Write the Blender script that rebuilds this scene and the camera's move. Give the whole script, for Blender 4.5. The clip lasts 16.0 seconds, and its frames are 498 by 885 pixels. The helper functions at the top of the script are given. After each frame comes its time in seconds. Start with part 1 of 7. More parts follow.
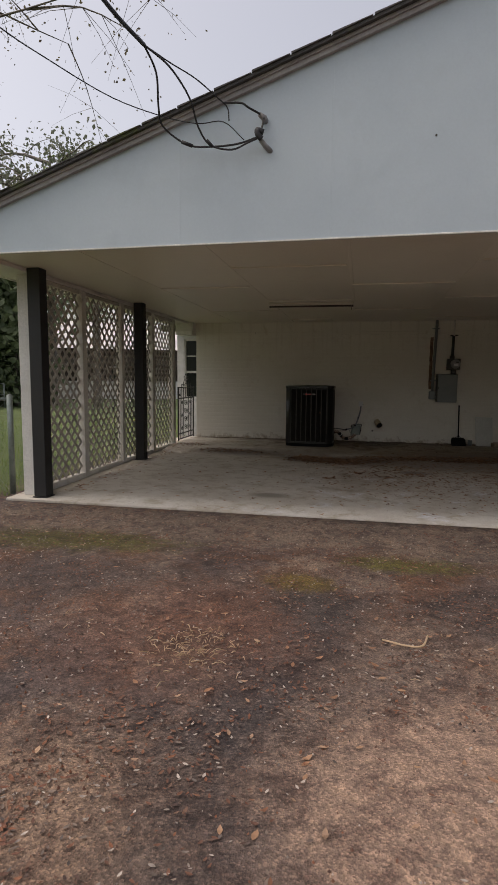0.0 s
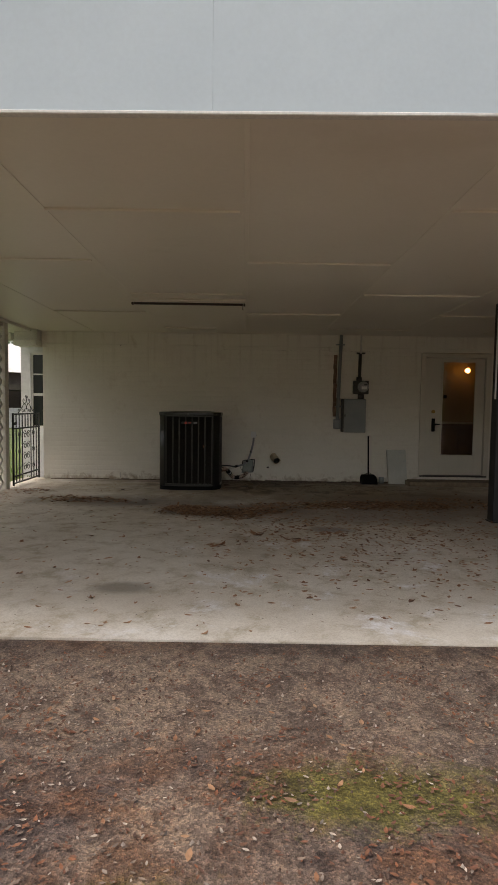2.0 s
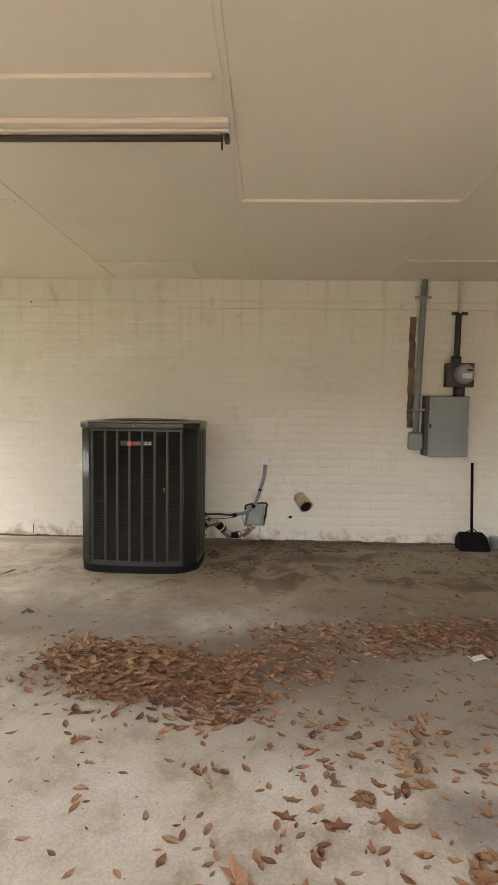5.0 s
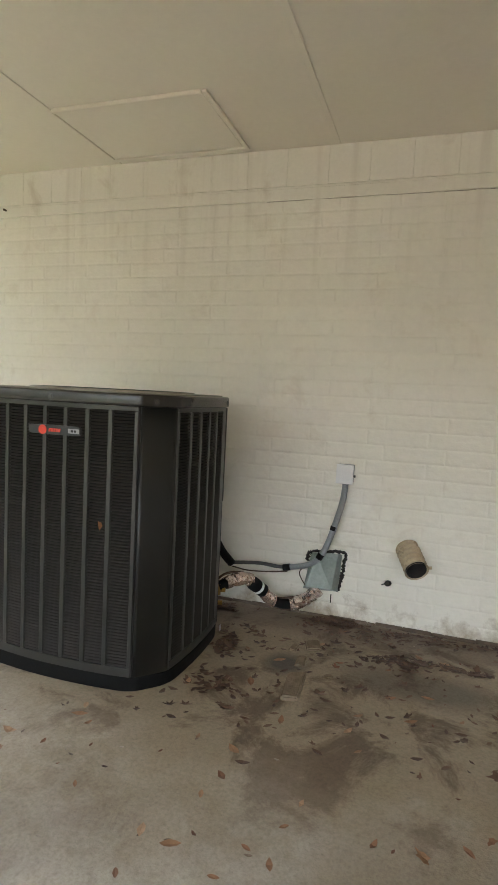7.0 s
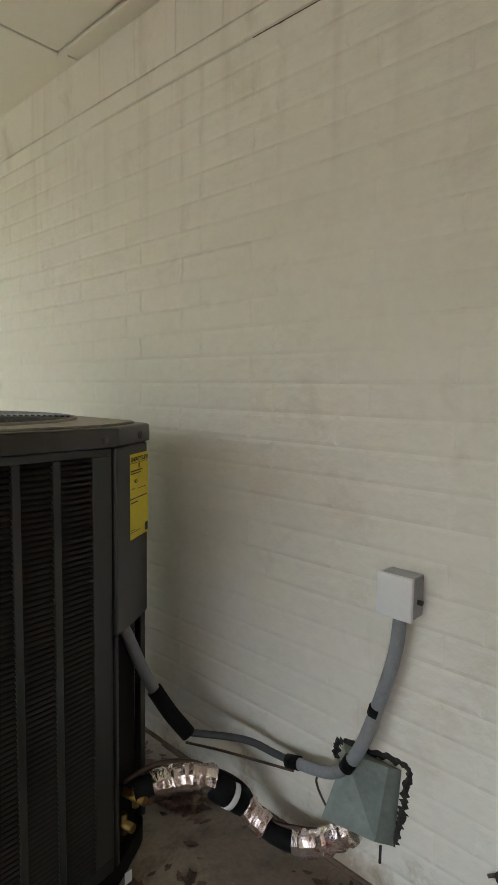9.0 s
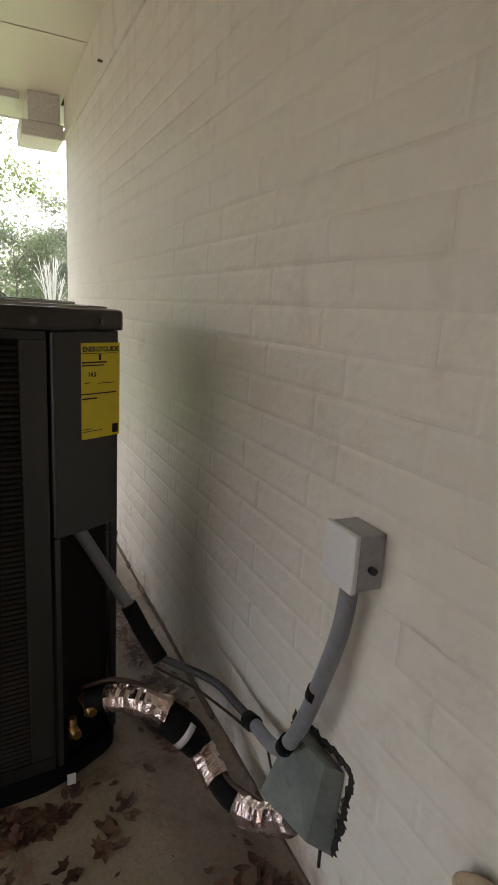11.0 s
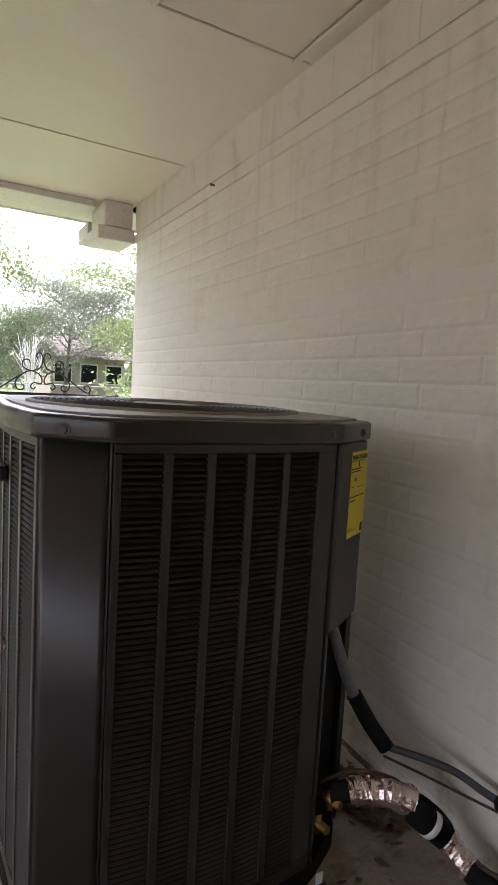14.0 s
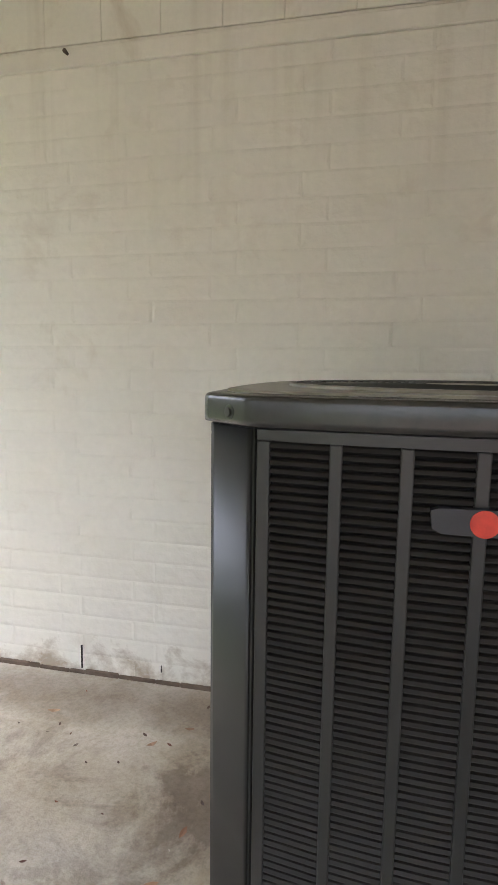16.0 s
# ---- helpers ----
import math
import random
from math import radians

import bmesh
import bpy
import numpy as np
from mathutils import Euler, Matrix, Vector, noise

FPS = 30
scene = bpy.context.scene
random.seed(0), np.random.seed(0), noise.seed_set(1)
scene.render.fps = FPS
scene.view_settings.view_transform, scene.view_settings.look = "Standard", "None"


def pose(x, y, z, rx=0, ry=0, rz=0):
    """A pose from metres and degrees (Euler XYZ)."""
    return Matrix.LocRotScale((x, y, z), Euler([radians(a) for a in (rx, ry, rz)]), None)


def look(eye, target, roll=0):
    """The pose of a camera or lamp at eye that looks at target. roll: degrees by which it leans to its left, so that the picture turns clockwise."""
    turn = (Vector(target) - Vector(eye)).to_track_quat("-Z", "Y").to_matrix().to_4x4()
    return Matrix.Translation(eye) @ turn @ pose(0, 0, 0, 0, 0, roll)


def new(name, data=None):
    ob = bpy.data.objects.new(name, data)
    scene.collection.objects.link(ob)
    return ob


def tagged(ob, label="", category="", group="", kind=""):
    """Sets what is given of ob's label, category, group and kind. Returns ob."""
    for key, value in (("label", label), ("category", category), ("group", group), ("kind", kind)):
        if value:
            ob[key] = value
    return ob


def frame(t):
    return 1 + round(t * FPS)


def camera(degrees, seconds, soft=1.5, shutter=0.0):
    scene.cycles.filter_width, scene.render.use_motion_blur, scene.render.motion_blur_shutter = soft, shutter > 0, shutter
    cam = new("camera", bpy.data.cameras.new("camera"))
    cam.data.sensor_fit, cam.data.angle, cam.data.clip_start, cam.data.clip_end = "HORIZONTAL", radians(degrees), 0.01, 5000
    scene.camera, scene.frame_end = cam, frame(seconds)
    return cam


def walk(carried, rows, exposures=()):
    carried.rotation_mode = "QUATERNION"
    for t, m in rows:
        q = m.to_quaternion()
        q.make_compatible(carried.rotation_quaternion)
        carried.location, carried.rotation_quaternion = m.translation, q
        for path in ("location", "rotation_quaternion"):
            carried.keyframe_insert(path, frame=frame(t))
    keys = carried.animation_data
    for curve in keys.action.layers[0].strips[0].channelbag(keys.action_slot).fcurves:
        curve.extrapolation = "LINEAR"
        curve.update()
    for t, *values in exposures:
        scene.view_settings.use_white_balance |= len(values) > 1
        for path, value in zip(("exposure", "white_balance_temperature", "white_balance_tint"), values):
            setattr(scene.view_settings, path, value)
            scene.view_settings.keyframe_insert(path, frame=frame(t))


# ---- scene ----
cam = camera(48.0, 16.0)
PATH = [
    (0, (-0.268, -0.182, 1.273), (-0.654, 1.768, 1.045), 0.5),
    (0.5, (-0.315, 0.324, 1.262), (-0.524, 2.298, 1.019), 0.4),
    (1, (-0.367, 0.897, 1.219), (-0.432, 2.883, 0.995), -0.1),
    (1.5, (-0.42, 1.472, 1.196), (-0.44, 3.464, 1.029), 0.0),
    (2, (-0.391, 2.11, 1.221), (-0.377, 4.106, 1.097), 0.8),
    (2.5, (-0.422, 2.725, 1.206), (-0.38, 4.722, 1.103), 0.4),
    (3, (-0.344, 3.409, 1.232), (-0.311, 5.405, 1.116), 1.0),
    (3.5, (-0.401, 4.063, 1.229), (-0.366, 6.059, 1.102), 0.9),
    (4, (-0.364, 4.743, 1.25), (-0.338, 6.738, 1.119), 1.2),
    (4.5, (-0.32, 5.398, 1.277), (-0.31, 7.393, 1.136), 1.0),
    (5, (-0.24, 6.018, 1.296), (-0.305, 8.012, 1.156), 0.8),
    (5.2, (-0.192, 6.239, 1.292), (-0.289, 8.231, 1.15), 1.1),
    (7.3, (0.158, 8.554, 1.161), (-0.539, 10.419, 0.969), 3.1),
    (7.5, (0.149, 8.723, 1.187), (-0.588, 10.571, 0.984), 3.1),
    (8, (0.151, 9.154, 1.18), (-0.767, 10.923, 1.012), 2.2),
    (8.5, (0.228, 9.605, 1.242), (-0.894, 11.25, 1.052), 1.7),
    (8.7, (0.278, 9.751, 1.239), (-0.94, 11.326, 1.053), 1.2),
    (10.8, (0.345, 10.538, 1.169), (-1.399, 11.415, 0.732), 3.7),
    (11, (0.406, 10.519, 1.159), (-1.343, 11.374, 0.703), 3.5),
    (11.5, (0.565, 10.446, 1.145), (-1.215, 11.237, 0.694), 3.0),
    (12, (0.61, 10.495, 1.205), (-1.219, 11.191, 0.795), 2.7),
    (12.5, (0.592, 10.555, 1.27), (-1.269, 11.198, 0.918), 2.8),
    (13, (0.548, 10.399, 1.258), (-1.305, 11.098, 0.976), 3.5),
    (13.5, (0.452, 10.114, 1.233), (-1.366, 10.915, 1.009), 4.0),
    (14, (0.208, 9.871, 1.212), (-1.524, 10.852, 1.014), 3.3),
    (14.5, (-0.125, 9.598, 1.183), (-1.667, 10.857, 0.984), 2.5),
    (15, (-0.52, 9.399, 1.171), (-1.778, 10.939, 0.96), 1.8),
    (15.5, (-0.945, 9.293, 1.178), (-1.826, 11.074, 0.948), 1.8),
    (16, (-1.369, 9.283, 1.182), (-1.797, 11.219, 0.917), 0.7),
]
EXPOSURES = [(0, 0.45, 7100, 15), (0.5, 0.5, 7350, 15), (1.0, 0.6, 7350, 14), (1.5, 0.75, 7300, 13), (2.0, 1.1, 7300, 13), (2.5, 1.45, 7450, 12), (3.0, 1.78, 7600, 12), (3.5, 2.13, 7700, 11), (4.2, 2.95, 7700, 14), (5.0, 3.4, 7350, 16), (7.5, 3.68, 6430, 8), (8.7, 3.55, 6280, 8), (11.0, 3.1, 6630, 17), (12.5, 3.15, 6580, 17), (13.5, 3.2, 6280, 20), (14.5, 3.12, 6380, 22), (15.0, 3.2, 6550, 22), (15.5, 3.45, 6250, 17), (16.0, 3.47, 6200, 15)]
walk(cam, [(t, look(eye, target, roll)) for t, eye, target, roll in PATH], EXPOSURES)

# ---- world and light ----
world = bpy.data.worlds.new("overcast_sky")
scene.world = world
world.use_nodes = True
wn, wl = world.node_tree.nodes, world.node_tree.links
sky = wn.new("ShaderNodeTexSky")
sky.sky_type = "NISHITA"
sky.sun_disc = False
sky.sun_elevation = radians(64)
sky.sun_rotation = radians(-104)
sky.dust_density = 4.0
sky.air_density = 1.0
hsv = wn.new("ShaderNodeHueSaturation")
hsv.inputs["Saturation"].default_value = 0.5
wl.new(sky.outputs[0], hsv.inputs["Color"])
wl.new(hsv.outputs[0], wn["Background"].inputs["Color"])
wn["Background"].inputs["Strength"].default_value = 0.15

sun_data = bpy.data.lights.new("sun", "SUN")
sun_data.energy = 0.4
sun_data.angle = radians(70)
sun_data.color = (1.0, 0.97, 0.92)
sun = new("sun", sun_data)
sun.matrix_world = pose(0, 0, 20, -26, 0, 104)


# ---- materials ----
def nodes_of(name):
    m = bpy.data.materials.new(name)
    m.use_nodes = True
    return m, m.node_tree.nodes, m.node_tree.links


def ramp(n, stops):
    r = n.new("ShaderNodeValToRGB")
    els = r.color_ramp.elements
    while len(els) < len(stops):
        els.new(0.5)
    for e, (p, c) in zip(els, stops):
        e.position = p
        e.color = (*c, 1) if len(c) == 3 else c
    return r


def noise_at(n, l, scale, detail=4, rough=0.55, vec=None, dist=0.0):
    t = n.new("ShaderNodeTexNoise")
    t.inputs["Scale"].default_value = scale
    t.inputs["Detail"].default_value = detail
    t.inputs["Roughness"].default_value = rough
    t.inputs["Distortion"].default_value = dist
    if vec is not None:
        l.new(vec, t.inputs["Vector"])
    return t


def mixc(n, l, fac, a, b, mode="MIX"):
    m = n.new("ShaderNodeMix")
    m.data_type, m.blend_type = "RGBA", mode
    for s, v in ((m.inputs[0], fac), (m.inputs[6], a), (m.inputs[7], b)):
        if isinstance(v, (int, float)):
            s.default_value = v
        elif isinstance(v, tuple):
            s.default_value = (*v, 1)
        else:
            l.new(v, s)
    return m.outputs[2]


def surface(name, c1, c2, rough=0.6, scale=6.0, fine=60.0, bump=0.15, metal=0.0, spot=None, spot_at=(0.62, 0.72), spot_scale=3.0, island=0.0, objrand=0.0, depth=0.004, coat=0.0, grain=0.12, drips=None, foot=False, spec=0.5):
    """Two scales of variation over world positions, a fine relief and, if wanted, shaped stains."""
    m, n, l = nodes_of(name)
    b = n["Principled BSDF"]
    geo = n.new("ShaderNodeNewGeometry")
    pos = geo.outputs["Position"]
    big = noise_at(n, l, scale, 5, 0.6, pos)
    r1 = ramp(n, [(0.3, c1), (0.7, c2)])
    l.new(big.outputs[0], r1.inputs[0])
    small = noise_at(n, l, fine, 3, 0.6, pos)
    r2 = ramp(n, [(0.25, (1 - grain * 1.3,) * 3), (0.75, (1 + grain * 0.8,) * 3)])
    l.new(small.outputs[0], r2.inputs[0])
    col = mixc(n, l, 1.0, r1.outputs[0], r2.outputs[0], "MULTIPLY")
    if spot:
        sp = noise_at(n, l, spot_scale, 6, 0.65, pos, 0.4)
        r3 = ramp(n, [(spot_at[0], (0, 0, 0)), (spot_at[1], (1, 1, 1))])
        l.new(sp.outputs[0], r3.inputs[0])
        col = mixc(n, l, r3.outputs[0], col, spot)
    if drips:
        # thin vertical run marks that hang from the ledge and fade downwards
        z0, z1, dc, amount = drips
        mp = n.new("ShaderNodeMapping")
        mp.inputs["Scale"].default_value = (11, 1, 0.55)
        l.new(pos, mp.inputs["Vector"])
        dn = noise_at(n, l, 1.0, 4, 0.6, mp.outputs[0])
        rd = ramp(n, [(0.52, (0, 0, 0)), (0.68, (1, 1, 1))])
        l.new(dn.outputs[0], rd.inputs[0])
        sp2 = n.new("ShaderNodeSeparateXYZ")
        l.new(pos, sp2.inputs[0])
        mz = n.new("ShaderNodeMapRange")
        mz.inputs["From Min"].default_value, mz.inputs["From Max"].default_value = z0, z1
        mz.inputs["To Max"].default_value = amount
        l.new(sp2.outputs[2], mz.inputs["Value"])
        fm = n.new("ShaderNodeMath")
        fm.operation = "MULTIPLY"
        l.new(rd.outputs[0], fm.inputs[0])
        l.new(mz.outputs[0], fm.inputs[1])
        col = mixc(n, l, fm.outputs[0], col, dc)
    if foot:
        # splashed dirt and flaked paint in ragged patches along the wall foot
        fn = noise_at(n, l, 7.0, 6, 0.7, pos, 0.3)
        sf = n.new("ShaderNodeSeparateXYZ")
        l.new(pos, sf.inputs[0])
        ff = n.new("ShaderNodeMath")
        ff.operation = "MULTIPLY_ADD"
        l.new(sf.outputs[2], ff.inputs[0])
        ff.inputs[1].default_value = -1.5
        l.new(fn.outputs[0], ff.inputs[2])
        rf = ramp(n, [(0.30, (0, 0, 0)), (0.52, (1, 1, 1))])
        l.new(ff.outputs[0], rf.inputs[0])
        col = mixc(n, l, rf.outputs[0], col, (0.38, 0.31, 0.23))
    if island or objrand:
        src = geo.outputs["Random Per Island"] if island else n.new("ShaderNodeObjectInfo").outputs["Random"]
        amt = island or objrand
        r4 = ramp(n, [(0, (1 - amt,) * 3), (1, (1 + amt,) * 3)])
        l.new(src, r4.inputs[0])
        col = mixc(n, l, 1.0, col, r4.outputs[0], "MULTIPLY")
    l.new(col, b.inputs["Base Color"])
    rr = n.new("ShaderNodeMapRange")
    rr.inputs["To Min"].default_value = max(0.03, rough - 0.12)
    rr.inputs["To Max"].default_value = min(1.0, rough + 0.12)
    l.new(big.outputs[0], rr.inputs["Value"])
    l.new(rr.outputs[0], b.inputs["Roughness"])
    b.inputs["Metallic"].default_value = metal
    b.inputs["Coat Weight"].default_value = coat
    b.inputs["Specular IOR Level"].default_value = spec
    if bump:
        bp = n.new("ShaderNodeBump")
        bp.inputs["Strength"].default_value = bump
        bp.inputs["Distance"].default_value = depth
        l.new(small.outputs[0], bp.inputs["Height"])
        l.new(bp.outputs[0], b.inputs["Normal"])
    return m


def leafy(name, cols, trans=0.35, rough=0.6):
    """Leaves: each island takes its own tint; part of the light passes through."""
    m, n, l = nodes_of(name)
    b = n["Principled BSDF"]
    geo = n.new("ShaderNodeNewGeometry")
    r = ramp(n, [(i / max(1, len(cols) - 1), c) for i, c in enumerate(cols)])
    l.new(geo.outputs["Random Per Island"], r.inputs[0])
    nz = noise_at(n, l, 35, 3, 0.6, geo.outputs["Position"])
    r2 = ramp(n, [(0.3, (0.75, 0.75, 0.75)), (0.7, (1.15, 1.15, 1.15))])
    l.new(nz.outputs[0], r2.inputs[0])
    col = mixc(n, l, 1.0, r.outputs[0], r2.outputs[0], "MULTIPLY")
    l.new(col, b.inputs["Base Color"])
    b.inputs["Roughness"].default_value = rough
    if trans:
        tr = n.new("ShaderNodeBsdfTranslucent")
        l.new(col, tr.inputs["Color"])
        mx = n.new("ShaderNodeMixShader")
        mx.inputs[0].default_value = trans
        l.new(b.outputs[0], mx.inputs[1])
        l.new(tr.outputs[0], mx.inputs[2])
        l.new(mx.outputs[0], n["Material Output"].inputs["Surface"])
    return m


def blob(n, l, pos, cx, cy, rx, ry, wob, edge=0.35):
    """1 inside an uneven ellipse on the ground, 0 outside."""
    sub = n.new("ShaderNodeVectorMath")
    sub.operation = "SUBTRACT"
    l.new(pos, sub.inputs[0])
    sub.inputs[1].default_value = (cx, cy, 0)
    sc = n.new("ShaderNodeVectorMath")
    sc.operation = "MULTIPLY"
    l.new(sub.outputs[0], sc.inputs[0])
    sc.inputs[1].default_value = (1 / rx, 1 / ry, 0)
    ln = n.new("ShaderNodeVectorMath")
    ln.operation = "LENGTH"
    l.new(sc.outputs[0], ln.inputs[0])
    ad = n.new("ShaderNodeMath")
    ad.operation = "ADD"
    l.new(ln.outputs["Value"], ad.inputs[0])
    l.new(wob, ad.inputs[1])
    mr = n.new("ShaderNodeMapRange")
    mr.inputs["From Min"].default_value = 1.5 + edge
    mr.inputs["From Max"].default_value = 1.5 - edge
    l.new(ad.outputs[0], mr.inputs["Value"])
    return mr.outputs[0]


def concrete_floor():
    m, n, l = nodes_of("stained_concrete")
    b = n["Principled BSDF"]
    pos = n.new("ShaderNodeNewGeometry").outputs["Position"]
    big = noise_at(n, l, 0.8, 6, 0.6, pos, 0.15)
    r = ramp(n, [(0.28, (0.42, 0.375, 0.315)), (0.45, (0.53, 0.49, 0.425)), (0.62, (0.59, 0.56, 0.505)), (0.8, (0.65, 0.64, 0.615))])
    l.new(big.outputs[0], r.inputs[0])
    mid = noise_at(n, l, 4.0, 7, 0.72, pos, 0.2)
    rm = ramp(n, [(0.36, (0.70, 0.66, 0.58)), (0.5, (0.97, 0.96, 0.94)), (0.7, (1.08, 1.09, 1.1))])
    l.new(mid.outputs[0], rm.inputs[0])
    col = mixc(n, l, 1.0, r.outputs[0], rm.outputs[0], "MULTIPLY")
    wob = noise_at(n, l, 2.2, 5, 0.65, pos).outputs[0]
    white = noise_at(n, l, 2.2, 7, 0.72, pos, 0.3)
    rw = ramp(n, [(0.56, (0, 0, 0)), (0.66, (1, 1, 1))])
    l.new(white.outputs[0], rw.inputs[0])
    inside = blob(n, l, pos, 0.6, 6.2, 2.4, 1.9, wob, 0.5)
    wf = n.new("ShaderNodeMath")
    wf.operation = "MULTIPLY"
    l.new(rw.outputs[0], wf.inputs[0])
    l.new(inside, wf.inputs[1])
    col = mixc(n, l, wf.outputs[0], col, (0.66, 0.66, 0.67))
    # the damp, dirty band where water stands before the rise at the back
    for cx, cy, rx, ry, c, k in ((0.9, 8.6, 1.7, 0.6, (0.19, 0.155, 0.125), 0.65), (-0.6, 8.75, 0.9, 0.35, (0.16, 0.125, 0.10), 0.7), (-1.9, 9.2, 1.1, 0.3, (0.20, 0.175, 0.15), 0.7), (1.6, 9.5, 2.2, 0.5, (0.16, 0.13, 0.10), 0.8),
                                 (-1.22, 5.88, 0.19, 0.10, (0.21, 0.19, 0.155), 0.8), (0.2, 10.3, 2.6, 0.75, (0.29, 0.235, 0.155), 0.85), (0.0, 10.95, 3.2, 0.14, (0.17, 0.13, 0.095), 0.75), (0.16, 10.52, 0.28, 0.13, (0.13, 0.11, 0.085), 0.8), (-0.375, 10.49, 0.085, 0.085, (0.075, 0.068, 0.06), 0.9),
                                 (0.5, 7.7, 0.2, 0.12, (0.17, 0.155, 0.15), 0.7), (2.9, 8.0, 1.1, 1.6, (0.24, 0.215, 0.18), 0.6)):
        f = n.new("ShaderNodeMath")
        f.operation = "MULTIPLY"
        l.new(blob(n, l, pos, cx, cy, rx, ry, wob, 0.4), f.inputs[0])
        f.inputs[1].default_value = k
        col = mixc(n, l, f.outputs[0], col, c)
    rot = noise_at(n, l, 3.2, 7, 0.7, pos, 0.5)
    ro = ramp(n, [(0.5, (0, 0, 0)), (0.6, (0.75, 0.75, 0.75))])
    l.new(rot.outputs[0], ro.inputs[0])
    f = n.new("ShaderNodeMath")
    f.operation = "MULTIPLY"
    l.new(blob(n, l, pos, 0.2, 10.4, 2.6, 0.8, wob, 0.4), f.inputs[0])
    l.new(ro.outputs[0], f.inputs[1])
    col = mixc(n, l, f.outputs[0], col, (0.095, 0.06, 0.04))
    grain = noise_at(n, l, 90, 3, 0.7, pos)
    rg = ramp(n, [(0.25, (0.78, 0.77, 0.75)), (0.6, (1.05, 1.05, 1.05))])
    l.new(grain.outputs[0], rg.inputs[0])
    col = mixc(n, l, 1.0, col, rg.outputs[0], "MULTIPLY")
    l.new(col, b.inputs["Base Color"])
    rr = n.new("ShaderNodeMapRange")
    rr.inputs["To Min"].default_value, rr.inputs["To Max"].default_value = 0.55, 0.85
    l.new(mid.outputs[0], rr.inputs["Value"])
    l.new(rr.outputs[0], b.inputs["Roughness"])
    bp = n.new("ShaderNodeBump")
    bp.inputs["Strength"].default_value, bp.inputs["Distance"].default_value = 0.35, 0.004
    l.new(grain.outputs[0], bp.inputs["Height"])
    l.new(bp.outputs[0], b.inputs["Normal"])
    return m


def drive_and_lawn():
    m, n, l = nodes_of("drive_and_lawn")
    b = n["Principled BSDF"]
    pos = n.new("ShaderNodeNewGeometry").outputs["Position"]
    big = noise_at(n, l, 1.1, 6, 0.65, pos, 0.5)
    r = ramp(n, [(0.34, (0.052, 0.043, 0.043)), (0.46, (0.115, 0.090, 0.082)), (0.56, (0.19, 0.148, 0.122)), (0.68, (0.29, 0.235, 0.19))])
    l.new(big.outputs[0], r.inputs[0])
    col = r.outputs[0]
    wob = noise_at(n, l, 3.0, 6, 0.7, pos).outputs[0]
    rag = n.new("ShaderNodeMath")
    rag.operation = "MULTIPLY_ADD"
    l.new(noise_at(n, l, 8.0, 9, 0.8, pos, 0.4).outputs[0], rag.inputs[0])
    rag.inputs[1].default_value, rag.inputs[2].default_value = 3.2, -1.05
    # rusty drifts of rotted straw
    red = noise_at(n, l, 2.3, 8, 0.72, pos, 0.6)
    rr = ramp(n, [(0.46, (0, 0, 0)), (0.60, (0.8, 0.8, 0.8))])
    l.new(red.outputs[0], rr.inputs[0])
    col = mixc(n, l, rr.outputs[0], col, (0.150, 0.080, 0.046))
    for cx, cy, rx, ry, c, k in ((-1.3, 1.1, 0.5, 0.6, (0.26, 0.185, 0.135), 0.8), (-0.5, 4.55, 5.0, 0.42, (0.235, 0.195, 0.16), 0.75), (1.8, 4.2, 1.2, 0.5, (0.11, 0.10, 0.09), 0.6),
                                 (-0.55, 1.9, 0.4, 1.3, (0.062, 0.053, 0.053), 0.7), (-0.5, 3.0, 0.35, 0.3, (0.07, 0.06, 0.056), 0.7), (0.6, 3.1, 0.7, 0.35, (0.07, 0.06, 0.056), 0.6), (-2.0, 3.2, 1.1, 0.35, (0.075, 0.06, 0.055), 0.6),
                                 (-1.2, 2.6, 0.6, 0.6, (0.165, 0.085, 0.058), 0.6), (0.1, 2.4, 0.4, 0.5, (0.20, 0.15, 0.12), 0.6), (0.15, 1.40, 0.66, 0.72, (0.31, 0.225, 0.175), 0.97),
                                 (0.10, 3.92, 0.42, 0.17, (0.115, 0.115, 0.022), 0.85), (-0.62, 3.4, 0.22, 0.17, (0.15, 0.11, 0.018), 0.8), (-2.6, 3.98, 1.0, 0.25, (0.10, 0.10, 0.025), 0.9)):
        f = n.new("ShaderNodeMath")
        f.operation = "MULTIPLY"
        l.new(blob(n, l, pos, cx, cy, rx, ry, rag.outputs[0] if c[2] < 0.03 else wob, 0.35), f.inputs[0])
        f.inputs[1].default_value = k
        col = mixc(n, l, f.outputs[0], col, c)
    vor = n.new("ShaderNodeTexVoronoi")
    vor.inputs["Scale"].default_value = 140
    l.new(pos, vor.inputs["Vector"])
    rv = ramp(n, [(0.0, (0.60, 0.58, 0.56)), (0.65, (0.97, 0.96, 0.95)), (0.98, (1.5, 1.42, 1.34))])
    sepc = n.new("ShaderNodeSeparateColor")
    l.new(vor.outputs["Color"], sepc.inputs[0])
    l.new(sepc.outputs[0], rv.inputs[0])
    col = mixc(n, l, 1.0, col, rv.outputs[0], "MULTIPLY")
    mid = noise_at(n, l, 22, 6, 0.75, pos)
    rm = ramp(n, [(0.34, (0.55, 0.52, 0.52)), (0.5, (0.95, 0.93, 0.92)), (0.66, (1.22, 1.18, 1.13))])
    l.new(mid.outputs[0], rm.inputs[0])
    col = mixc(n, l, 1.0, col, rm.outputs[0], "MULTIPLY")
    clump = noise_at(n, l, 5.5, 9, 0.78, pos, 0.5)
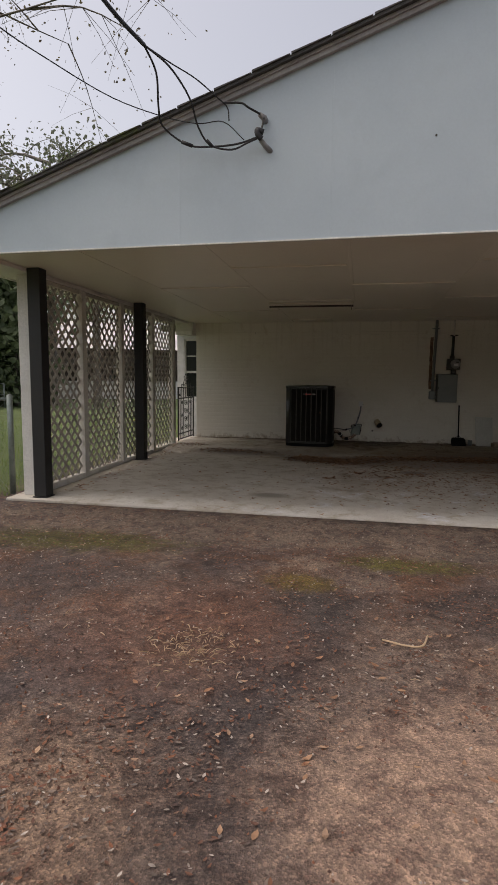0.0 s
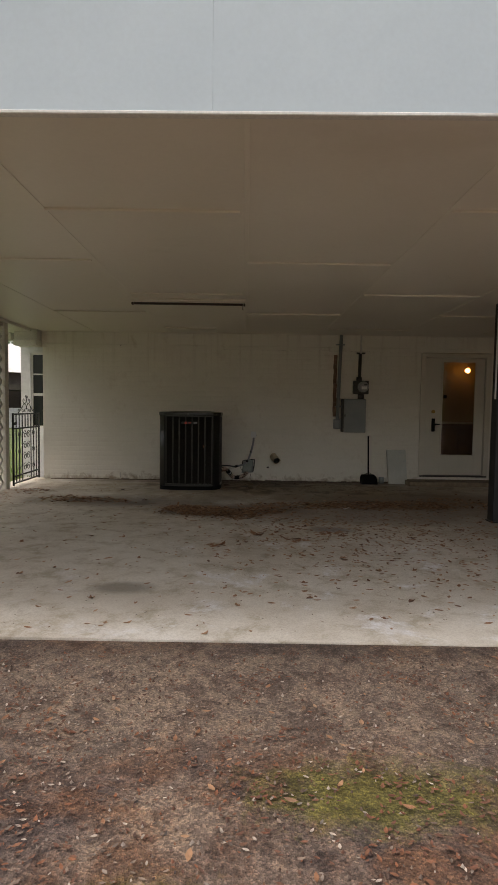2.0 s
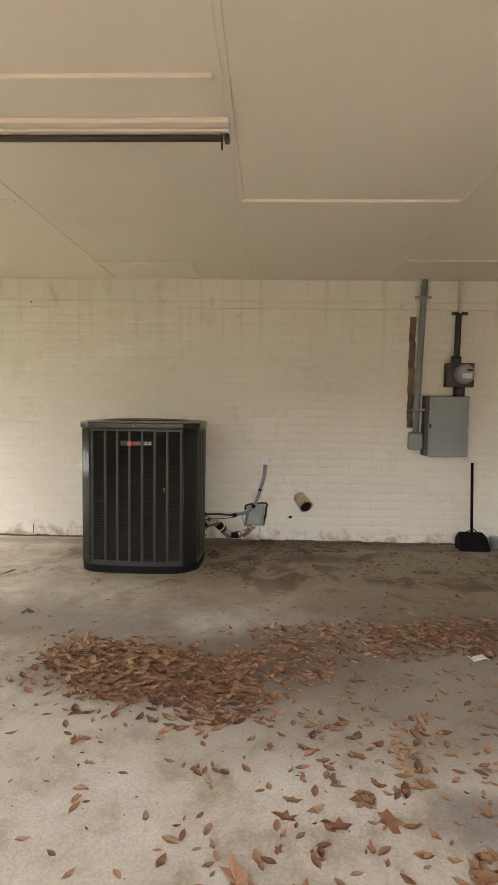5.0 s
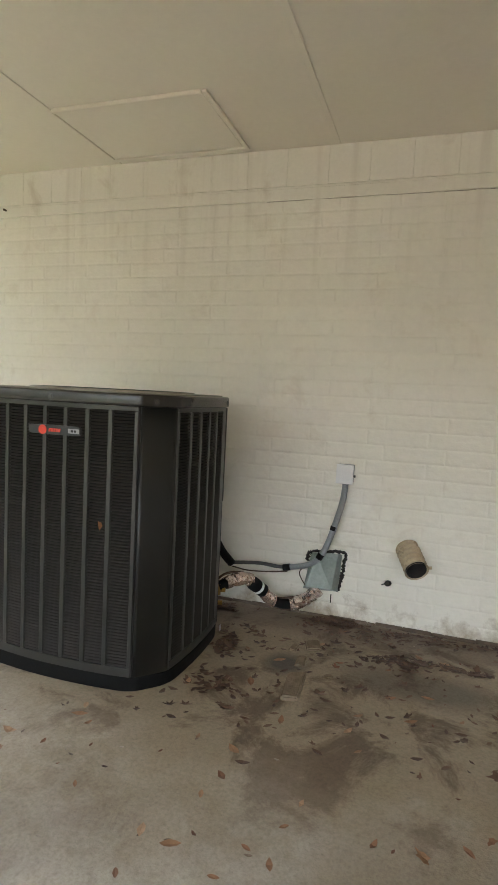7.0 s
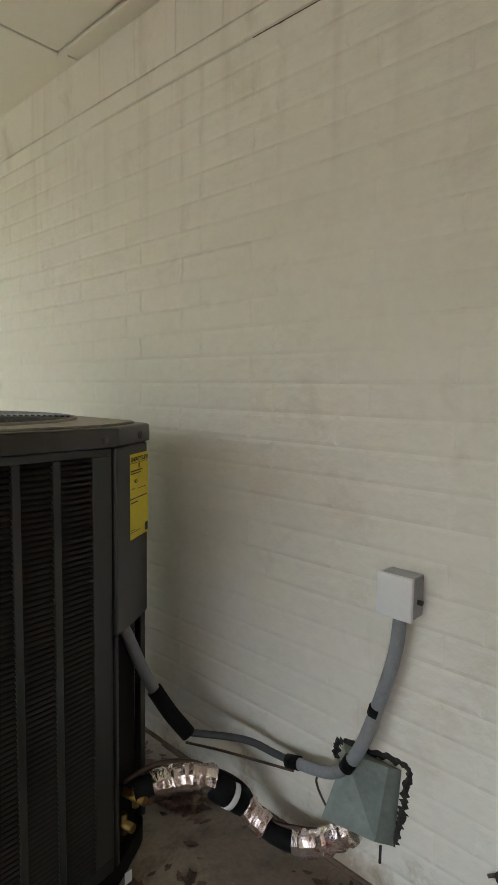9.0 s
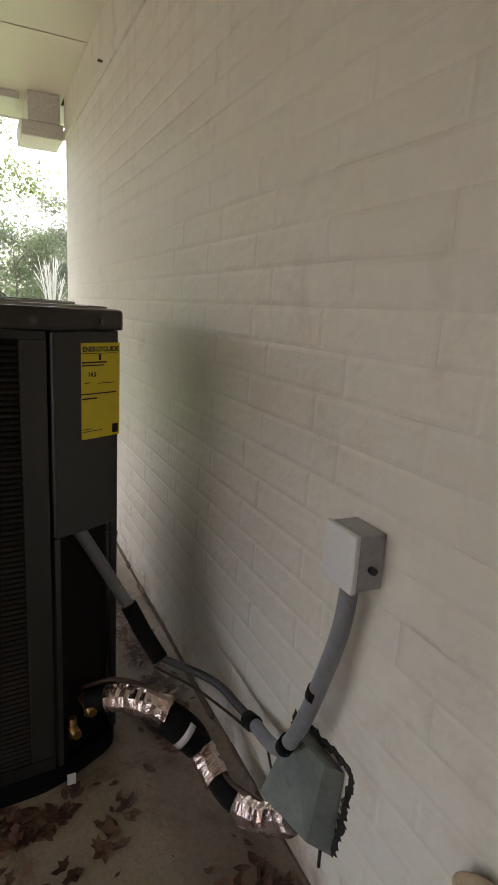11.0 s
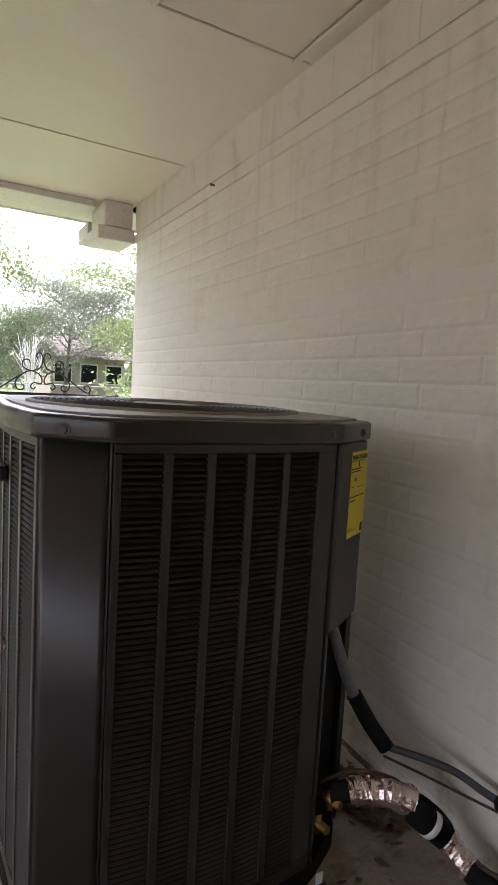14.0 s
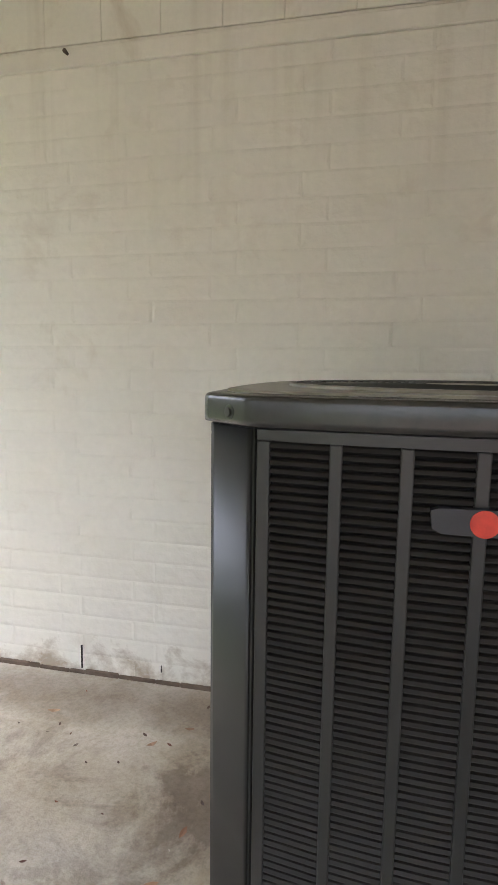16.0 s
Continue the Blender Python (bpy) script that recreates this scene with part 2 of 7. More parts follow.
    rc = ramp(n, [(0.40, (0.55, 0.50, 0.50)), (0.52, (1.0, 0.98, 0.97)), (0.64, (1.2, 1.16, 1.1))])
    l.new(clump.outputs[0], rc.inputs[0])
    col = mixc(n, l, 1.0, col, rc.outputs[0], "MULTIPLY")
    # lawn beyond the drive
    gn = noise_at(n, l, 0.35, 6, 0.7, pos)
    rg = ramp(n, [(0.3, (0.075, 0.10, 0.035)), (0.55, (0.12, 0.165, 0.055)), (0.75, (0.165, 0.18, 0.08))])
    l.new(gn.outputs[0], rg.inputs[0])
    gf = noise_at(n, l, 40, 4, 0.7, pos)
    rgf = ramp(n, [(0.3, (0.6, 0.6, 0.55)), (0.7, (1.25, 1.25, 1.2))])
    l.new(gf.outputs[0], rgf.inputs[0])
    lawn = mixc(n, l, 1.0, rg.outputs[0], rgf.outputs[0], "MULTIPLY")
    sep = n.new("ShaderNodeSeparateXYZ")
    l.new(pos, sep.inputs[0])
    ed = n.new("ShaderNodeMath")
    ed.operation = "MULTIPLY_ADD"
    l.new(wob, ed.inputs[0])
    ed.inputs[1].default_value = 1.6
    l.new(sep.outputs[0], ed.inputs[2])
    mk = n.new("ShaderNodeMapRange")
    mk.inputs["From Min"].default_value, mk.inputs["From Max"].default_value = -3.9, -3.3
    l.new(ed.outputs[0], mk.inputs["Value"])
    col = mixc(n, l, mk.outputs[0], lawn, col)
    l.new(col, b.inputs["Base Color"])
    b.inputs["Roughness"].default_value = 0.92
    bp = n.new("ShaderNodeBump")
    bp.inputs["Strength"].default_value, bp.inputs["Distance"].default_value = 0.6, 0.007
    l.new(vor.outputs["Distance"], bp.inputs["Height"])
    bp2 = n.new("ShaderNodeBump")
    bp2.inputs["Strength"].default_value, bp2.inputs["Distance"].default_value = 0.6, 0.03
    l.new(mid.outputs[0], bp2.inputs["Height"])
    l.new(bp.outputs[0], bp2.inputs["Normal"])
    l.new(bp2.outputs[0], b.inputs["Normal"])
    return m


def glass(name, tint=(0.9, 0.95, 0.95)):
    m, n, l = nodes_of(name)
    b = n["Principled BSDF"]
    b.inputs["Base Color"].default_value = (*tint, 1)
    b.inputs["Roughness"].default_value = 0.02
    b.inputs["Transmission Weight"].default_value = 1.0
    b.inputs["IOR"].default_value = 1.45
    return m


def glow(name, c, strength):
    m, n, l = nodes_of(name)
    b = n["Principled BSDF"]
    b.inputs["Base Color"].default_value = (*c, 1)
    b.inputs["Emission Color"].default_value = (*c, 1)
    b.inputs["Emission Strength"].default_value = strength
    return m


M_CONCRETE = concrete_floor()
M_GROUND = drive_and_lawn()
M_CEIL = surface("ceiling_paint", (0.72, 0.665, 0.57), (0.76, 0.71, 0.615), 0.34, 1.2, 40, 0.05, spot=(0.66, 0.60, 0.50), spot_at=(0.6, 0.8), spot_scale=0.9, grain=0.02)
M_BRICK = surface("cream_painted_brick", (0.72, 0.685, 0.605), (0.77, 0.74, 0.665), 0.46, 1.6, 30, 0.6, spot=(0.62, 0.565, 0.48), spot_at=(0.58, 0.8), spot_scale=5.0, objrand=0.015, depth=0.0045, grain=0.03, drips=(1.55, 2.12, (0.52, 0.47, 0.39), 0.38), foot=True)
M_MORTAR = surface("cream_painted_mortar", (0.72, 0.685, 0.605), (0.77, 0.74, 0.665), 0.6, 2.0, 90, 0.5, grain=0.05)
M_FRIEZE = surface("cream_frieze_paint", (0.71, 0.675, 0.595), (0.76, 0.73, 0.655), 0.5, 1.4, 60, 0.12, spot=(0.53, 0.47, 0.38), spot_at=(0.58, 0.8), spot_scale=4.0, grain=0.03, drips=(1.9, 2.38, (0.52, 0.47, 0.39), 0.4))
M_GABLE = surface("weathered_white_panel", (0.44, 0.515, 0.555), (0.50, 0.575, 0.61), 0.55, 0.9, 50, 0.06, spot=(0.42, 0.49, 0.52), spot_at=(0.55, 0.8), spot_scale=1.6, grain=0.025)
M_TRIM = surface("white_trim_paint", (0.62, 0.60, 0.56), (0.74, 0.72, 0.68), 0.5, 3.0, 60, 0.15, spot=(0.40, 0.36, 0.30), spot_at=(0.62, 0.8), spot_scale=6.0)
M_RAKE = surface("grey_rake_edge", (0.30, 0.28, 0.275), (0.42, 0.40, 0.39), 0.7, 4, 60, 0.2)
M_SHINGLE = surface("mossy_shingle", (0.06, 0.058, 0.055), (0.10, 0.095, 0.09), 0.9, 5, 120, 0.6, spot=(0.10, 0.12, 0.04), spot_at=(0.5, 0.65), spot_scale=3.0, objrand=0.2)
M_LATTICEPOST = surface("weathered_lattice_post_paint", (0.60, 0.57, 0.51), (0.72, 0.69, 0.63), 0.7, 5, 60, 0.3, spot=(0.40, 0.36, 0.30), spot_at=(0.60, 0.74), spot_scale=7.0)
# the posts' weathered paint, darkened for the shade on the slats
M_LATTICE = surface("weathered_shaded_lattice_paint", (0.44, 0.41, 0.36), (0.56, 0.53, 0.47), 0.7, 5, 60, 0.3, spot=(0.30, 0.27, 0.22), spot_at=(0.58, 0.72), spot_scale=7.0, objrand=0.12)
M_BLACKPOST = surface("black_post_paint", (0.012, 0.012, 0.013), (0.022, 0.021, 0.021), 0.55, 4, 80, 0.15)
M_IRON = surface("black_wrought_iron", (0.010, 0.010, 0.011), (0.022, 0.021, 0.02), 0.5, 12, 150, 0.25)
M_CABINET = surface("dark_grey_cabinet_paint", (0.025, 0.0255, 0.023), (0.034, 0.0345, 0.031), 0.32, 1.5, 140, 0.06, depth=0.001, grain=0.05)
# the cabinet's paint, dustier and darkened for the shade on the tilted slats
M_SLAT = surface("dusty_shaded_louver_paint", (0.0155, 0.0135, 0.0110), (0.022, 0.0195, 0.016), 0.55, 9.0, 160, 0.05, depth=0.001, grain=0.1, spec=0.3)
M_POST = surface("glossy_dark_corner_paint", (0.013, 0.0135, 0.0125), (0.018, 0.0185, 0.017), 0.38, 1.2, 140, 0.03, depth=0.001, grain=0.05)
# tan dust on the cap top; also the reflection coloured onto the motor plate
M_CAPTOP = surface("dusty_top_and_plate_reflection", (0.22, 0.20, 0.16), (0.33, 0.30, 0.24), 0.45, 5.0, 90, 0.06, spot=(0.08, 0.075, 0.065), spot_at=(0.5, 0.8), spot_scale=9.0, depth=0.001, grain=0.08)
M_ORANGELEAF = surface("orange_brown_leaf", (0.20, 0.075, 0.022), (0.27, 0.11, 0.035), 0.6, 60, 200, 0.2)
M_WETLEAF = leafy("dark_rotting_leaves", [(0.055, 0.028, 0.018), (0.10, 0.052, 0.032), (0.15, 0.085, 0.05), (0.07, 0.035, 0.024), (0.20, 0.12, 0.075)], 0.0, 0.5)
M_RUSTY = leafy("rusty_flakes", [(0.16, 0.062, 0.035), (0.10, 0.048, 0.032), (0.22, 0.09, 0.045), (0.13, 0.075, 0.052)], 0.0, 0.8)
M_DUSTBRICK = surface("dusty_old_brick", (0.16, 0.12, 0.08), (0.28, 0.22, 0.155), 0.95, 14, 80, 0.8)
# dirt at the wall foot; also colours the drawn shade line under the ledge
M_WALLBROWN = surface("brown_dirt_and_ledge_shade", (0.085, 0.060, 0.042), (0.17, 0.125, 0.09), 0.95, 14, 120, 0.8)
M_ANCHOR = surface("grey_cast_metal", (0.22, 0.21, 0.20), (0.33, 0.32, 0.31), 0.5, 20, 90, 0.2, metal=0.3)
M_CAP = surface("grey_brown_cap_paint", (0.028, 0.028, 0.025), (0.040, 0.039, 0.035), 0.25, 3.0, 120, 0.06, spot=(0.065, 0.06, 0.05), spot_at=(0.50, 0.9), spot_scale=8.0, depth=0.001, grain=0.05)
M_COIL = surface("dark_coil_fins", (0.007, 0.007, 0.007), (0.014, 0.013, 0.012), 0.8, 30, 300, 0.4, spec=0.15)
M_RUBBER = surface("black_plastic", (0.0028, 0.0028, 0.003), (0.005, 0.005, 0.0053), 0.72, 8, 120, 0.2, spec=0.2)
M_GREYMETAL = surface("grey_enamel_metal", (0.20, 0.225, 0.225), (0.25, 0.275, 0.275), 0.42, 3, 90, 0.08, spot=(0.16, 0.17, 0.165), spot_at=(0.58, 0.8), spot_scale=7, grain=0.03)
M_DARKMETAL = surface("aged_dark_metal", (0.045, 0.042, 0.038), (0.085, 0.078, 0.07), 0.5, 8, 90, 0.2, metal=0.4)
M_GALV = surface("galvanised_sheet", (0.20, 0.235, 0.215), (0.30, 0.34, 0.315), 0.45, 9, 60, 0.1, metal=0.45, spot=(0.13, 0.14, 0.12), spot_at=(0.6, 0.75), spot_scale=14)
M_CONDUIT = surface("grey_flexible_conduit", (0.19, 0.20, 0.215), (0.25, 0.26, 0.275), 0.45, 10, 120, 0.1)
M_CONDUITDARK = surface("dark_grey_conduit", (0.035, 0.036, 0.038), (0.055, 0.056, 0.058), 0.55, 10, 120, 0.1)
# silver tape; pink tint and red spots put its reflections into the colour
M_FOIL = surface("foil_tape_with_pink_reflections", (0.74, 0.58, 0.52), (0.90, 0.80, 0.75), 0.24, 30, 55, 0.6, metal=0.9, spot=(0.45, 0.20, 0.14), spot_at=(0.56, 0.66), spot_scale=26, depth=0.006)
M_COPPER = surface("tarnished_copper", (0.05, 0.033, 0.024), (0.10, 0.062, 0.04), 0.45, 20, 150, 0.2, metal=0.5)
M_BRASS = surface("tarnished_brass", (0.28, 0.17, 0.05), (0.42, 0.27, 0.09), 0.35, 25, 150, 0.2, metal=0.9)
M_WHITEPLASTIC = surface("white_plastic", (0.70, 0.70, 0.70), (0.76, 0.76, 0.76), 0.45, 6, 90, 0.05, grain=0.03)
M_PVC = surface("dirty_tan_pipe", (0.36, 0.28, 0.18), (0.52, 0.43, 0.30), 0.55, 9, 80, 0.25, spot=(0.16, 0.11, 0.07), spot_at=(0.56, 0.7), spot_scale=16)
M_RAWBRICK = surface("bare_red_brick", (0.14, 0.075, 0.05), (0.24, 0.15, 0.105), 0.85, 9, 90, 0.6, objrand=0.2, spot=(0.34, 0.28, 0.22), spot_at=(0.62, 0.72), spot_scale=12.0)
M_YELLOW = surface("yellow_label_paper", (0.74, 0.60, 0.02), (0.80, 0.66, 0.03), 0.45, 6, 90, 0.02, grain=0.03)
M_INK = surface("black_ink", (0.012, 0.012, 0.012), (0.02, 0.02, 0.02), 0.6, 6, 90, 0.0)
M_RED = surface("red_badge_enamel", (0.62, 0.045, 0.025), (0.72, 0.065, 0.03), 0.4, 20, 90, 0.0)
M_BADGE = surface("charcoal_badge", (0.02, 0.021, 0.024), (0.032, 0.033, 0.036), 0.4, 12, 120, 0.05)
M_BADGEGREY = surface("silver_badge_plate", (0.30, 0.30, 0.31), (0.38, 0.38, 0.39), 0.4, 12, 120, 0.05)
M_WOODBRD = surface("pale_board", (0.46, 0.48, 0.44), (0.55, 0.56, 0.52), 0.6, 5, 60, 0.1)
M_TUBE = surface("dark_brown_tube", (0.045, 0.03, 0.022), (0.07, 0.05, 0.035), 0.5, 8, 80, 0.1)
M_DOOR = surface("cream_door_paint", (0.58, 0.55, 0.47), (0.64, 0.60, 0.52), 0.4, 2.0, 60, 0.06, grain=0.03)
M_INNER = surface("ochre_room_paint", (0.24, 0.17, 0.065), (0.30, 0.21, 0.085), 0.6, 2.0, 50, 0.05)
M_INWOOD = surface("brown_cupboard_wood", (0.12, 0.06, 0.025), (0.2, 0.10, 0.04), 0.4, 6, 40, 0.1)
M_GLASS = glass("window_glass")
M_DARKGLASS = surface("dark_window_glass", (0.012, 0.014, 0.016), (0.02, 0.022, 0.024), 0.06, 2, 30, 0.0)
M_BULB = glow("warm_bulb", (1.0, 0.45, 0.12), 5.0)
M_BARK = surface("grey_bark", (0.10, 0.085, 0.07), (0.20, 0.175, 0.15), 0.9, 6, 40, 0.8, depth=0.02)
M_DRYLEAF = leafy("dry_brown_leaves", [(0.17, 0.080, 0.045), (0.30, 0.150, 0.080), (0.38, 0.225, 0.13), (0.24, 0.115, 0.06), (0.45, 0.29, 0.18), (0.14, 0.072, 0.046)], 0.1, 0.6)
M_PILELEAF = leafy("heaped_tan_leaves", [(0.14, 0.066, 0.034), (0.31, 0.165, 0.085), (0.42, 0.26, 0.15), (0.22, 0.105, 0.052), (0.48, 0.33, 0.21), (0.10, 0.052, 0.034), (0.26, 0.12, 0.06)], 0.05, 0.55)
M_LITTER = leafy("drive_litter", [(0.05, 0.032, 0.026), (0.17, 0.072, 0.042), (0.08, 0.055, 0.045), (0.22, 0.165, 0.13), (0.06, 0.045, 0.04), (0.46, 0.40, 0.34), (0.07, 0.04, 0.03), (0.22, 0.085, 0.042), (0.045, 0.035, 0.033)], 0.0, 0.8)
M_STRAW = leafy("dry_straw", [(0.42, 0.30, 0.18), (0.52, 0.38, 0.24), (0.30, 0.19, 0.10)], 0.0, 0.7)
M_LEAF_L = leafy("light_spring_leaves", [(0.17, 0.23, 0.08), (0.22, 0.28, 0.105), (0.13, 0.18, 0.07), (0.26, 0.30, 0.14)], 0.45)
M_LEAF_D = leafy("deep_green_leaves", [(0.10, 0.14, 0.07), (0.13, 0.175, 0.085), (0.16, 0.20, 0.11), (0.11, 0.145, 0.08)], 0.4)
M_LEAF_G = leafy("grey_green_leaves", [(0.15, 0.175, 0.12), (0.19, 0.21, 0.145), (0.22, 0.23, 0.175), (0.13, 0.155, 0.105)], 0.4)
M_BUD = leafy("small_bronze_buds", [(0.16, 0.13, 0.08), (0.22, 0.19, 0.10), (0.12, 0.09, 0.07)], 0.3)
M_GRASS = leafy("grass_blades", [(0.10, 0.16, 0.03), (0.17, 0.25, 0.05), (0.23, 0.26, 0.09)], 0.35)
M_CABLE = surface("black_cable_sheath", (0.012, 0.012, 0.013), (0.025, 0.025, 0.026), 0.6, 10, 90, 0.1)
M_CAULK = surface("dirty_foam_gap", (0.012, 0.01, 0.009), (0.03, 0.025, 0.02), 0.9, 20, 150, 0.8)
M_TANWALL = surface("tan_house_siding", (0.36, 0.30, 0.235), (0.43, 0.365, 0.29), 0.7, 1, 10, 0.1)
M_PALEWALL = surface("pale_house_wall", (0.62, 0.61, 0.60), (0.72, 0.71, 0.70), 0.7, 1, 10, 0.1)
M_ROOF = surface("brown_roof", (0.075, 0.062, 0.05), (0.12, 0.10, 0.085), 0.9, 2, 30, 0.3)
M_PAPER = surface("white_paper_scrap", (0.72, 0.72, 0.73), (0.8, 0.8, 0.8), 0.7, 20, 90, 0.2)


# ---- mesh helpers ----
def add_box(bm, x0, x1, y0, y1, z0, z1, bev=0.0, seg=1):
    vs = [bm.verts.new((x, y, z)) for x in (x0, x1) for y in (y0, y1) for z in (z0, z1)]
    fs = [bm.faces.new([vs[i] for i in q]) for q in ((0, 1, 3, 2), (4, 6, 7, 5), (0, 4, 5, 1), (2, 3, 7, 6), (0, 2, 6, 4), (1, 5, 7, 3))]
    if bev:
        es = list({e for f in fs for e in f.edges})
        bmesh.ops.bevel(bm, geom=es, offset=bev, segments=seg, affect="EDGES", profile=0.5)
    return bm


def smooth_path(pts, sub=6):
    """Catmull-Rom through the points."""
    p = [Vector(q) for q in pts]
    p = [p[0] * 2 - p[1], *p, p[-1] * 2 - p[-2]]
    out = []
    for i in range(1, len(p) - 2):
        for k in range(sub):
            t = k / sub
            a, b, c, d = p[i - 1], p[i], p[i + 1], p[i + 2]
            out.append(0.5 * ((2 * b) + (c - a) * t + (2 * a - 5 * b + 4 * c - d) * t * t + (3 * b - a - 3 * c + d) * t ** 3))
    out.append(p[-2])
    return out


def add_tube(bm, pts, r, seg=10, caps=True):
    """A tube along points; r is one radius or one for each point."""
    rs = r if isinstance(r, (list, tuple)) else [r] * len(pts)
    pts = [Vector(q) for q in pts]
    side, rings = None, []
    for i, q in enumerate(pts):
        d = (pts[min(i + 1, len(pts) - 1)] - pts[max(i - 1, 0)]).normalized()
        if side is None:
            side = d.orthogonal().normalized()
        side = (side - d * side.dot(d))
        side = side.normalized() if side.length > 1e-6 else d.orthogonal().normalized()
        up = d.cross(side)
        rings.append([bm.verts.new(q + (side * math.cos(2 * math.pi * k / seg) + up * math.sin(2 * math.pi * k / seg)) * rs[i]) for k in range(seg)])
    for a, b in zip(rings, rings[1:]):
        for k in range(seg):
            f = bm.faces.new((a[k], a[(k + 1) % seg], b[(k + 1) % seg], b[k]))
            f.smooth = True
    if caps:
        bm.faces.new(rings[0][::-1])
        bm.faces.new(rings[-1])
    return bm


def add_prism(bm, poly, z0, z1, bev=0.0):
    """An upright prism over a plan polygon, counter-clockwise."""
    lo = [bm.verts.new((x, y, z0)) for x, y in poly]
    hi = [bm.verts.new((x, y, z1)) for x, y in poly]
    k = len(poly)
    top = bm.faces.new(hi)
    bm.faces.new(lo[::-1])
    for i in range(k):
        bm.faces.new((lo[i], lo[(i + 1) % k], hi[(i + 1) % k], hi[i]))
    if bev:
        bmesh.ops.bevel(bm, geom=list(top.edges), offset=bev, segments=3, affect="EDGES", profile=0.5)
    return bm


def attach(ob, parent):
    """Parts are drawn in world metres under an Empty that stands at the thing's base."""
    ob.parent = parent
    if parent is not None and parent.type == "EMPTY":
        ob.matrix_parent_inverse = Matrix.Translation(-parent.location)


def mesh_ob(name, bm, material, parent=None, label=""):
    me = bpy.data.meshes.new(name)
    bmesh.ops.recalc_face_normals(bm, faces=bm.faces)
    bm.to_mesh(me)
    bm.free()
    me.materials.append(material)
    ob = new(name, me)
    attach(ob, parent)
    if label:
        ob["label"] = label
    return ob


def part(name, bm, material, parent, label=""):
    return mesh_ob(name, bm, material, parent, label)


def box_part(name, dims, material, parent, label="", bev=0.0):
    return part(name, add_box(bmesh.new(), *dims, bev), material, parent, label)


def thing(name, label, category, group="", at=(0, 0, 0), kind=""):
    ob = new(name)
    ob.empty_display_size = 0.1
    ob.location = at
    return tagged(ob, label, category, group, kind)


def flat_mesh(name, verts, faces, material, parent=None):
    me = bpy.data.meshes.new(name)
    me.from_pydata(verts, [], faces)
    me.materials.append(material)
    ob = new(name, me)
    attach(ob, parent)
    return ob


WALL_Y, CEIL_Z, REAR_Z = 11.07, 2.39, 0.04

# ---- large structure ----
def lift(y):
    """How far the packed dirt rises to the slab's front edge."""
    k = min(1.0, max(0.0, (y - 4.2) / 0.75))
    return 0.037 * k * k * (3 - 2 * k) if y < 5.05 else 0.0


def ground_sheet():
    """One sheet to the horizon, finely divided and slightly uneven near the carport."""
    xs = [-900, -300, -120, -60, -30, -18, -12, -8] + [-6 + 0.2 * i for i in range(61)] + [8, 12, 20, 40, 120, 300, 900]
    ys = [-900, -300, -100, -40, -20, -10, -6] + [-4 + 0.2 * i for i in range(56)] + [9, 12, 16, 24, 40, 80, 160, 400, 900]
    verts, faces = [], []
    for y in ys:
        for x in xs:
            z = -0.07
            if -6 < x < 6 and -4 < y < 4.5:
                z += 0.022 * noise.noise(Vector((x * 0.9, y * 0.9, 0.3))) + 0.008 * noise.noise(Vector((x * 4, y * 4, 2)))
            if -6 < x < 6:
                z += lift(y)
            verts.append((x, y, z))
    w = len(xs)
    for j in range(len(ys) - 1):
        for i in range(w - 1):
            a = j * w + i
            faces.append((a, a + 1, a + w + 1, a + w))
    ob = flat_mesh("ground", verts, faces, M_GROUND)
    for p in ob.data.polygons:
        p.use_smooth = True
    tagged(ob, "worn dirt and gravel drive with moss, running into lawn", "ground", kind="structure")


def floor_height(y):
    k = min(1.0, max(0.0, (y - 9.1) / 0.7))
    return REAR_Z * k * k * (3 - 2 * k) - 0.03 * min(1.0, max(0.0, (7.5 - y) / 2.46))


def slab():
    xs = [-3.98, -3.4, -2.6, -1.8, -1.0, -0.2, 0.6, 1.4, 2.2, 3.0, 3.8, 4.6, 5.2]
    ys = [5.03, 5.6, 6.4, 7.2, 8.0, 8.8, 9.1, 9.25, 9.4, 9.55, 9.7, 9.85, 10.4, 11.2]
    bm = bmesh.new()
    grid = [[bm.verts.new((x, y + (0.012 * noise.noise(Vector((x * 3, 0, 5))) - 0.02 * x if y < 5.1 else 0), floor_height(y))) for x in xs] for y in ys]
    for a, b in zip(grid, grid[1:]):
        for i in range(len(xs) - 1):
            bm.faces.new((a[i], a[i + 1], b[i + 1], b[i])).smooth = True
    low = [bm.verts.new((v.co.x, v.co.y + 0.004, -0.15)) for v in grid[0]]
    for i in range(len(xs) - 1):
        bm.faces.new((low[i], low[i + 1], grid[0][i + 1], grid[0][i]))
    lft = [bm.verts.new((-3.98, r[0].co.y, -0.15)) for r in grid]
    for i in range(len(ys) - 1):
        bm.faces.new((lft[i], grid[i][0], grid[i + 1][0], lft[i + 1]))
    tagged(mesh_ob("floor", bm, M_CONCRETE), "stained grey concrete carport slab strewn with leaves", "floor", kind="structure")


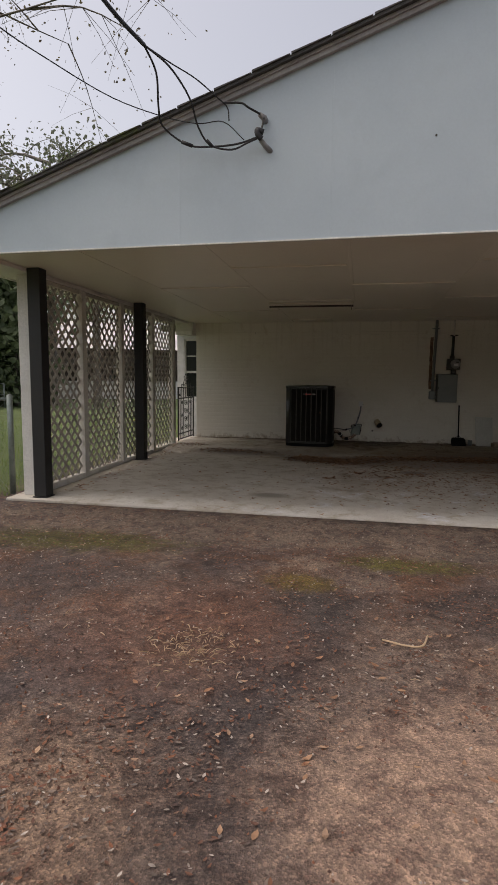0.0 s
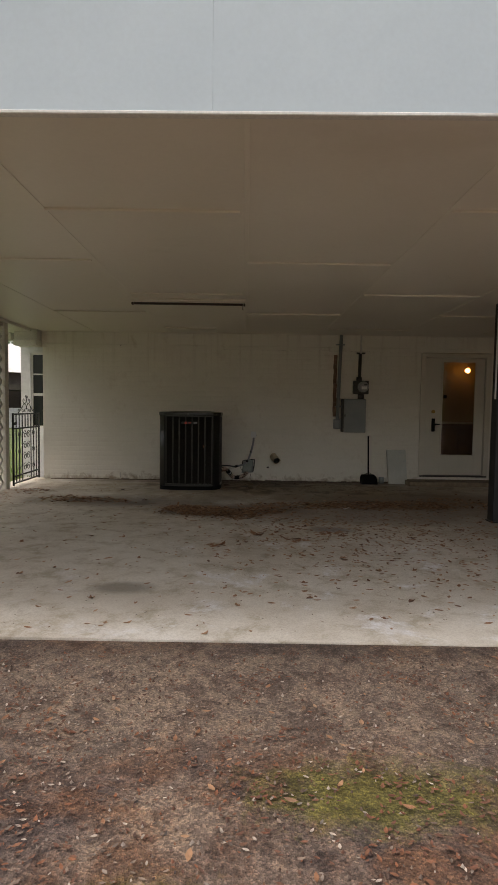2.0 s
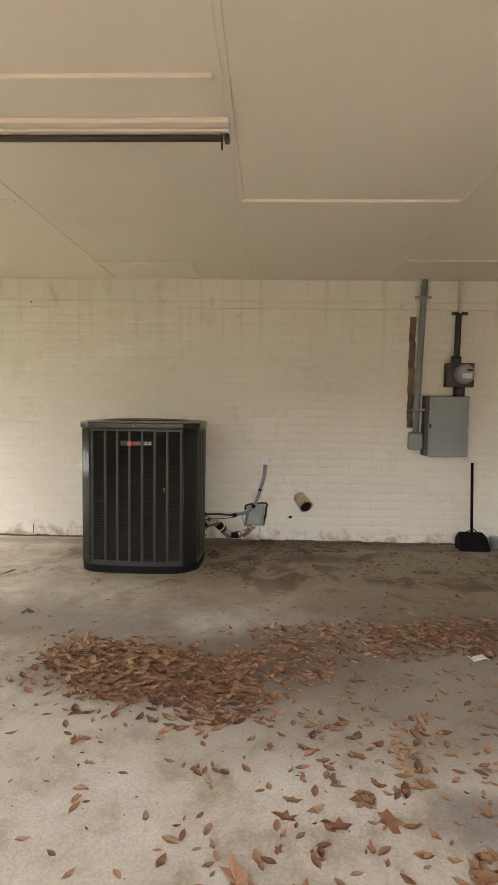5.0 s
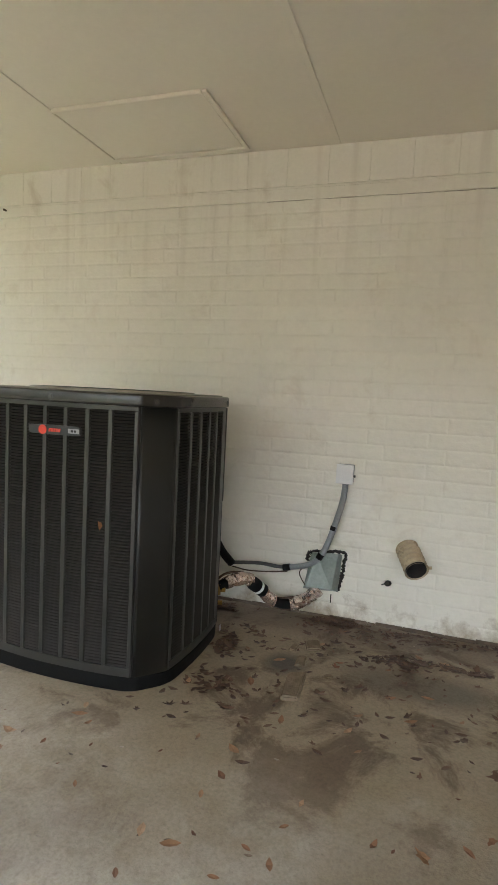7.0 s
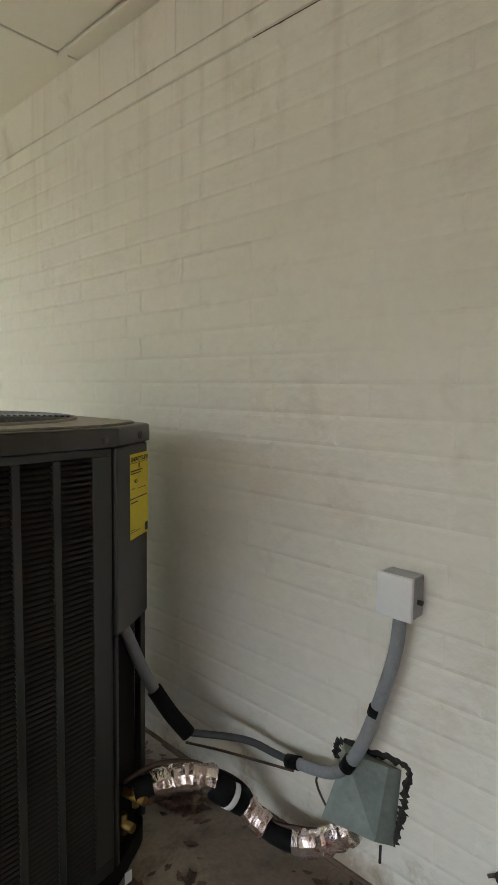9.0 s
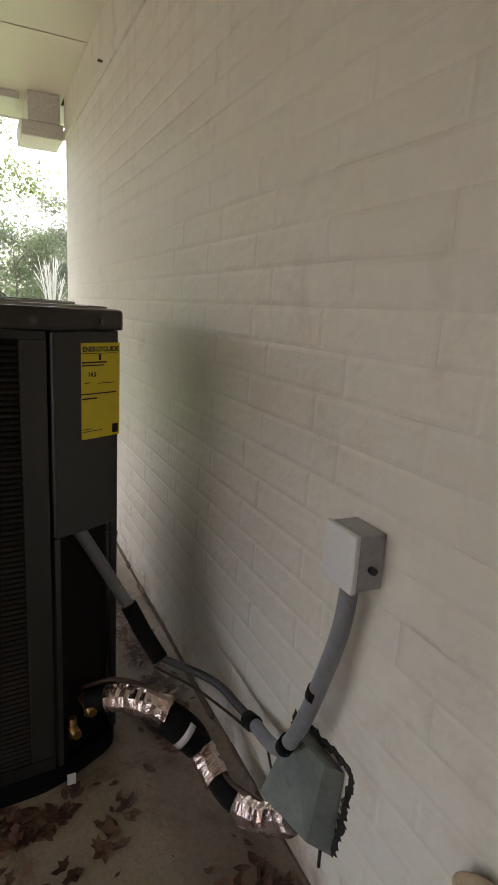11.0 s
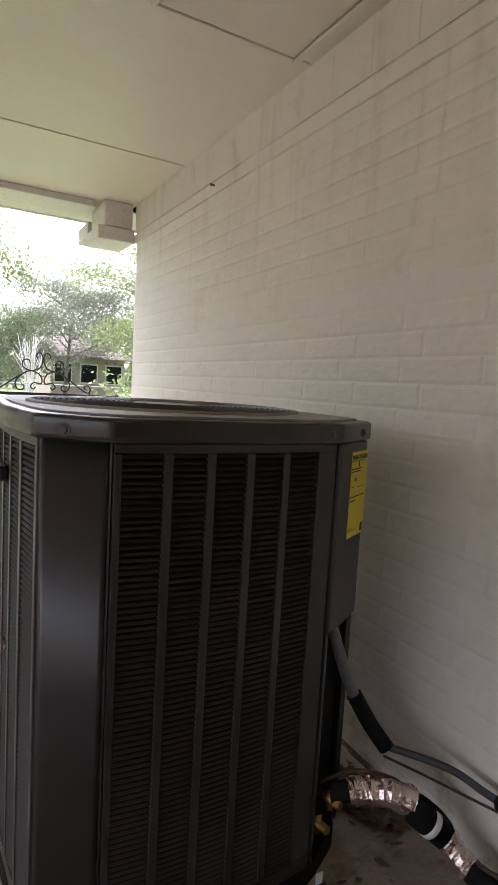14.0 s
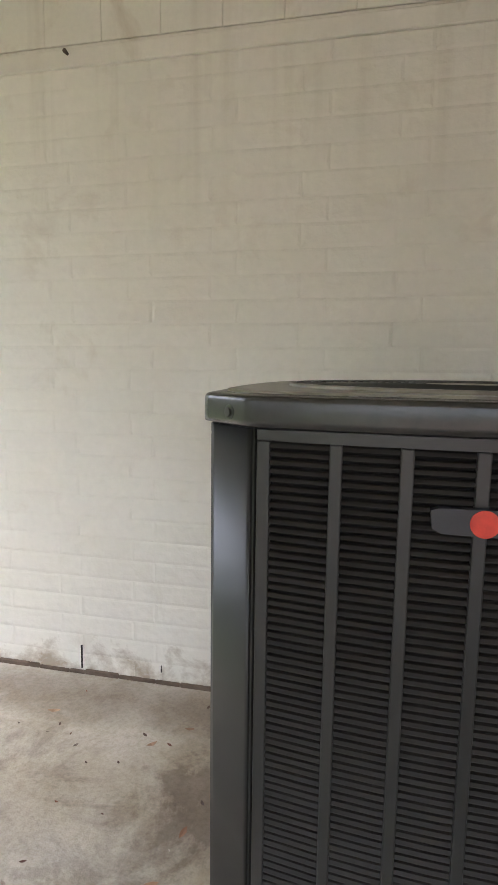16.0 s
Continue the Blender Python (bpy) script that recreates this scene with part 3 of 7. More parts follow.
def ceiling():
    """Four-foot boards with raised cover strips over their joints."""
    bm = bmesh.new()
    add_box(bm, -3.98, 5.2, 4.42, WALL_Y - 0.002, CEIL_Z, CEIL_Z + 0.02)
    for x in (-2.79, -1.61, -0.40, 0.79, 2.0, 3.2, 4.4):
        add_box(bm, x - 0.014, x + 0.014, 4.44, WALL_Y - 0.01, CEIL_Z - 0.005, CEIL_Z, 0.002)
    for x0, x1, ys in ((-2.79, -1.62, (6.68, 9.12)), (-1.62, -0.42, (5.52, 7.96)), (-0.42, 0.78, (6.68, 9.11)), (0.78, 2.0, (5.45, 7.88, 10.35)), (2.0, 3.2, (6.66, 9.1))):
        for y in ys:
            add_box(bm, x0 + 0.02, x1 - 0.02, y - 0.012, y + 0.012, CEIL_Z - 0.016, CEIL_Z, 0.003)
    # an access hatch with a proud front lip near the wall
    add_box(bm, -1.590, -0.862, 10.478, WALL_Y - 0.092, CEIL_Z - 0.010, CEIL_Z, 0.0015)
    add_box(bm, -1.590, -0.862, 10.455, 10.474, CEIL_Z - 0.018, CEIL_Z, 0.003)
    add_box(bm, -1.617, -0.837, 10.990, 11.016, CEIL_Z - 0.014, CEIL_Z, 0.003)
    for x in (-1.606, -0.848):
        add_box(bm, x - 0.011, x + 0.011, 10.46, 10.9895, CEIL_Z - 0.013, CEIL_Z, 0.003)
    for v in bm.verts:
        if v.co.y < 4.46:
            v.co.y = 4.375 - 0.02 * v.co.x
    tagged(mesh_ob("ceiling", bm, M_CEIL), "cream painted board ceiling with cover strips", "ceiling", kind="structure")


def rear_wall():
    """The house wall behind the carport: core, frieze with grooves, ledge moulding; the bricks come last in the file."""
    core = thing("wall_rear", "cream painted brick house wall with a boarded frieze", "wall", at=(0, WALL_Y, 0), kind="structure")
    y0, y1 = WALL_Y + 0.0026, WALL_Y + 0.22
    part("core", add_box(bmesh.new(), -3.62, 2.42, y0, y1, -0.1, 2.16), M_MORTAR, core)
    part("core", add_box(bmesh.new(), 3.50, 5.2, y0, y1, -0.1, 2.16), M_MORTAR, core)
    part("core", add_box(bmesh.new(), 2.42, 3.50, y0, y1, -0.1, 0.15), M_MORTAR, core)
    bm = bmesh.new()
    x = -3.64
    rnd = random.Random(4)
    while x < 5.2:
        w = rnd.choice((0.2, 0.2, 0.2, 0.19, 0.21))
        add_box(bm, x, min(x + w - 0.0004, 5.2), WALL_Y - 0.004, WALL_Y + 0.02, 2.2075, CEIL_Z, 0.0014)
        x += w
    add_box(bm, -3.62, 5.2, WALL_Y + 0.0205, WALL_Y + 0.2, 2.1605, 2.43)
    add_box(bm, -3.62, 5.2, WALL_Y + 0.0010, WALL_Y + 0.0200, 2.1950, 2.2070)
    part("frieze", bm, M_FRIEZE, core)
    bm = bmesh.new()
    add_box(bm, -3.64, 5.2, WALL_Y - 0.012, WALL_Y + 0.05, 2.137, 2.194, 0.004, 2)
    part("ledge_moulding", bm, M_FRIEZE, core)
    # broken brown strip that draws in the shade line under the ledge
    bm = bmesh.new()
    rnd = random.Random(17)
    x = -0.75
    while x < 2.3:
        w = rnd.uniform(0.05, 0.4)
        add_box(bm, x, x + w, WALL_Y - 0.0035, WALL_Y + 0.004, 2.1369 - rnd.uniform(0.0001, 0.0005), 2.1369)
        x += w + rnd.choice((0.02, 0.06, 0.15))
    part("dirt_seam", bm, M_WALLBROWN, core, "thin broken brown strip drawn as the shade line under the ledge")
    bm = bmesh.new()
    rnd = random.Random(9)
    x = -3.5
    while x < 2.2:
        w = rnd.uniform(0.03, 0.16)
        add_box(bm, x, x + w, WALL_Y - rnd.uniform(0.006, 0.014), WALL_Y + 0.006, REAR_Z - 0.01, REAR_Z + rnd.uniform(0.010, 0.020), 0.004)
        x += w
    part("dirt_line", bm, M_WALLBROWN, core, "packed brown dirt along the wall foot")
    bm = bmesh.new()
    add_box(bm, -2.396, -2.390, WALL_Y - 0.003, WALL_Y + 0.003, 0.06, 0.15)
    add_box(bm, -2.08, -2.076, WALL_Y - 0.003, WALL_Y + 0.003, 0.085, 0.11)
    part("base_crack", bm, M_CAULK, core, "dark cracks at the wall foot")
    return core


def gable_front():
    wall = thing("wall_gable", "weathered white panelled gable over the carport opening", "wall", at=(0, 4.39, 2.36), kind="structure")
    slope = 0.3345
    ridge = 2.3

    def under(x):
        return 2.79 + (min(x, 2 * ridge - x) + 3.41) * slope

    edges = [-4.2, -3.0, -1.76, -0.535, 0.75, 2.0, 3.22, 4.44, 5.66, 6.9, 8.4]
    for a, b in zip(edges, edges[1:]):
        bm = bmesh.new()
        pts = [(a + 0.0003, 2.36), (b - 0.0003, 2.36), (b - 0.0003, under(b))]
        if a < ridge < b:
            pts.append((ridge, under(ridge)))
        pts.append((a + 0.0003, under(a)))
        f = [bm.verts.new((x, 4.39, z)) for x, z in pts]
        k = [bm.verts.new((x, 4.415, z)) for x, z in pts]
        bm.faces.new(f)
        bm.faces.new(k[::-1])
        for i in range(len(pts)):
            j = (i + 1) % len(pts)
            bm.faces.new((f[i], k[i], k[j], f[j]))
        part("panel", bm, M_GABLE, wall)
    part("drip_edge", add_box(bmesh.new(), -4.2, 8.4, 4.383, 4.42, 2.352, 2.366, 0.003), M_TRIM, wall)
    part("soffit_rail", add_box(bmesh.new(), -4.0, 5.2, 4.4155, 4.46, 2.36, 2.40), M_CEIL, wall)
    part("nail_head", add_tube(bmesh.new(), [(0.22, 4.392, 3.06), (0.22, 4.384, 3.06)], 0.008, 8), M_DARKMETAL, wall)

    roof = thing("roof", "low pitched shingle roof with mossy rake edge", "roof", at=(ridge, 4.39, under(ridge)), kind="structure")
    for sgn in (1, -1):
        bm = bmesh.new()
        e, t = (-4.45 if sgn == 1 else 2 * ridge + 4.45), 0.024
        zs = [(e, under(-4.45) + 0.01), (ridge, under(ridge) + 0.01)]
        vs = []
        for y in (4.30, 14.5):
            for x, z in zs:
                vs += [bm.verts.new((x, y, z)), bm.verts.new((x, y, z + t))]
        for q in ((0, 2, 3, 1), (4, 5, 7, 6), (0, 1, 5, 4), (2, 6, 7, 3), (1, 3, 7, 5), (0, 4, 6, 2)):
            bm.faces.new([vs[i] for i in q])
        part("deck", bm, M_SHINGLE, roof)
        bm = bmesh.new()
        dz = 0.055
        pr = [(4.355, 0.0), (4.388, 0.0), (4.388, -dz), (4.355, -dz)]
        for off, th, y in ((0.012, 0.046, 4.352), (0.0, 0.024, 4.335)):
            q = []
            for x, z in zs:
                for yy in (y, 4.389):
                    q += [bm.verts.new((x, yy, z - off - th)), bm.verts.new((x, yy, z - off + 0.006))]
            for k in ((0, 2, 3, 1), (4, 5, 7, 6), (0, 1, 5, 4), (2, 6, 7, 3), (1, 3, 7, 5), (0, 4, 6, 2)):
                bm.faces.new([q[i] for i in k])
        part("rake_board", bm, M_RAKE if sgn == 1 else M_TRIM, roof)
    # cut ends of the shingle courses stepping up the rake
    x = -4.45
    rnd = random.Random(2)
    while x < ridge - 0.3:
        w, z0, z1 = 0.29, under(x) + 0.035, under(x + 0.3) + 0.035
        y = 4.288 + rnd.uniform(-0.006, 0.008)
        bm = bmesh.new()
        vs = [bm.verts.new(q) for q in ((x, y, z0), (x + w, y, z1 - 0.003), (x + w, y, z1 + 0.002), (x, y, z0 + 0.015), (x, 4.7, z0), (x + w, 4.7, z1 - 0.003), (x + w, 4.7, z1 + 0.002), (x, 4.7, z0 + 0.015))]
        for q in ((0, 1, 2, 3), (4, 7, 6, 5), (3, 2, 6, 7), (0, 3, 7, 4), (1, 5, 6, 2), (0, 4, 5, 1)):
            bm.faces.new([vs[i] for i in q])
        part("shingle", bm, M_SHINGLE, roof)
        x += 0.3
    # the front runs slightly out of square with the rear wall
    for ob, dy in ((wall, -0.045), (roof, -0.091)):
        ob.rotation_euler.z = radians(-1.15)
        ob.location.y += dy
    return roof, under


def side_beam():
    bm = bmesh.new()
    add_box(bm, -3.96, -3.70, 4.43, WALL_Y - 0.262, 2.345, CEIL_Z - 0.001, 0.004)
    tagged(mesh_ob("trim", bm, M_TRIM), "white painted beam over the lattice side", "beam", kind="structure")
    bm = bmesh.new()
    add_box(bm, -3.98, -3.625, WALL_Y - 0.22, WALL_Y - 0.03, 2.225, CEIL_Z - 0.003, 0.004)
    add_box(bm, -3.98, -3.63, WALL_Y - 0.26, WALL_Y - 0.01, 2.135, 2.2245, 0.006)
    add_box(bm, -4.32, -4.02, WALL_Y - 0.24, WALL_Y + 0.02, 2.215, 2.33, 0.006)
    tagged(mesh_ob("trim", bm, M_TRIM), "white boxed eave return at the wall corner", "eave", kind="structure")
    bm = bmesh.new()
    add_box(bm, -4.47, -4.44, 4.31, 14.5, 2.425, 2.50, 0.003)
    add_box(bm, -4.44, -3.99, 4.43, 14.5, 2.436, 2.446)
    tagged(mesh_ob("trim", bm, M_TRIM), "white eave fascia and soffit", "fascia", kind="structure")


def jog_wall():
    """The house steps back past the corner and shows a white corner board and a sash window."""
    y = 12.05
    bm = bmesh.new()
    add_box(bm, -4.36, -4.19, y, y + 0.2, -0.1, 2.41)
    add_box(bm, -4.19, -3.62, y, y + 0.2, -0.1, 0.80)
    add_box(bm, -4.19, -3.62, y, y + 0.2, 2.13, 2.41)
    add_box(bm, -3.62, -3.42, WALL_Y + 0.2205, y + 0.2, -0.1, 2.41)
    add_box(bm, -4.36, -4.16, y + 0.2, 16.0, -0.1, 2.41)
    tagged(mesh_ob("wall_jog", bm, M_PALEWALL), "white painted house corner beyond the iron gate", "wall", kind="structure")
    win = thing("window_1", "white sash window with dark divided panes", "window", at=(-3.9, y, 0.8), kind="structure")
    part("window_frame", add_box(add_box(bmesh.new(), -4.19, -4.16, y + 0.03, y + 0.09, 0.80, 2.13), -3.65, -3.622, y + 0.03, y + 0.09, 0.8, 2.13), M_TRIM, win)
    for z in (0.80, 1.38, 1.75, 2.10):
        box_part("sash_bar", (-4.16, -3.65, y + 0.035, y + 0.08, z, z + (0.05 if z != 1.75 else 0.022)), M_TRIM, win)
    box_part("sash_bar", (-3.92, -3.90, y + 0.04, y + 0.075, 0.85, 2.10), M_TRIM, win)
    for z0, z1 in ((0.85, 1.38), (1.43, 1.75), (1.772, 2.10)):
        for x0, x1 in ((-4.16, -3.92), (-3.90, -3.65)):
            box_part("pane", (x0, x1, y + 0.055, y + 0.06, z0, z1), M_DARKGLASS, win)


def house_side():
    # unseen side wall, added in dark brown to hold back light from the right
    bm = bmesh.new()
    add_box(bm, 5.2, 5.4, 4.42, 16.0, -0.1, 2.43)
    tagged(mesh_ob("wall_side", bm, M_INWOOD), "plain dark brown wall, unseen, added to keep the right side dim", "wall", kind="structure")
    bm = bmesh.new()
    add_box(bm, -4.16, 5.2, 16.0, 16.2, -0.1, 2.43)
    tagged(mesh_ob("wall_back", bm, M_MORTAR), "plain rear house wall", "wall", kind="structure")


def door_and_room():
    y = WALL_Y
    door = thing("door_1", "cream painted house door with a tall glass light and dark lever", "door", at=(2.96, y, 0.15), kind="structure")
    bm = bmesh.new()
    add_box(bm, 2.40, 2.48, y - 0.02, y + 0.1, 0.15, 2.125, 0.004)
    add_box(bm, 3.44, 3.52, y - 0.02, y + 0.1, 0.15, 2.125, 0.004)
    add_box(bm, 2.48, 3.44, y - 0.019, y + 0.1, 2.06, 2.125, 0.004)
    part("casing", bm, M_DOOR, door)
    leaf = part("door_leaf", add_box(bmesh.new(), 2.485, 2.74, y + 0.02, y + 0.062, 0.18, 2.055, 0.003), M_DOOR, door)
    part("stile", add_box(bmesh.new(), 3.30, 3.435, y + 0.02, y + 0.062, 0.18, 2.055, 0.003), M_DOOR, leaf)
    part("top_rail", add_box(bmesh.new(), 2.7405, 3.2995, y + 0.02, y + 0.062, 2.01, 2.055, 0.003), M_DOOR, leaf)
    part("bottom_rail", add_box(bmesh.new(), 2.7405, 3.2995, y + 0.02, y + 0.062, 0.18, 0.49, 0.003), M_DOOR, leaf)
    bm = bmesh.new()
    for d in ((2.735, 2.765, 0.485, 2.015), (3.275, 3.305, 0.485, 2.015)):
        add_box(bm, d[0], d[1], y + 0.008, y + 0.02, d[2], d[3], 0.003)
    add_box(bm, 2.7655, 3.2745, y + 0.008, y + 0.02, 0.485, 0.51, 0.003)
    add_box(bm, 2.7655, 3.2745, y + 0.008, y + 0.02, 1.99, 2.015, 0.003)
    part("glazing_bead", bm, M_DOOR, leaf)
    pane = box_part("pane", (2.7405, 3.2995, y + 0.036, y + 0.041, 0.4905, 2.0095), M_GLASS, leaf)
    pane.visible_shadow = False
    bm = bmesh.new()
    add_box(bm, 2.60, 2.655, y + 0.004, y + 0.02, 0.88, 1.09, 0.006)
    add_tube(bm, [(2.627, y + 0.01, 1.0), (2.627, y - 0.045, 1.0)], 0.012, 10)
    add_tube(bm, smooth_path([(2.627, y - 0.045, 1.0), (2.67, y - 0.05, 1.0), (2.72, y - 0.045, 0.995)], 4), 0.010, 8)
    add_tube(bm, smooth_path([(2.627, y + 0.004, 1.06), (2.627, y - 0.035, 1.03), (2.627, y - 0.04, 0.95), (2.627, y + 0.0, 0.90)], 4), 0.008, 8)
    part("lever_handle", bm, M_RUBBER, leaf, "black lever and pull on a long plate")
    part("latch_box", add_box(bmesh.new(), 2.785, 2.835, y + 0.012, y + 0.0355, 1.415, 1.470, 0.004), M_RUBBER, leaf, "small black box on the glass")
    part("deadbolt", add_tube(bmesh.new(), [(2.62, y + 0.02, 1.20), (2.62, y - 0.004, 1.20)], 0.028, 16), M_BRASS, leaf)
    box_part("threshold", (2.42, 3.50, y - 0.03, y + 0.12, 0.1505, 0.175), M_DARKMETAL, door, bev=0.004)
    step = mesh_ob("doorstep", add_box(bmesh.new(), 2.16, 3.62, y - 0.36, y - 0.0005, 0.0, 0.11, 0.012, 2), M_DUSTBRICK)
    tagged(step, "low worn brown step below the house door", "step")
    room = bmesh.new()
    add_box(room, 1.6, 1.7, y + 0.23, 14.0, 0.1, 2.4)
    add_box(room, 4.6, 4.7, y + 0.23, 14.0, 0.1, 2.4)
    add_box(room, 1.6, 4.7, 14.0, 14.1, 0.1, 2.4)
    add_box(room, 1.6, 4.7, y + 0.23, 14.1, 2.4, 2.42)
    add_box(room, 1.6, 4.7, y + 0.2205, 14.1, 0.0, 0.13)
    tagged(mesh_ob("wall_inner", room, M_INNER), "ochre painted room seen through the door glass", "room", kind="structure")
    cup = thing("kitchen_cupboard", "brown wooden base cupboard with a pale worktop inside the house", "cupboard", at=(3.4, 13.6, 0.13))
    box_part("body", (2.9, 4.4, 13.4, 13.99, 0.13, 0.95), M_INWOOD, cup, bev=0.004)
    box_part("worktop", (2.88, 4.42, 13.37, 13.995, 0.9505, 0.985), M_PVC, cup, bev=0.006)
    for i in range(3):
        box_part("cupboard_door", (2.93 + i * 0.49, 3.38 + i * 0.49, 13.38, 13.3995, 0.2, 0.9), M_INWOOD, cup, bev=0.004)
    lamp = thing("wall_lamp", "warm glowing wall lamp inside the house", "lamp", at=(4.22, 13.99, 2.05))
    part("arm", add_tube(bmesh.new(), smooth_path([(4.30, 13.995, 2.10), (4.28, 13.85, 2.17), (4.22, 13.75, 2.12)], 5), 0.012, 8), M_BRASS, lamp)
    bm = bmesh.new()
    bmesh.ops.create_uvsphere(bm, u_segments=16, v_segments=10, radius=0.052, matrix=Matrix.Translation((4.20, 13.74, 2.05)))
    part("globe", bm, M_BULB, lamp, "glowing amber glass globe")


def posts():
    def post(x, y, zb, label):
        p = thing("carport_post", label, "post", "carport posts", (x, y, zb))
        part("shaft", add_box(bmesh.new(), x - 0.072, x + 0.072, y - 0.072, y + 0.072, zb + 0.012, CEIL_Z - 0.001, 0.008, 2), M_BLACKPOST, p)
        part("foot_plate", add_box(bmesh.new(), x - 0.085, x + 0.085, y - 0.085, y + 0.085, zb, zb + 0.0115, 0.003), M_BLACKPOST, p)

    post(-3.625, 5.27, floor_height(5.27) + 0.001, "square black painted post beside the white lattice end post")
    post(-3.59, 7.98, 0, "square black painted post standing inside the lattice side")
    post(2.40, 8.22, 0, "square black painted post standing free on the slab")
    bm = add_tube(bmesh.new(), [(2.312, 8.17, 1.35), (2.312, 8.17, 2.38)], 0.010, 8)
    tagged(mesh_ob("pole_conduit", bm, M_WHITEPLASTIC), "thin pale conduit run up beside the black post", "conduit")


def lattice_side():
    """Four framed panels of crossed diagonal slats; every slat is cut to its frame."""
    x = -3.76
    ys = (5.36, 6.44, 7.61, 8.86, 9.93)
    top, bot = 2.342, 0.05
    for i, y in enumerate(ys):
        w = 0.055 if i in (0, 1, 4) else 0.045
        x0, x1 = (-3.885, -3.702) if i == 0 else (x - 0.035, x + 0.055)
        ob = mesh_ob("lattice_post", add_box(bmesh.new(), x0, x1, y - w, y + w, floor_height(y), 2.3445, 0.005), M_TRIM if i == 0 else M_LATTICEPOST)
        tagged(ob, "weathered white timber post of the lattice side", "post", "lattice posts")
    step = 0.155
    half = 0.0195
    for i in range(4):
        a, b = ys[i] + 0.056, ys[i + 1] - 0.056
        pan = thing("lattice_screen", "weathered diamond lattice panel closing the carport side", "lattice", "lattice panels", (x, (a + b) / 2, bot))
        part("bottom_rail", add_box(bmesh.new(), x - 0.02, x + 0.05, a, b, floor_height(a) + 0.001, bot - 0.0005, 0.004), M_LATTICEPOST, pan)
        part("top_rail", add_box(bmesh.new(), x - 0.02, x + 0.03, a, b, top - 0.05, top, 0.004), M_LATTICE, pan)
        w, h = b - a, top - 0.05 - bot
        for sgn in (1, -1):
            c = -h
            while c < w:
                # the line u - c = v for one way, mirrored for the other
                u0, u1 = max(0.0, c), min(w, c + h)
                if u1 - u0 > 0.03:
                    v0, v1 = u0 - c, u1 - c
                    p0, p1 = (u0, v0), (u1, v1)
                    if sgn < 0:
                        p0, p1 = (w - u0, v0), (w - u1, v1)
                    d = Vector((p1[0] - p0[0], p1[1] - p0[1])).normalized()
                    nrm = Vector((-d.y, d.x)) * half
                    xa = x + (0.0 if sgn > 0 else 0.0055)
                    bm = bmesh.new()
                    lo = [bm.verts.new((xa, a + q.x, bot + q.y)) for q in (Vector(p0) + nrm, Vector(p1) + nrm, Vector(p1) - nrm, Vector(p0) - nrm)]
                    hi = [bm.verts.new(v.co + Vector((0.005, 0, 0))) for v in lo]
                    bm.faces.new(lo)
                    bm.faces.new(hi[::-1])
                    for k in range(4):
                        bm.faces.new((lo[k], hi[k], hi[(k + 1) % 4], lo[(k + 1) % 4]))
                    part("slat", bm, M_LATTICE, pan)
                c += step


def scroll(cy, cz, r, turns=1.5, start=0.0, sgn=1, x=-3.66):
    return [(x, cy + sgn * r * (1 - k / 26 * 0.75) * math.cos(start + 2 * math.pi * turns * k / 26), cz + r * (1 - k / 26 * 0.75) * math.sin(start + 2 * math.pi * turns * k / 26)) for k in range(27)]


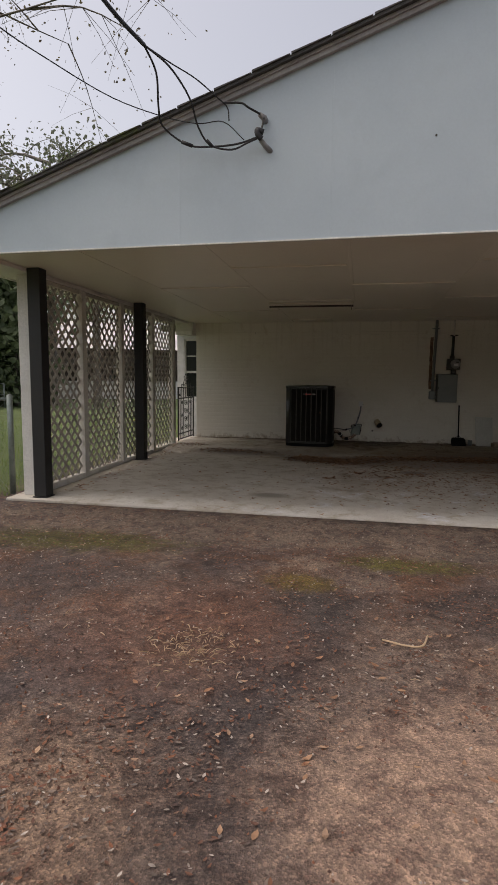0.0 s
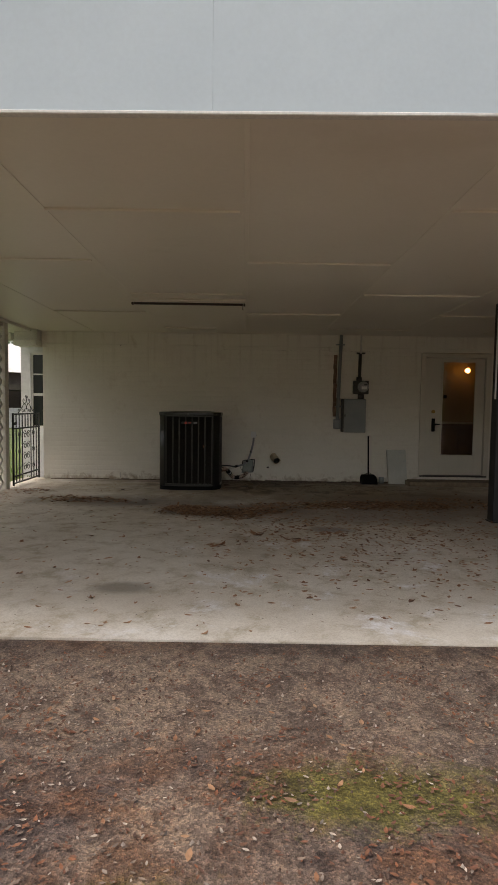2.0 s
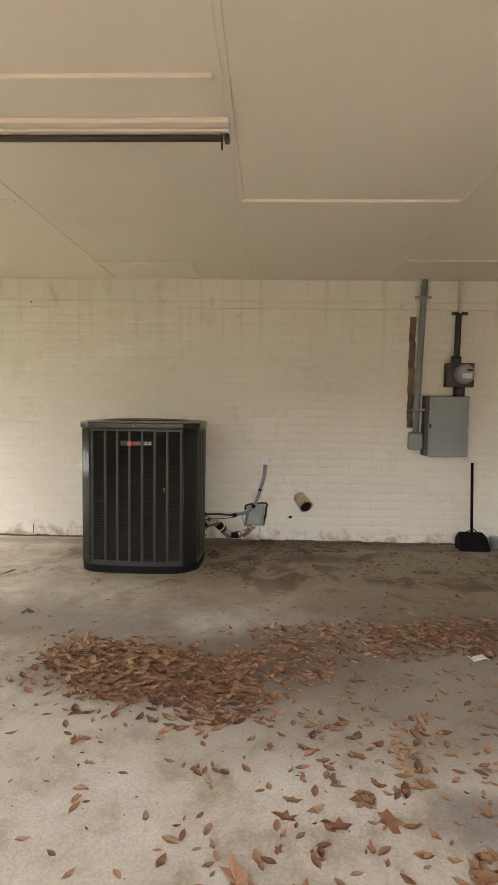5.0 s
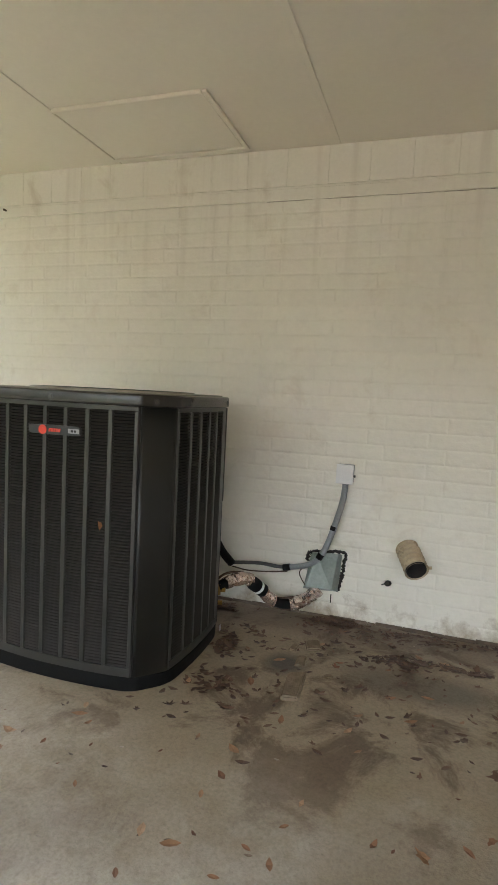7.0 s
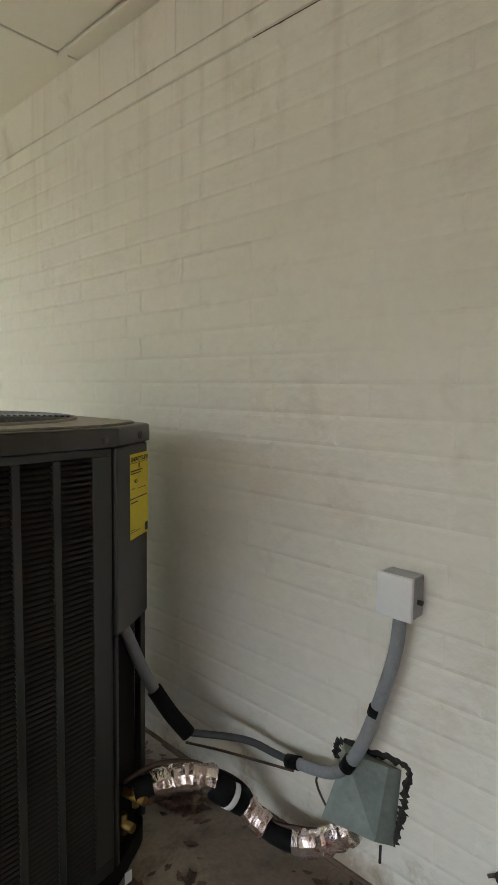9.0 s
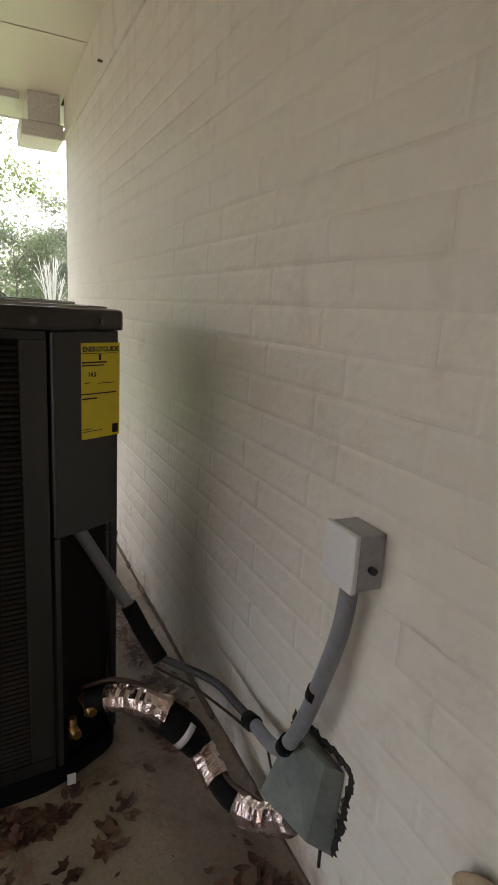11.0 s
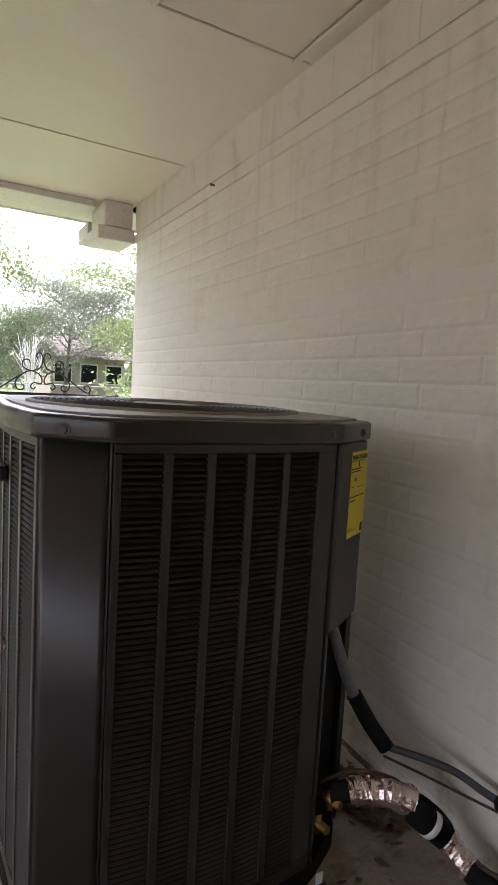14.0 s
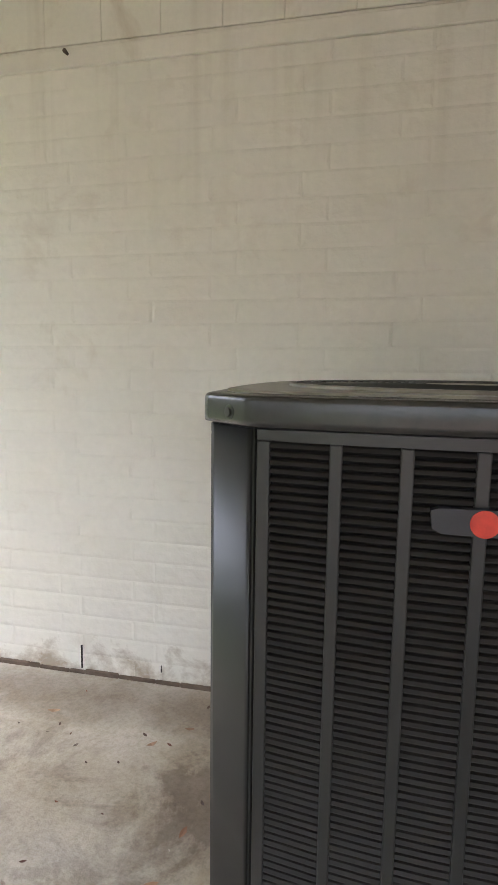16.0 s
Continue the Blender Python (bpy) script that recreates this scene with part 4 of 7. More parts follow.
def iron_gate():
    x, y0, y1 = -3.66, 10.0, 10.98
    g = thing("iron_gate", "black wrought iron garden gate with scrolls and a curled crest", "gate", at=(x, (y0 + y1) / 2, REAR_Z))
    for y in (y0, y1):
        box_part("gate_stile", (x - 0.012, x + 0.012, y - 0.012, y + 0.012, REAR_Z + 0.03, 1.10), M_IRON, g, bev=0.002)
    for z in (0.10, 0.20, 0.88, 1.085):
        box_part("gate_rail", (x - 0.010, x + 0.010, y0 + 0.013, y1 - 0.013, z - 0.010, z + 0.010), M_IRON, g, bev=0.002)
    for k in range(1, 9):
        y = y0 + (y1 - y0) * k / 9
        if k in (4, 5):
            box_part("bar", (x - 0.006, x + 0.006, y - 0.006, y + 0.006, 0.89, 1.075), M_IRON, g)
            continue
        box_part("bar", (x - 0.006, x + 0.006, y - 0.006, y + 0.006, 0.11, 1.075), M_IRON, g)
    m = (y0 + y1) / 2
    for z in (0.30, 0.46, 0.62, 0.78):
        for s in (1, -1):
            part("scroll", add_tube(bmesh.new(), scroll(m + s * 0.065, z, 0.062, 1.4, 0.4, s), 0.005, 6), M_IRON, g)
    for z in (0.30, 0.55, 0.80):
        for s in (1, -1):
            part("scroll", add_tube(bmesh.new(), scroll(m + s * 0.27, z, 0.05, 1.4, 2.4, s), 0.0045, 6), M_IRON, g)
    # the crest: two long S curves that meet above the middle, small curls along the rail
    curves = (((0.035, 1.315), (0.045, 1.335), (0.022, 1.355), (0.004, 1.33), (0.008, 1.28), (0.03, 1.248), (0.08, 1.237), (0.125, 1.26), (0.12, 1.30), (0.09, 1.305), (0.08, 1.28)),
              ((0.045, 1.132), (0.06, 1.117), (0.077, 1.135), (0.055, 1.16), (0.018, 1.152), (0.006, 1.175), (0.025, 1.215), (0.075, 1.235), (0.13, 1.21), (0.168, 1.16), (0.157, 1.117), (0.127, 1.112), (0.115, 1.135), (0.135, 1.15)),
              ((0.10, 1.228), (0.17, 1.185), (0.23, 1.138), (0.285, 1.107), (0.308, 1.125), (0.292, 1.155), (0.265, 1.147), (0.272, 1.127)))
    for s in (1, -1):
        for c in curves:
            part("crest_scroll", add_tube(bmesh.new(), smooth_path([(x, m + s * q[0], q[1]) for q in c], 4), 0.0048, 6), M_IRON, g)
        box_part("crest_stem", (x - 0.005, x + 0.005, m + s * 0.30 - 0.005, m + s * 0.30 + 0.005, 1.0955, 1.110), M_IRON, g)
    box_part("latch", (x + 0.012, x + 0.03, y0 - 0.02, y0 + 0.06, 0.93, 0.97), M_IRON, g)


ground_sheet()
slab()
ceiling()
REAR = rear_wall()
ROOF, rake_under = gable_front()
side_beam()
jog_wall()
house_side()
door_and_room()
posts()
lattice_side()
iron_gate()

# ---- the air conditioner ----
PLAN = [(-1.528, 10.034), (-0.850, 10.034), (-0.752, 10.142), (-0.752, 10.640), (-0.840, 10.795), (-1.53, 10.795), (-1.612, 10.70), (-1.612, 10.105)]
FRONT_Y = 10.006


def bowed(ob):
    """The sheet metal sides swell gently outwards: moves one part's points to the swollen plan."""
    for v in ob.data.vertices:
        x, y = v.co.x, v.co.y
        u, w = (x + 1.189) / 0.339, (y - 10.391) / 0.249
        if y < 10.30 and abs(u) < 1:
            v.co.y -= 0.028 * (1 - u * u) * min(1.0, (10.30 - y) / 0.2)
        if x > -0.98 and abs(w) < 1:
            v.co.x += 0.016 * (1 - w * w) * min(1.0, (x + 0.98) / 0.15)
        if x < -1.40 and abs(w) < 1:
            v.co.x -= 0.012 * (1 - w * w) * min(1.0, (-1.40 - x) / 0.15)



def offset_plan(d, cx=-1.21, cy=10.41):
    out = []
    for i in range(len(PLAN)):
        a, b, c = (Vector(PLAN[j % len(PLAN)]) for j in (i - 1, i, i + 1))
        n1 = Vector(((b - a).y, -(b - a).x)).normalized()
        n2 = Vector(((c - b).y, -(c - b).x)).normalized()
        m = (n1 + n2) / (1 + n1.dot(n2))
        out.append(tuple(b + m * d))
    return out


def round_plan(d, r=0.03):
    """The plan with its corners eased to short arcs."""
    p = [Vector(q) for q in offset_plan(d)]
    out = []
    for i in range(len(p)):
        a, b, c = p[i - 1], p[i], p[(i + 1) % len(p)]
        u, w = b + (a - b).normalized() * r, b + (c - b).normalized() * r
        for t in (0.0, 0.25, 0.5, 0.75, 1.0):
            out.append(tuple(u * (1 - t) ** 2 + b * 2 * t * (1 - t) + w * t * t))
        e = c + (b - c).normalized() * r
        if (e - w).length > 0.3:
            out += [tuple(w.lerp(e, k / 10)) for k in range(1, 10)]
    return out


def face_frame(i):
    """Start, direction along the face, outward normal and length of the i-th side of the plan."""
    a, b = Vector(PLAN[i]), Vector(PLAN[(i + 1) % len(PLAN)])
    d = (b - a).normalized()
    return a, d, Vector((d.y, -d.x)), (b - a).length


def add_slab(bm, i, s0, s1, z0, z1, out0, out1, bev=0.0):
    """A box on the i-th side, from s0 to s1 along it and from out0 to out1 outwards."""
    a, d, nn, ln = face_frame(i)
    n = max(1, int((s1 - s0) / 0.07))
    loops = []
    for k in range(n + 1):
        q = a + d * (s0 + (s1 - s0) * k / n)
        loops.append([bm.verts.new((q.x + nn.x * o, q.y + nn.y * o, z)) for o, z in ((out0, z0), (out0, z1), (out1, z1), (out1, z0))])
    for p, q in zip(loops, loops[1:]):
        for k in range(4):
            bm.faces.new((p[k], q[k], q[(k + 1) % 4], p[(k + 1) % 4]))
    fs = [bm.faces.new(loops[0]), bm.faces.new(loops[-1][::-1])]
    if bev:
        es = {e for f in fs for e in f.edges} | {e for p, q in zip(loops, loops[1:]) for e in (bm.edges.get((p[k], q[k])) for k in range(4))}
        bmesh.ops.bevel(bm, geom=list(es), offset=bev, segments=2, affect="EDGES", profile=0.5)
    return bm


def air_conditioner():
    ac = thing("air_conditioner", "tall dark grey outdoor air conditioner with louvered sides on the slab", "air conditioner", at=(-1.21, 10.41, REAR_Z))
    zb, zt = 0.094, 1.100
    part("base_pan", add_prism(bmesh.new(), round_plan(0.001, 0.045), REAR_Z, zb, 0.006), M_RUBBER, ac, "black plastic base pan")
    part("coil", add_prism(bmesh.new(), round_plan(-0.022, 0.02), zb, zt - 0.004), M_COIL, ac, "dark finned coil behind the louvers")
    pitch = 0.0119
    for i, cols, m0, m1 in ((0, 7, 0.023, 0.019), (2, 5, 0.018, 0.055), (4, 7, 0.03, 0.03), (6, 6, 0.028, 0.028)):
        a, d, nn, ln = face_frame(i)
        s0, s1 = 0.004, ln - 0.004
        pan = part("louver_panel", add_slab(bmesh.new(), i, s0, s1, zt - 0.017, zt - 0.001, -0.016, 0.0, 0.002), M_CABINET, ac)
        part("panel_rail", add_slab(bmesh.new(), i, s0, s1, zb + 0.001, zb + 0.035, -0.016, 0.0, 0.002), M_CABINET, pan)
        w = (ln - m0 - m1) / cols
        bar = 0.0170
        part("panel_edge", add_slab(bmesh.new(), i, s0, m0, zb + 0.0355, zt - 0.0175, -0.016, 0.0, 0.002), M_CABINET, pan)
        part("panel_edge", add_slab(bmesh.new(), i, ln - m1, s1, zb + 0.0355, zt - 0.0175, -0.016, 0.0, 0.002), M_CABINET, pan)
        for c in range(1, cols):
            x = m0 + w * c
            part("bar", add_slab(bmesh.new(), i, x - bar / 2, x + bar / 2, zb + 0.0355, zt - 0.0175, -0.012, 0.001, 0.002), M_CABINET, pan)
        # louvers: one slat mesh, repeated down the panel
        bm = bmesh.new()
        prof = [(-0.0004, 0.0), (-0.0008, 0.0012), (-0.0034, 0.0050), (-0.0075, 0.0072), (-0.0080, 0.0066), (-0.0042, 0.0042), (-0.0014, 0.0003)]
        ends = []
        for h in range(9):
            q = a + d * (m0 + (ln - m0 - m1) * h / 8)
            ends.append([bm.verts.new((q.x + nn.x * o, q.y + nn.y * o, z)) for o, z in prof])
        for e0, e1 in zip(ends, ends[1:]):
            for k in range(len(prof)):
                j = (k + 1) % len(prof)
                bm.faces.new((e0[k], e1[k], e1[j], e0[j]))
        bm.faces.new(ends[0][::-1])
        bm.faces.new(ends[-1])
        z = zb + 0.040
        first = part("slat", bm, M_SLAT, pan)
        first.location.z = z
        z += pitch
        while z < zt - 0.0245:
            ob = new("slat", first.data)
            ob.parent = pan
            ob.location.z = z
            z += pitch
    for i in (1, 5, 7):
        a, d, nn, ln = face_frame(i)
        bm = bmesh.new()
        rows = []
        for k in range(13):
            u = k / 12
            s, o = 0.006 + (ln - 0.012) * u, 0.001 + 0.0015 * math.sin(math.pi * u) ** 0.6
            q, w = a + d * s + nn * o, a + d * s - nn * 0.02
            rows.append([bm.verts.new((p.x, p.y, z)) for p, z in ((q, zb + 0.001), (q, zt - 0.001), (w, zt - 0.001), (w, zb + 0.001))])
        for r0, r1 in zip(rows, rows[1:]):
            for k in range(4):
                bm.faces.new((r0[k], r1[k], r1[(k + 1) % 4], r0[(k + 1) % 4])).smooth = k == 0
        bm.faces.new(rows[0])
        bm.faces.new(rows[-1][::-1])
        add_slab(bm, i, 0.001, 0.0055, zb + 0.001, zt - 0.001, -0.02, -0.002)
        add_slab(bm, i, ln - 0.0055, ln - 0.001, zb + 0.001, zt - 0.001, -0.02, -0.002)
        part("corner_panel", bm, M_POST, ac, "smooth glossy dark grey corner post")
    a, d, nn, ln = face_frame(3)
    serv = part("service_panel", add_slab(bmesh.new(), 3, 0.004, ln - 0.004, 0.665, zt - 0.001, -0.03, 0.006, 0.006), M_CABINET, ac, "smooth dark service panel carrying a yellow label")
    part("pipe_panel", add_slab(bmesh.new(), 3, 0.004, ln - 0.004, zb + 0.001, 0.664, -0.055, -0.045), M_CABINET, ac, "recessed dark panel where the pipes enter")
    part("panel_edge", add_slab(bmesh.new(), 3, 0.004, 0.018, zb + 0.001, 0.664, -0.044, 0.002, 0.002), M_CABINET, ac)
    # the yellow label and its print
    lab = part("energy_label", add_slab(bmesh.new(), 3, 0.072, 0.176, 0.872, 1.076, 0.0062, 0.0068), M_YELLOW, serv, "bright yellow paper energy label with black print")
    rot = Matrix(((d.x, 0, nn.x), (d.y, 0, nn.y), (0, 1, 0))).to_4x4()

    def text(body, s, z, size):
        cu = bpy.data.curves.new("lettering", "FONT")
        cu.body, cu.size, cu.extrude, cu.align_x = body, size, 0.0002, "CENTER"
        cu.materials.append(M_INK)
        ob = new("lettering", cu)
        q = a + d * s + nn * 0.0073
        ob.matrix_basis = Matrix.Translation((q.x, q.y, z)) @ rot
        ob.parent = lab
        cu.offset = 0.0004

    text("ENERGYGUIDE", 0.124, 1.058, 0.0145)
    text("14.5", 0.100, 1.006, 0.013)
    for s0, s1, z0, z1 in ((0.070, 0.166, 0.968, 0.9705), (0.070, 0.166, 1.0535, 1.0548), (0.074, 0.140, 1.034, 1.037), (0.074, 0.132, 1.028, 1.0305), (0.080, 0.095, 0.992, 0.994), (0.074, 0.112, 0.958, 0.961), (0.115, 0.162, 0.990, 0.9915), (0.074, 0.10, 0.893, 0.8945), (0.074, 0.125, 0.888, 0.8895)):
        part("print_bar", add_slab(bmesh.new(), 3, s0, s1, z0, z1, 0.0069, 0.0072), M_INK, lab)
    part("corner_mark", add_slab(bmesh.new(), 3, 0.155, 0.171, 0.878, 0.898, 0.0069, 0.0072), M_INK, lab)
    part("arrow_mark", add_slab(bmesh.new(), 3, 0.118, 0.124, 1.040, 1.052, 0.0069, 0.0072), M_INK, lab)
    # the cap, its lip and the fan guard
    cap_bm = bmesh.new()
    rings = []
    for off, z in ((0.0090, zt + 0.0020), (0.0104, zt + 0.0030), (0.0108, zt + 0.0120), (0.0104, 1.1365), (0.0092, 1.1410), (0.0062, 1.1437), (0.0010, 1.1450), (-0.0150, 1.1462)):
        rings.append([cap_bm.verts.new((px, py, z)) for px, py in round_plan(off, 0.016)])
    for r0, r1 in zip(rings, rings[1:]):
        for k in range(len(r0)):
            cap_bm.faces.new((r0[k], r0[(k + 1) % len(r0)], r1[(k + 1) % len(r0)], r1[k])).smooth = True
    cap_bm.faces.new(rings[-1])
    cap_bm.faces.new(rings[0][::-1])
    cap = part("cap", cap_bm, M_CAP, ac, "dark glossy sheet metal top cap")
    part("cap_shadow_gap", add_prism(bmesh.new(), round_plan(-0.004, 0.02), zt - 0.0005, zt + 0.0015), M_RUBBER, cap)
    part("top_plate", add_prism(bmesh.new(), round_plan(-0.018, 0.03), 1.1464, 1.1500, 0.0030), M_CAPTOP, cap, "dusty tan top of the cap")
    cx, cy = -1.185, 10.405
    ring = lambda r, z: [(cx + r * math.cos(2 * math.pi * k / 48), cy + r * math.sin(2 * math.pi * k / 48), z) for k in range(49)]
    part("fan_opening", add_tube(bmesh.new(), [(cx, cy, 1.1502), (cx, cy, 1.1512)], 0.338, 48), M_COIL, cap, "dark round fan opening")
    part("guard_lip", add_tube(bmesh.new(), ring(0.342, 1.151), 0.0055, 6, False), M_CAPTOP, cap)
    for k in range(17):
        part("guard_ring", add_tube(bmesh.new(), ring(0.104 + 0.0143 * k, 1.1555 + 0.0012 * math.sin(k * 0.2)), 0.0019, 4, False), M_CABINET, cap)
    for k in range(8):
        t = 2 * math.pi * k / 8 + 0.2
        part("guard_spoke", add_tube(bmesh.new(), [(cx + r * math.cos(t), cy + r * math.sin(t), z) for r, z in ((0.10, 1.1535), (0.22, 1.1545), (0.34, 1.1525))], 0.0026, 5), M_CABINET, cap)
    # a dark plate whose pale reflection is put into its colour
    part("motor_plate", add_tube(bmesh.new(), [(cx, cy, 1.1515), (cx, cy, 1.1545), (cx, cy, 1.1560)], [0.092, 0.092, 0.086], 32), M_CAPTOP, cap, "round motor plate, coloured pale for the reflection on it")
    for i, s, r in ((0, 0.328, 0.0075), (1, 0.058, 0.0075), (2, 0.47, 0.006), (7, 0.065, 0.0065), (3, 0.12, 0.006)):
        a2, d2, n2, l2 = face_frame(i)
        q = a2 + d2 * s
        p0, p1, p2 = q + n2 * 0.010, q + n2 * 0.0115, q + n2 * 0.0145
        screw = part("screw", add_tube(bmesh.new(), [(p1.x, p1.y, 1.119), (p2.x, p2.y, 1.119)], r, 6), M_DARKMETAL, cap)
        part("washer", add_tube(bmesh.new(), [(p0.x, p0.y, 1.119), (p1.x, p1.y, 1.119)], r * 1.7, 16), M_POST, screw)
    done = set()
    for ob in ac.children_recursive:
        if ob.type == "MESH" and ob.data.name not in done and not ob.name.startswith(("guard", "fan", "motor", "energy", "print", "arrow", "corner_mark", "corner_panel")):
            done.add(ob.data.name)
            bowed(ob)
    # badge with plain shapes for its marks
    y = FRONT_Y
    bm = bmesh.new()
    pts = [(-1.294, 1.009), (-1.284, 1.0125), (-1.18, 1.0145), (-1.076, 1.0135), (-1.068, 1.007), (-1.067, 0.987), (-1.074, 0.981), (-1.18, 0.979), (-1.280, 0.980), (-1.291, 0.986)]
    f, k = [bm.verts.new((x, y - 0.013, z)) for x, z in pts], [bm.verts.new((x, y - 0.0012, z)) for x, z in pts]
    bm.faces.new(f)
    bm.faces.new(k[::-1])
    for i in range(len(pts)):
        j = (i + 1) % len(pts)
        bm.faces.new((f[i], k[i], k[j], f[j]))
    badge = part("badge", bm, M_BADGE, ac, "long charcoal badge with a red disc")
    part("red_disc", add_tube(bmesh.new(), [(-1.230, y - 0.0131, 0.996), (-1.230, y - 0.0152, 0.996)], 0.0175, 24), M_RED, badge)
    # slanted strokes stand in for the lettering of the make
    for x in (-1.204, -1.1935, -1.183, -1.1725, -1.162):
        mark = box_part("red_mark", (x, x + 0.0086, y - 0.0142, y - 0.0131, 0.990, 1.0025), M_RED, badge)
        low = min(v.co.z for v in mark.data.vertices)
        for v in mark.data.vertices:
            v.co.x += (v.co.z - low) * 0.18
    box_part("grey_plate", (-1.119, -1.072, y - 0.0142, y - 0.0131, 0.9885, 1.0055), M_BADGEGREY, badge, bev=0.0003)
    for x in (-1.106, -1.093):
        box_part("dark_mark", (x, x + 0.0095, y - 0.0152, y - 0.0143, 0.993, 1.001), M_INK, badge)
    # service valves
    for z, yy in ((0.175, 10.665), (0.225, 10.70)):
        v = part("service_valve", add_tube(bmesh.new(), [(-0.835, yy, z), (-0.745, yy + 0.02, z)], 0.011, 10), M_BRASS, ac, "small brass service valve")
        part("valve_stem", add_tube(bmesh.new(), [(-0.775, yy + 0.013, z - 0.024), (-0.775, yy + 0.013, z + 0.028)], 0.009, 8), M_BRASS, v)
    part("drain_tag", add_box(bmesh.new(), -0.745, -0.7435, 10.66, 10.68, 0.045, 0.075), M_WHITEPLASTIC, ac)


def caught_leaf():
    bm = bmesh.new()
    pts = [(-0.998, 0.682), (-0.981, 0.680), (-0.979, 0.666), (-0.988, 0.650), (-0.996, 0.664)]
    f = [bm.verts.new((x + 0.012, FRONT_Y - 0.007 - 0.006 * (k % 2), z - 0.004)) for k, (x, z) in enumerate(pts)]
    bm.faces.new(f)
    bmesh.ops.triangulate(bm, faces=bm.faces[:])
    ob = mesh_ob("caught_leaf", bm, M_ORANGELEAF)
    ob.modifiers.new("thickness", "SOLIDIFY").thickness = 0.001
    tagged(ob, "orange brown leaf caught in the louvers of the air conditioner", "leaf")


def line_set():
    ls = thing("refrigerant_lines", "black insulated pipes wrapped in crinkled foil tape running to the wall", "pipe", at=(-0.58, 10.925, REAR_Z))
    core = smooth_path([(-0.775, 10.715, 0.215), (-0.735, 10.785, 0.232), (-0.68, 10.856, 0.232), (-0.632, 10.930, 0.18), (-0.585, 10.955, 0.115), (-0.505, 10.980, 0.088), (-0.42, 11.010, 0.112), (-0.345, 11.037, 0.175)], 7)
    part("insulation", add_tube(bmesh.new(), core, 0.026, 12), M_RUBBER, ls, "black foam pipe insulation")
    rnd = random.Random(3)

    def crinkled(i0, i1, drop):
        pts = [q + Vector((0, 0, -drop)) for q in core[i0:i1]]
        dense = smooth_path(pts[::2] + [pts[-1]], 3)
        bm = add_tube(bmesh.new(), dense, [0.0305 + rnd.uniform(-0.0015, 0.0035) for _ in dense], 9)
        for v in bm.verts:
            v.co += Vector((rnd.uniform(-1, 1), rnd.uniform(-1, 1), rnd.uniform(-1, 1))) * 0.0022
        for f in bm.faces:
            f.smooth = False
        return bm

    part("foil_wrap", crinkled(4, 17, 0.0), M_FOIL, ls, "crinkled silver foil tape")
    part("foil_wrap", crinkled(24, 32, 0.0), M_FOIL, ls, "crinkled silver foil tape")
    part("foil_wrap", crinkled(37, 50, 0.002), M_FOIL, ls, "crinkled silver foil tape")
    bm = add_tube(bmesh.new(), smooth_path([(-0.80, 10.70, 0.235), (-0.76, 10.775, 0.268), (-0.70, 10.85, 0.262), (-0.655, 10.885, 0.225)], 6), 0.006, 8)
    part("liquid_line", bm, M_COPPER, ls, "thin tarnished copper liquid line")
    ls.location += Vector((-0.008, 0, 0.018))
    d = part("filter_drier", add_tube(bmesh.new(), [(-0.668, 10.868, 0.235), (-0.66, 10.876, 0.226), (-0.62, 10.937, 0.172), (-0.612, 10.944, 0.163)], [0.014, 0.034, 0.034, 0.014], 14), M_RUBBER, ls, "black cylindrical filter drier with a white band")
    part("white_band", add_tube(bmesh.new(), [(-0.642, 10.903, 0.202), (-0.635, 10.914, 0.192)], 0.0346, 14), M_WHITEPLASTIC, d)
    part("liquid_line", add_tube(bmesh.new(), smooth_path([(-0.612, 10.944, 0.163), (-0.56, 10.970, 0.135), (-0.48, 11.000, 0.14), (-0.40, 11.025, 0.165)], 6), 0.006, 8), M_COPPER, ls, "thin tarnished copper liquid line")


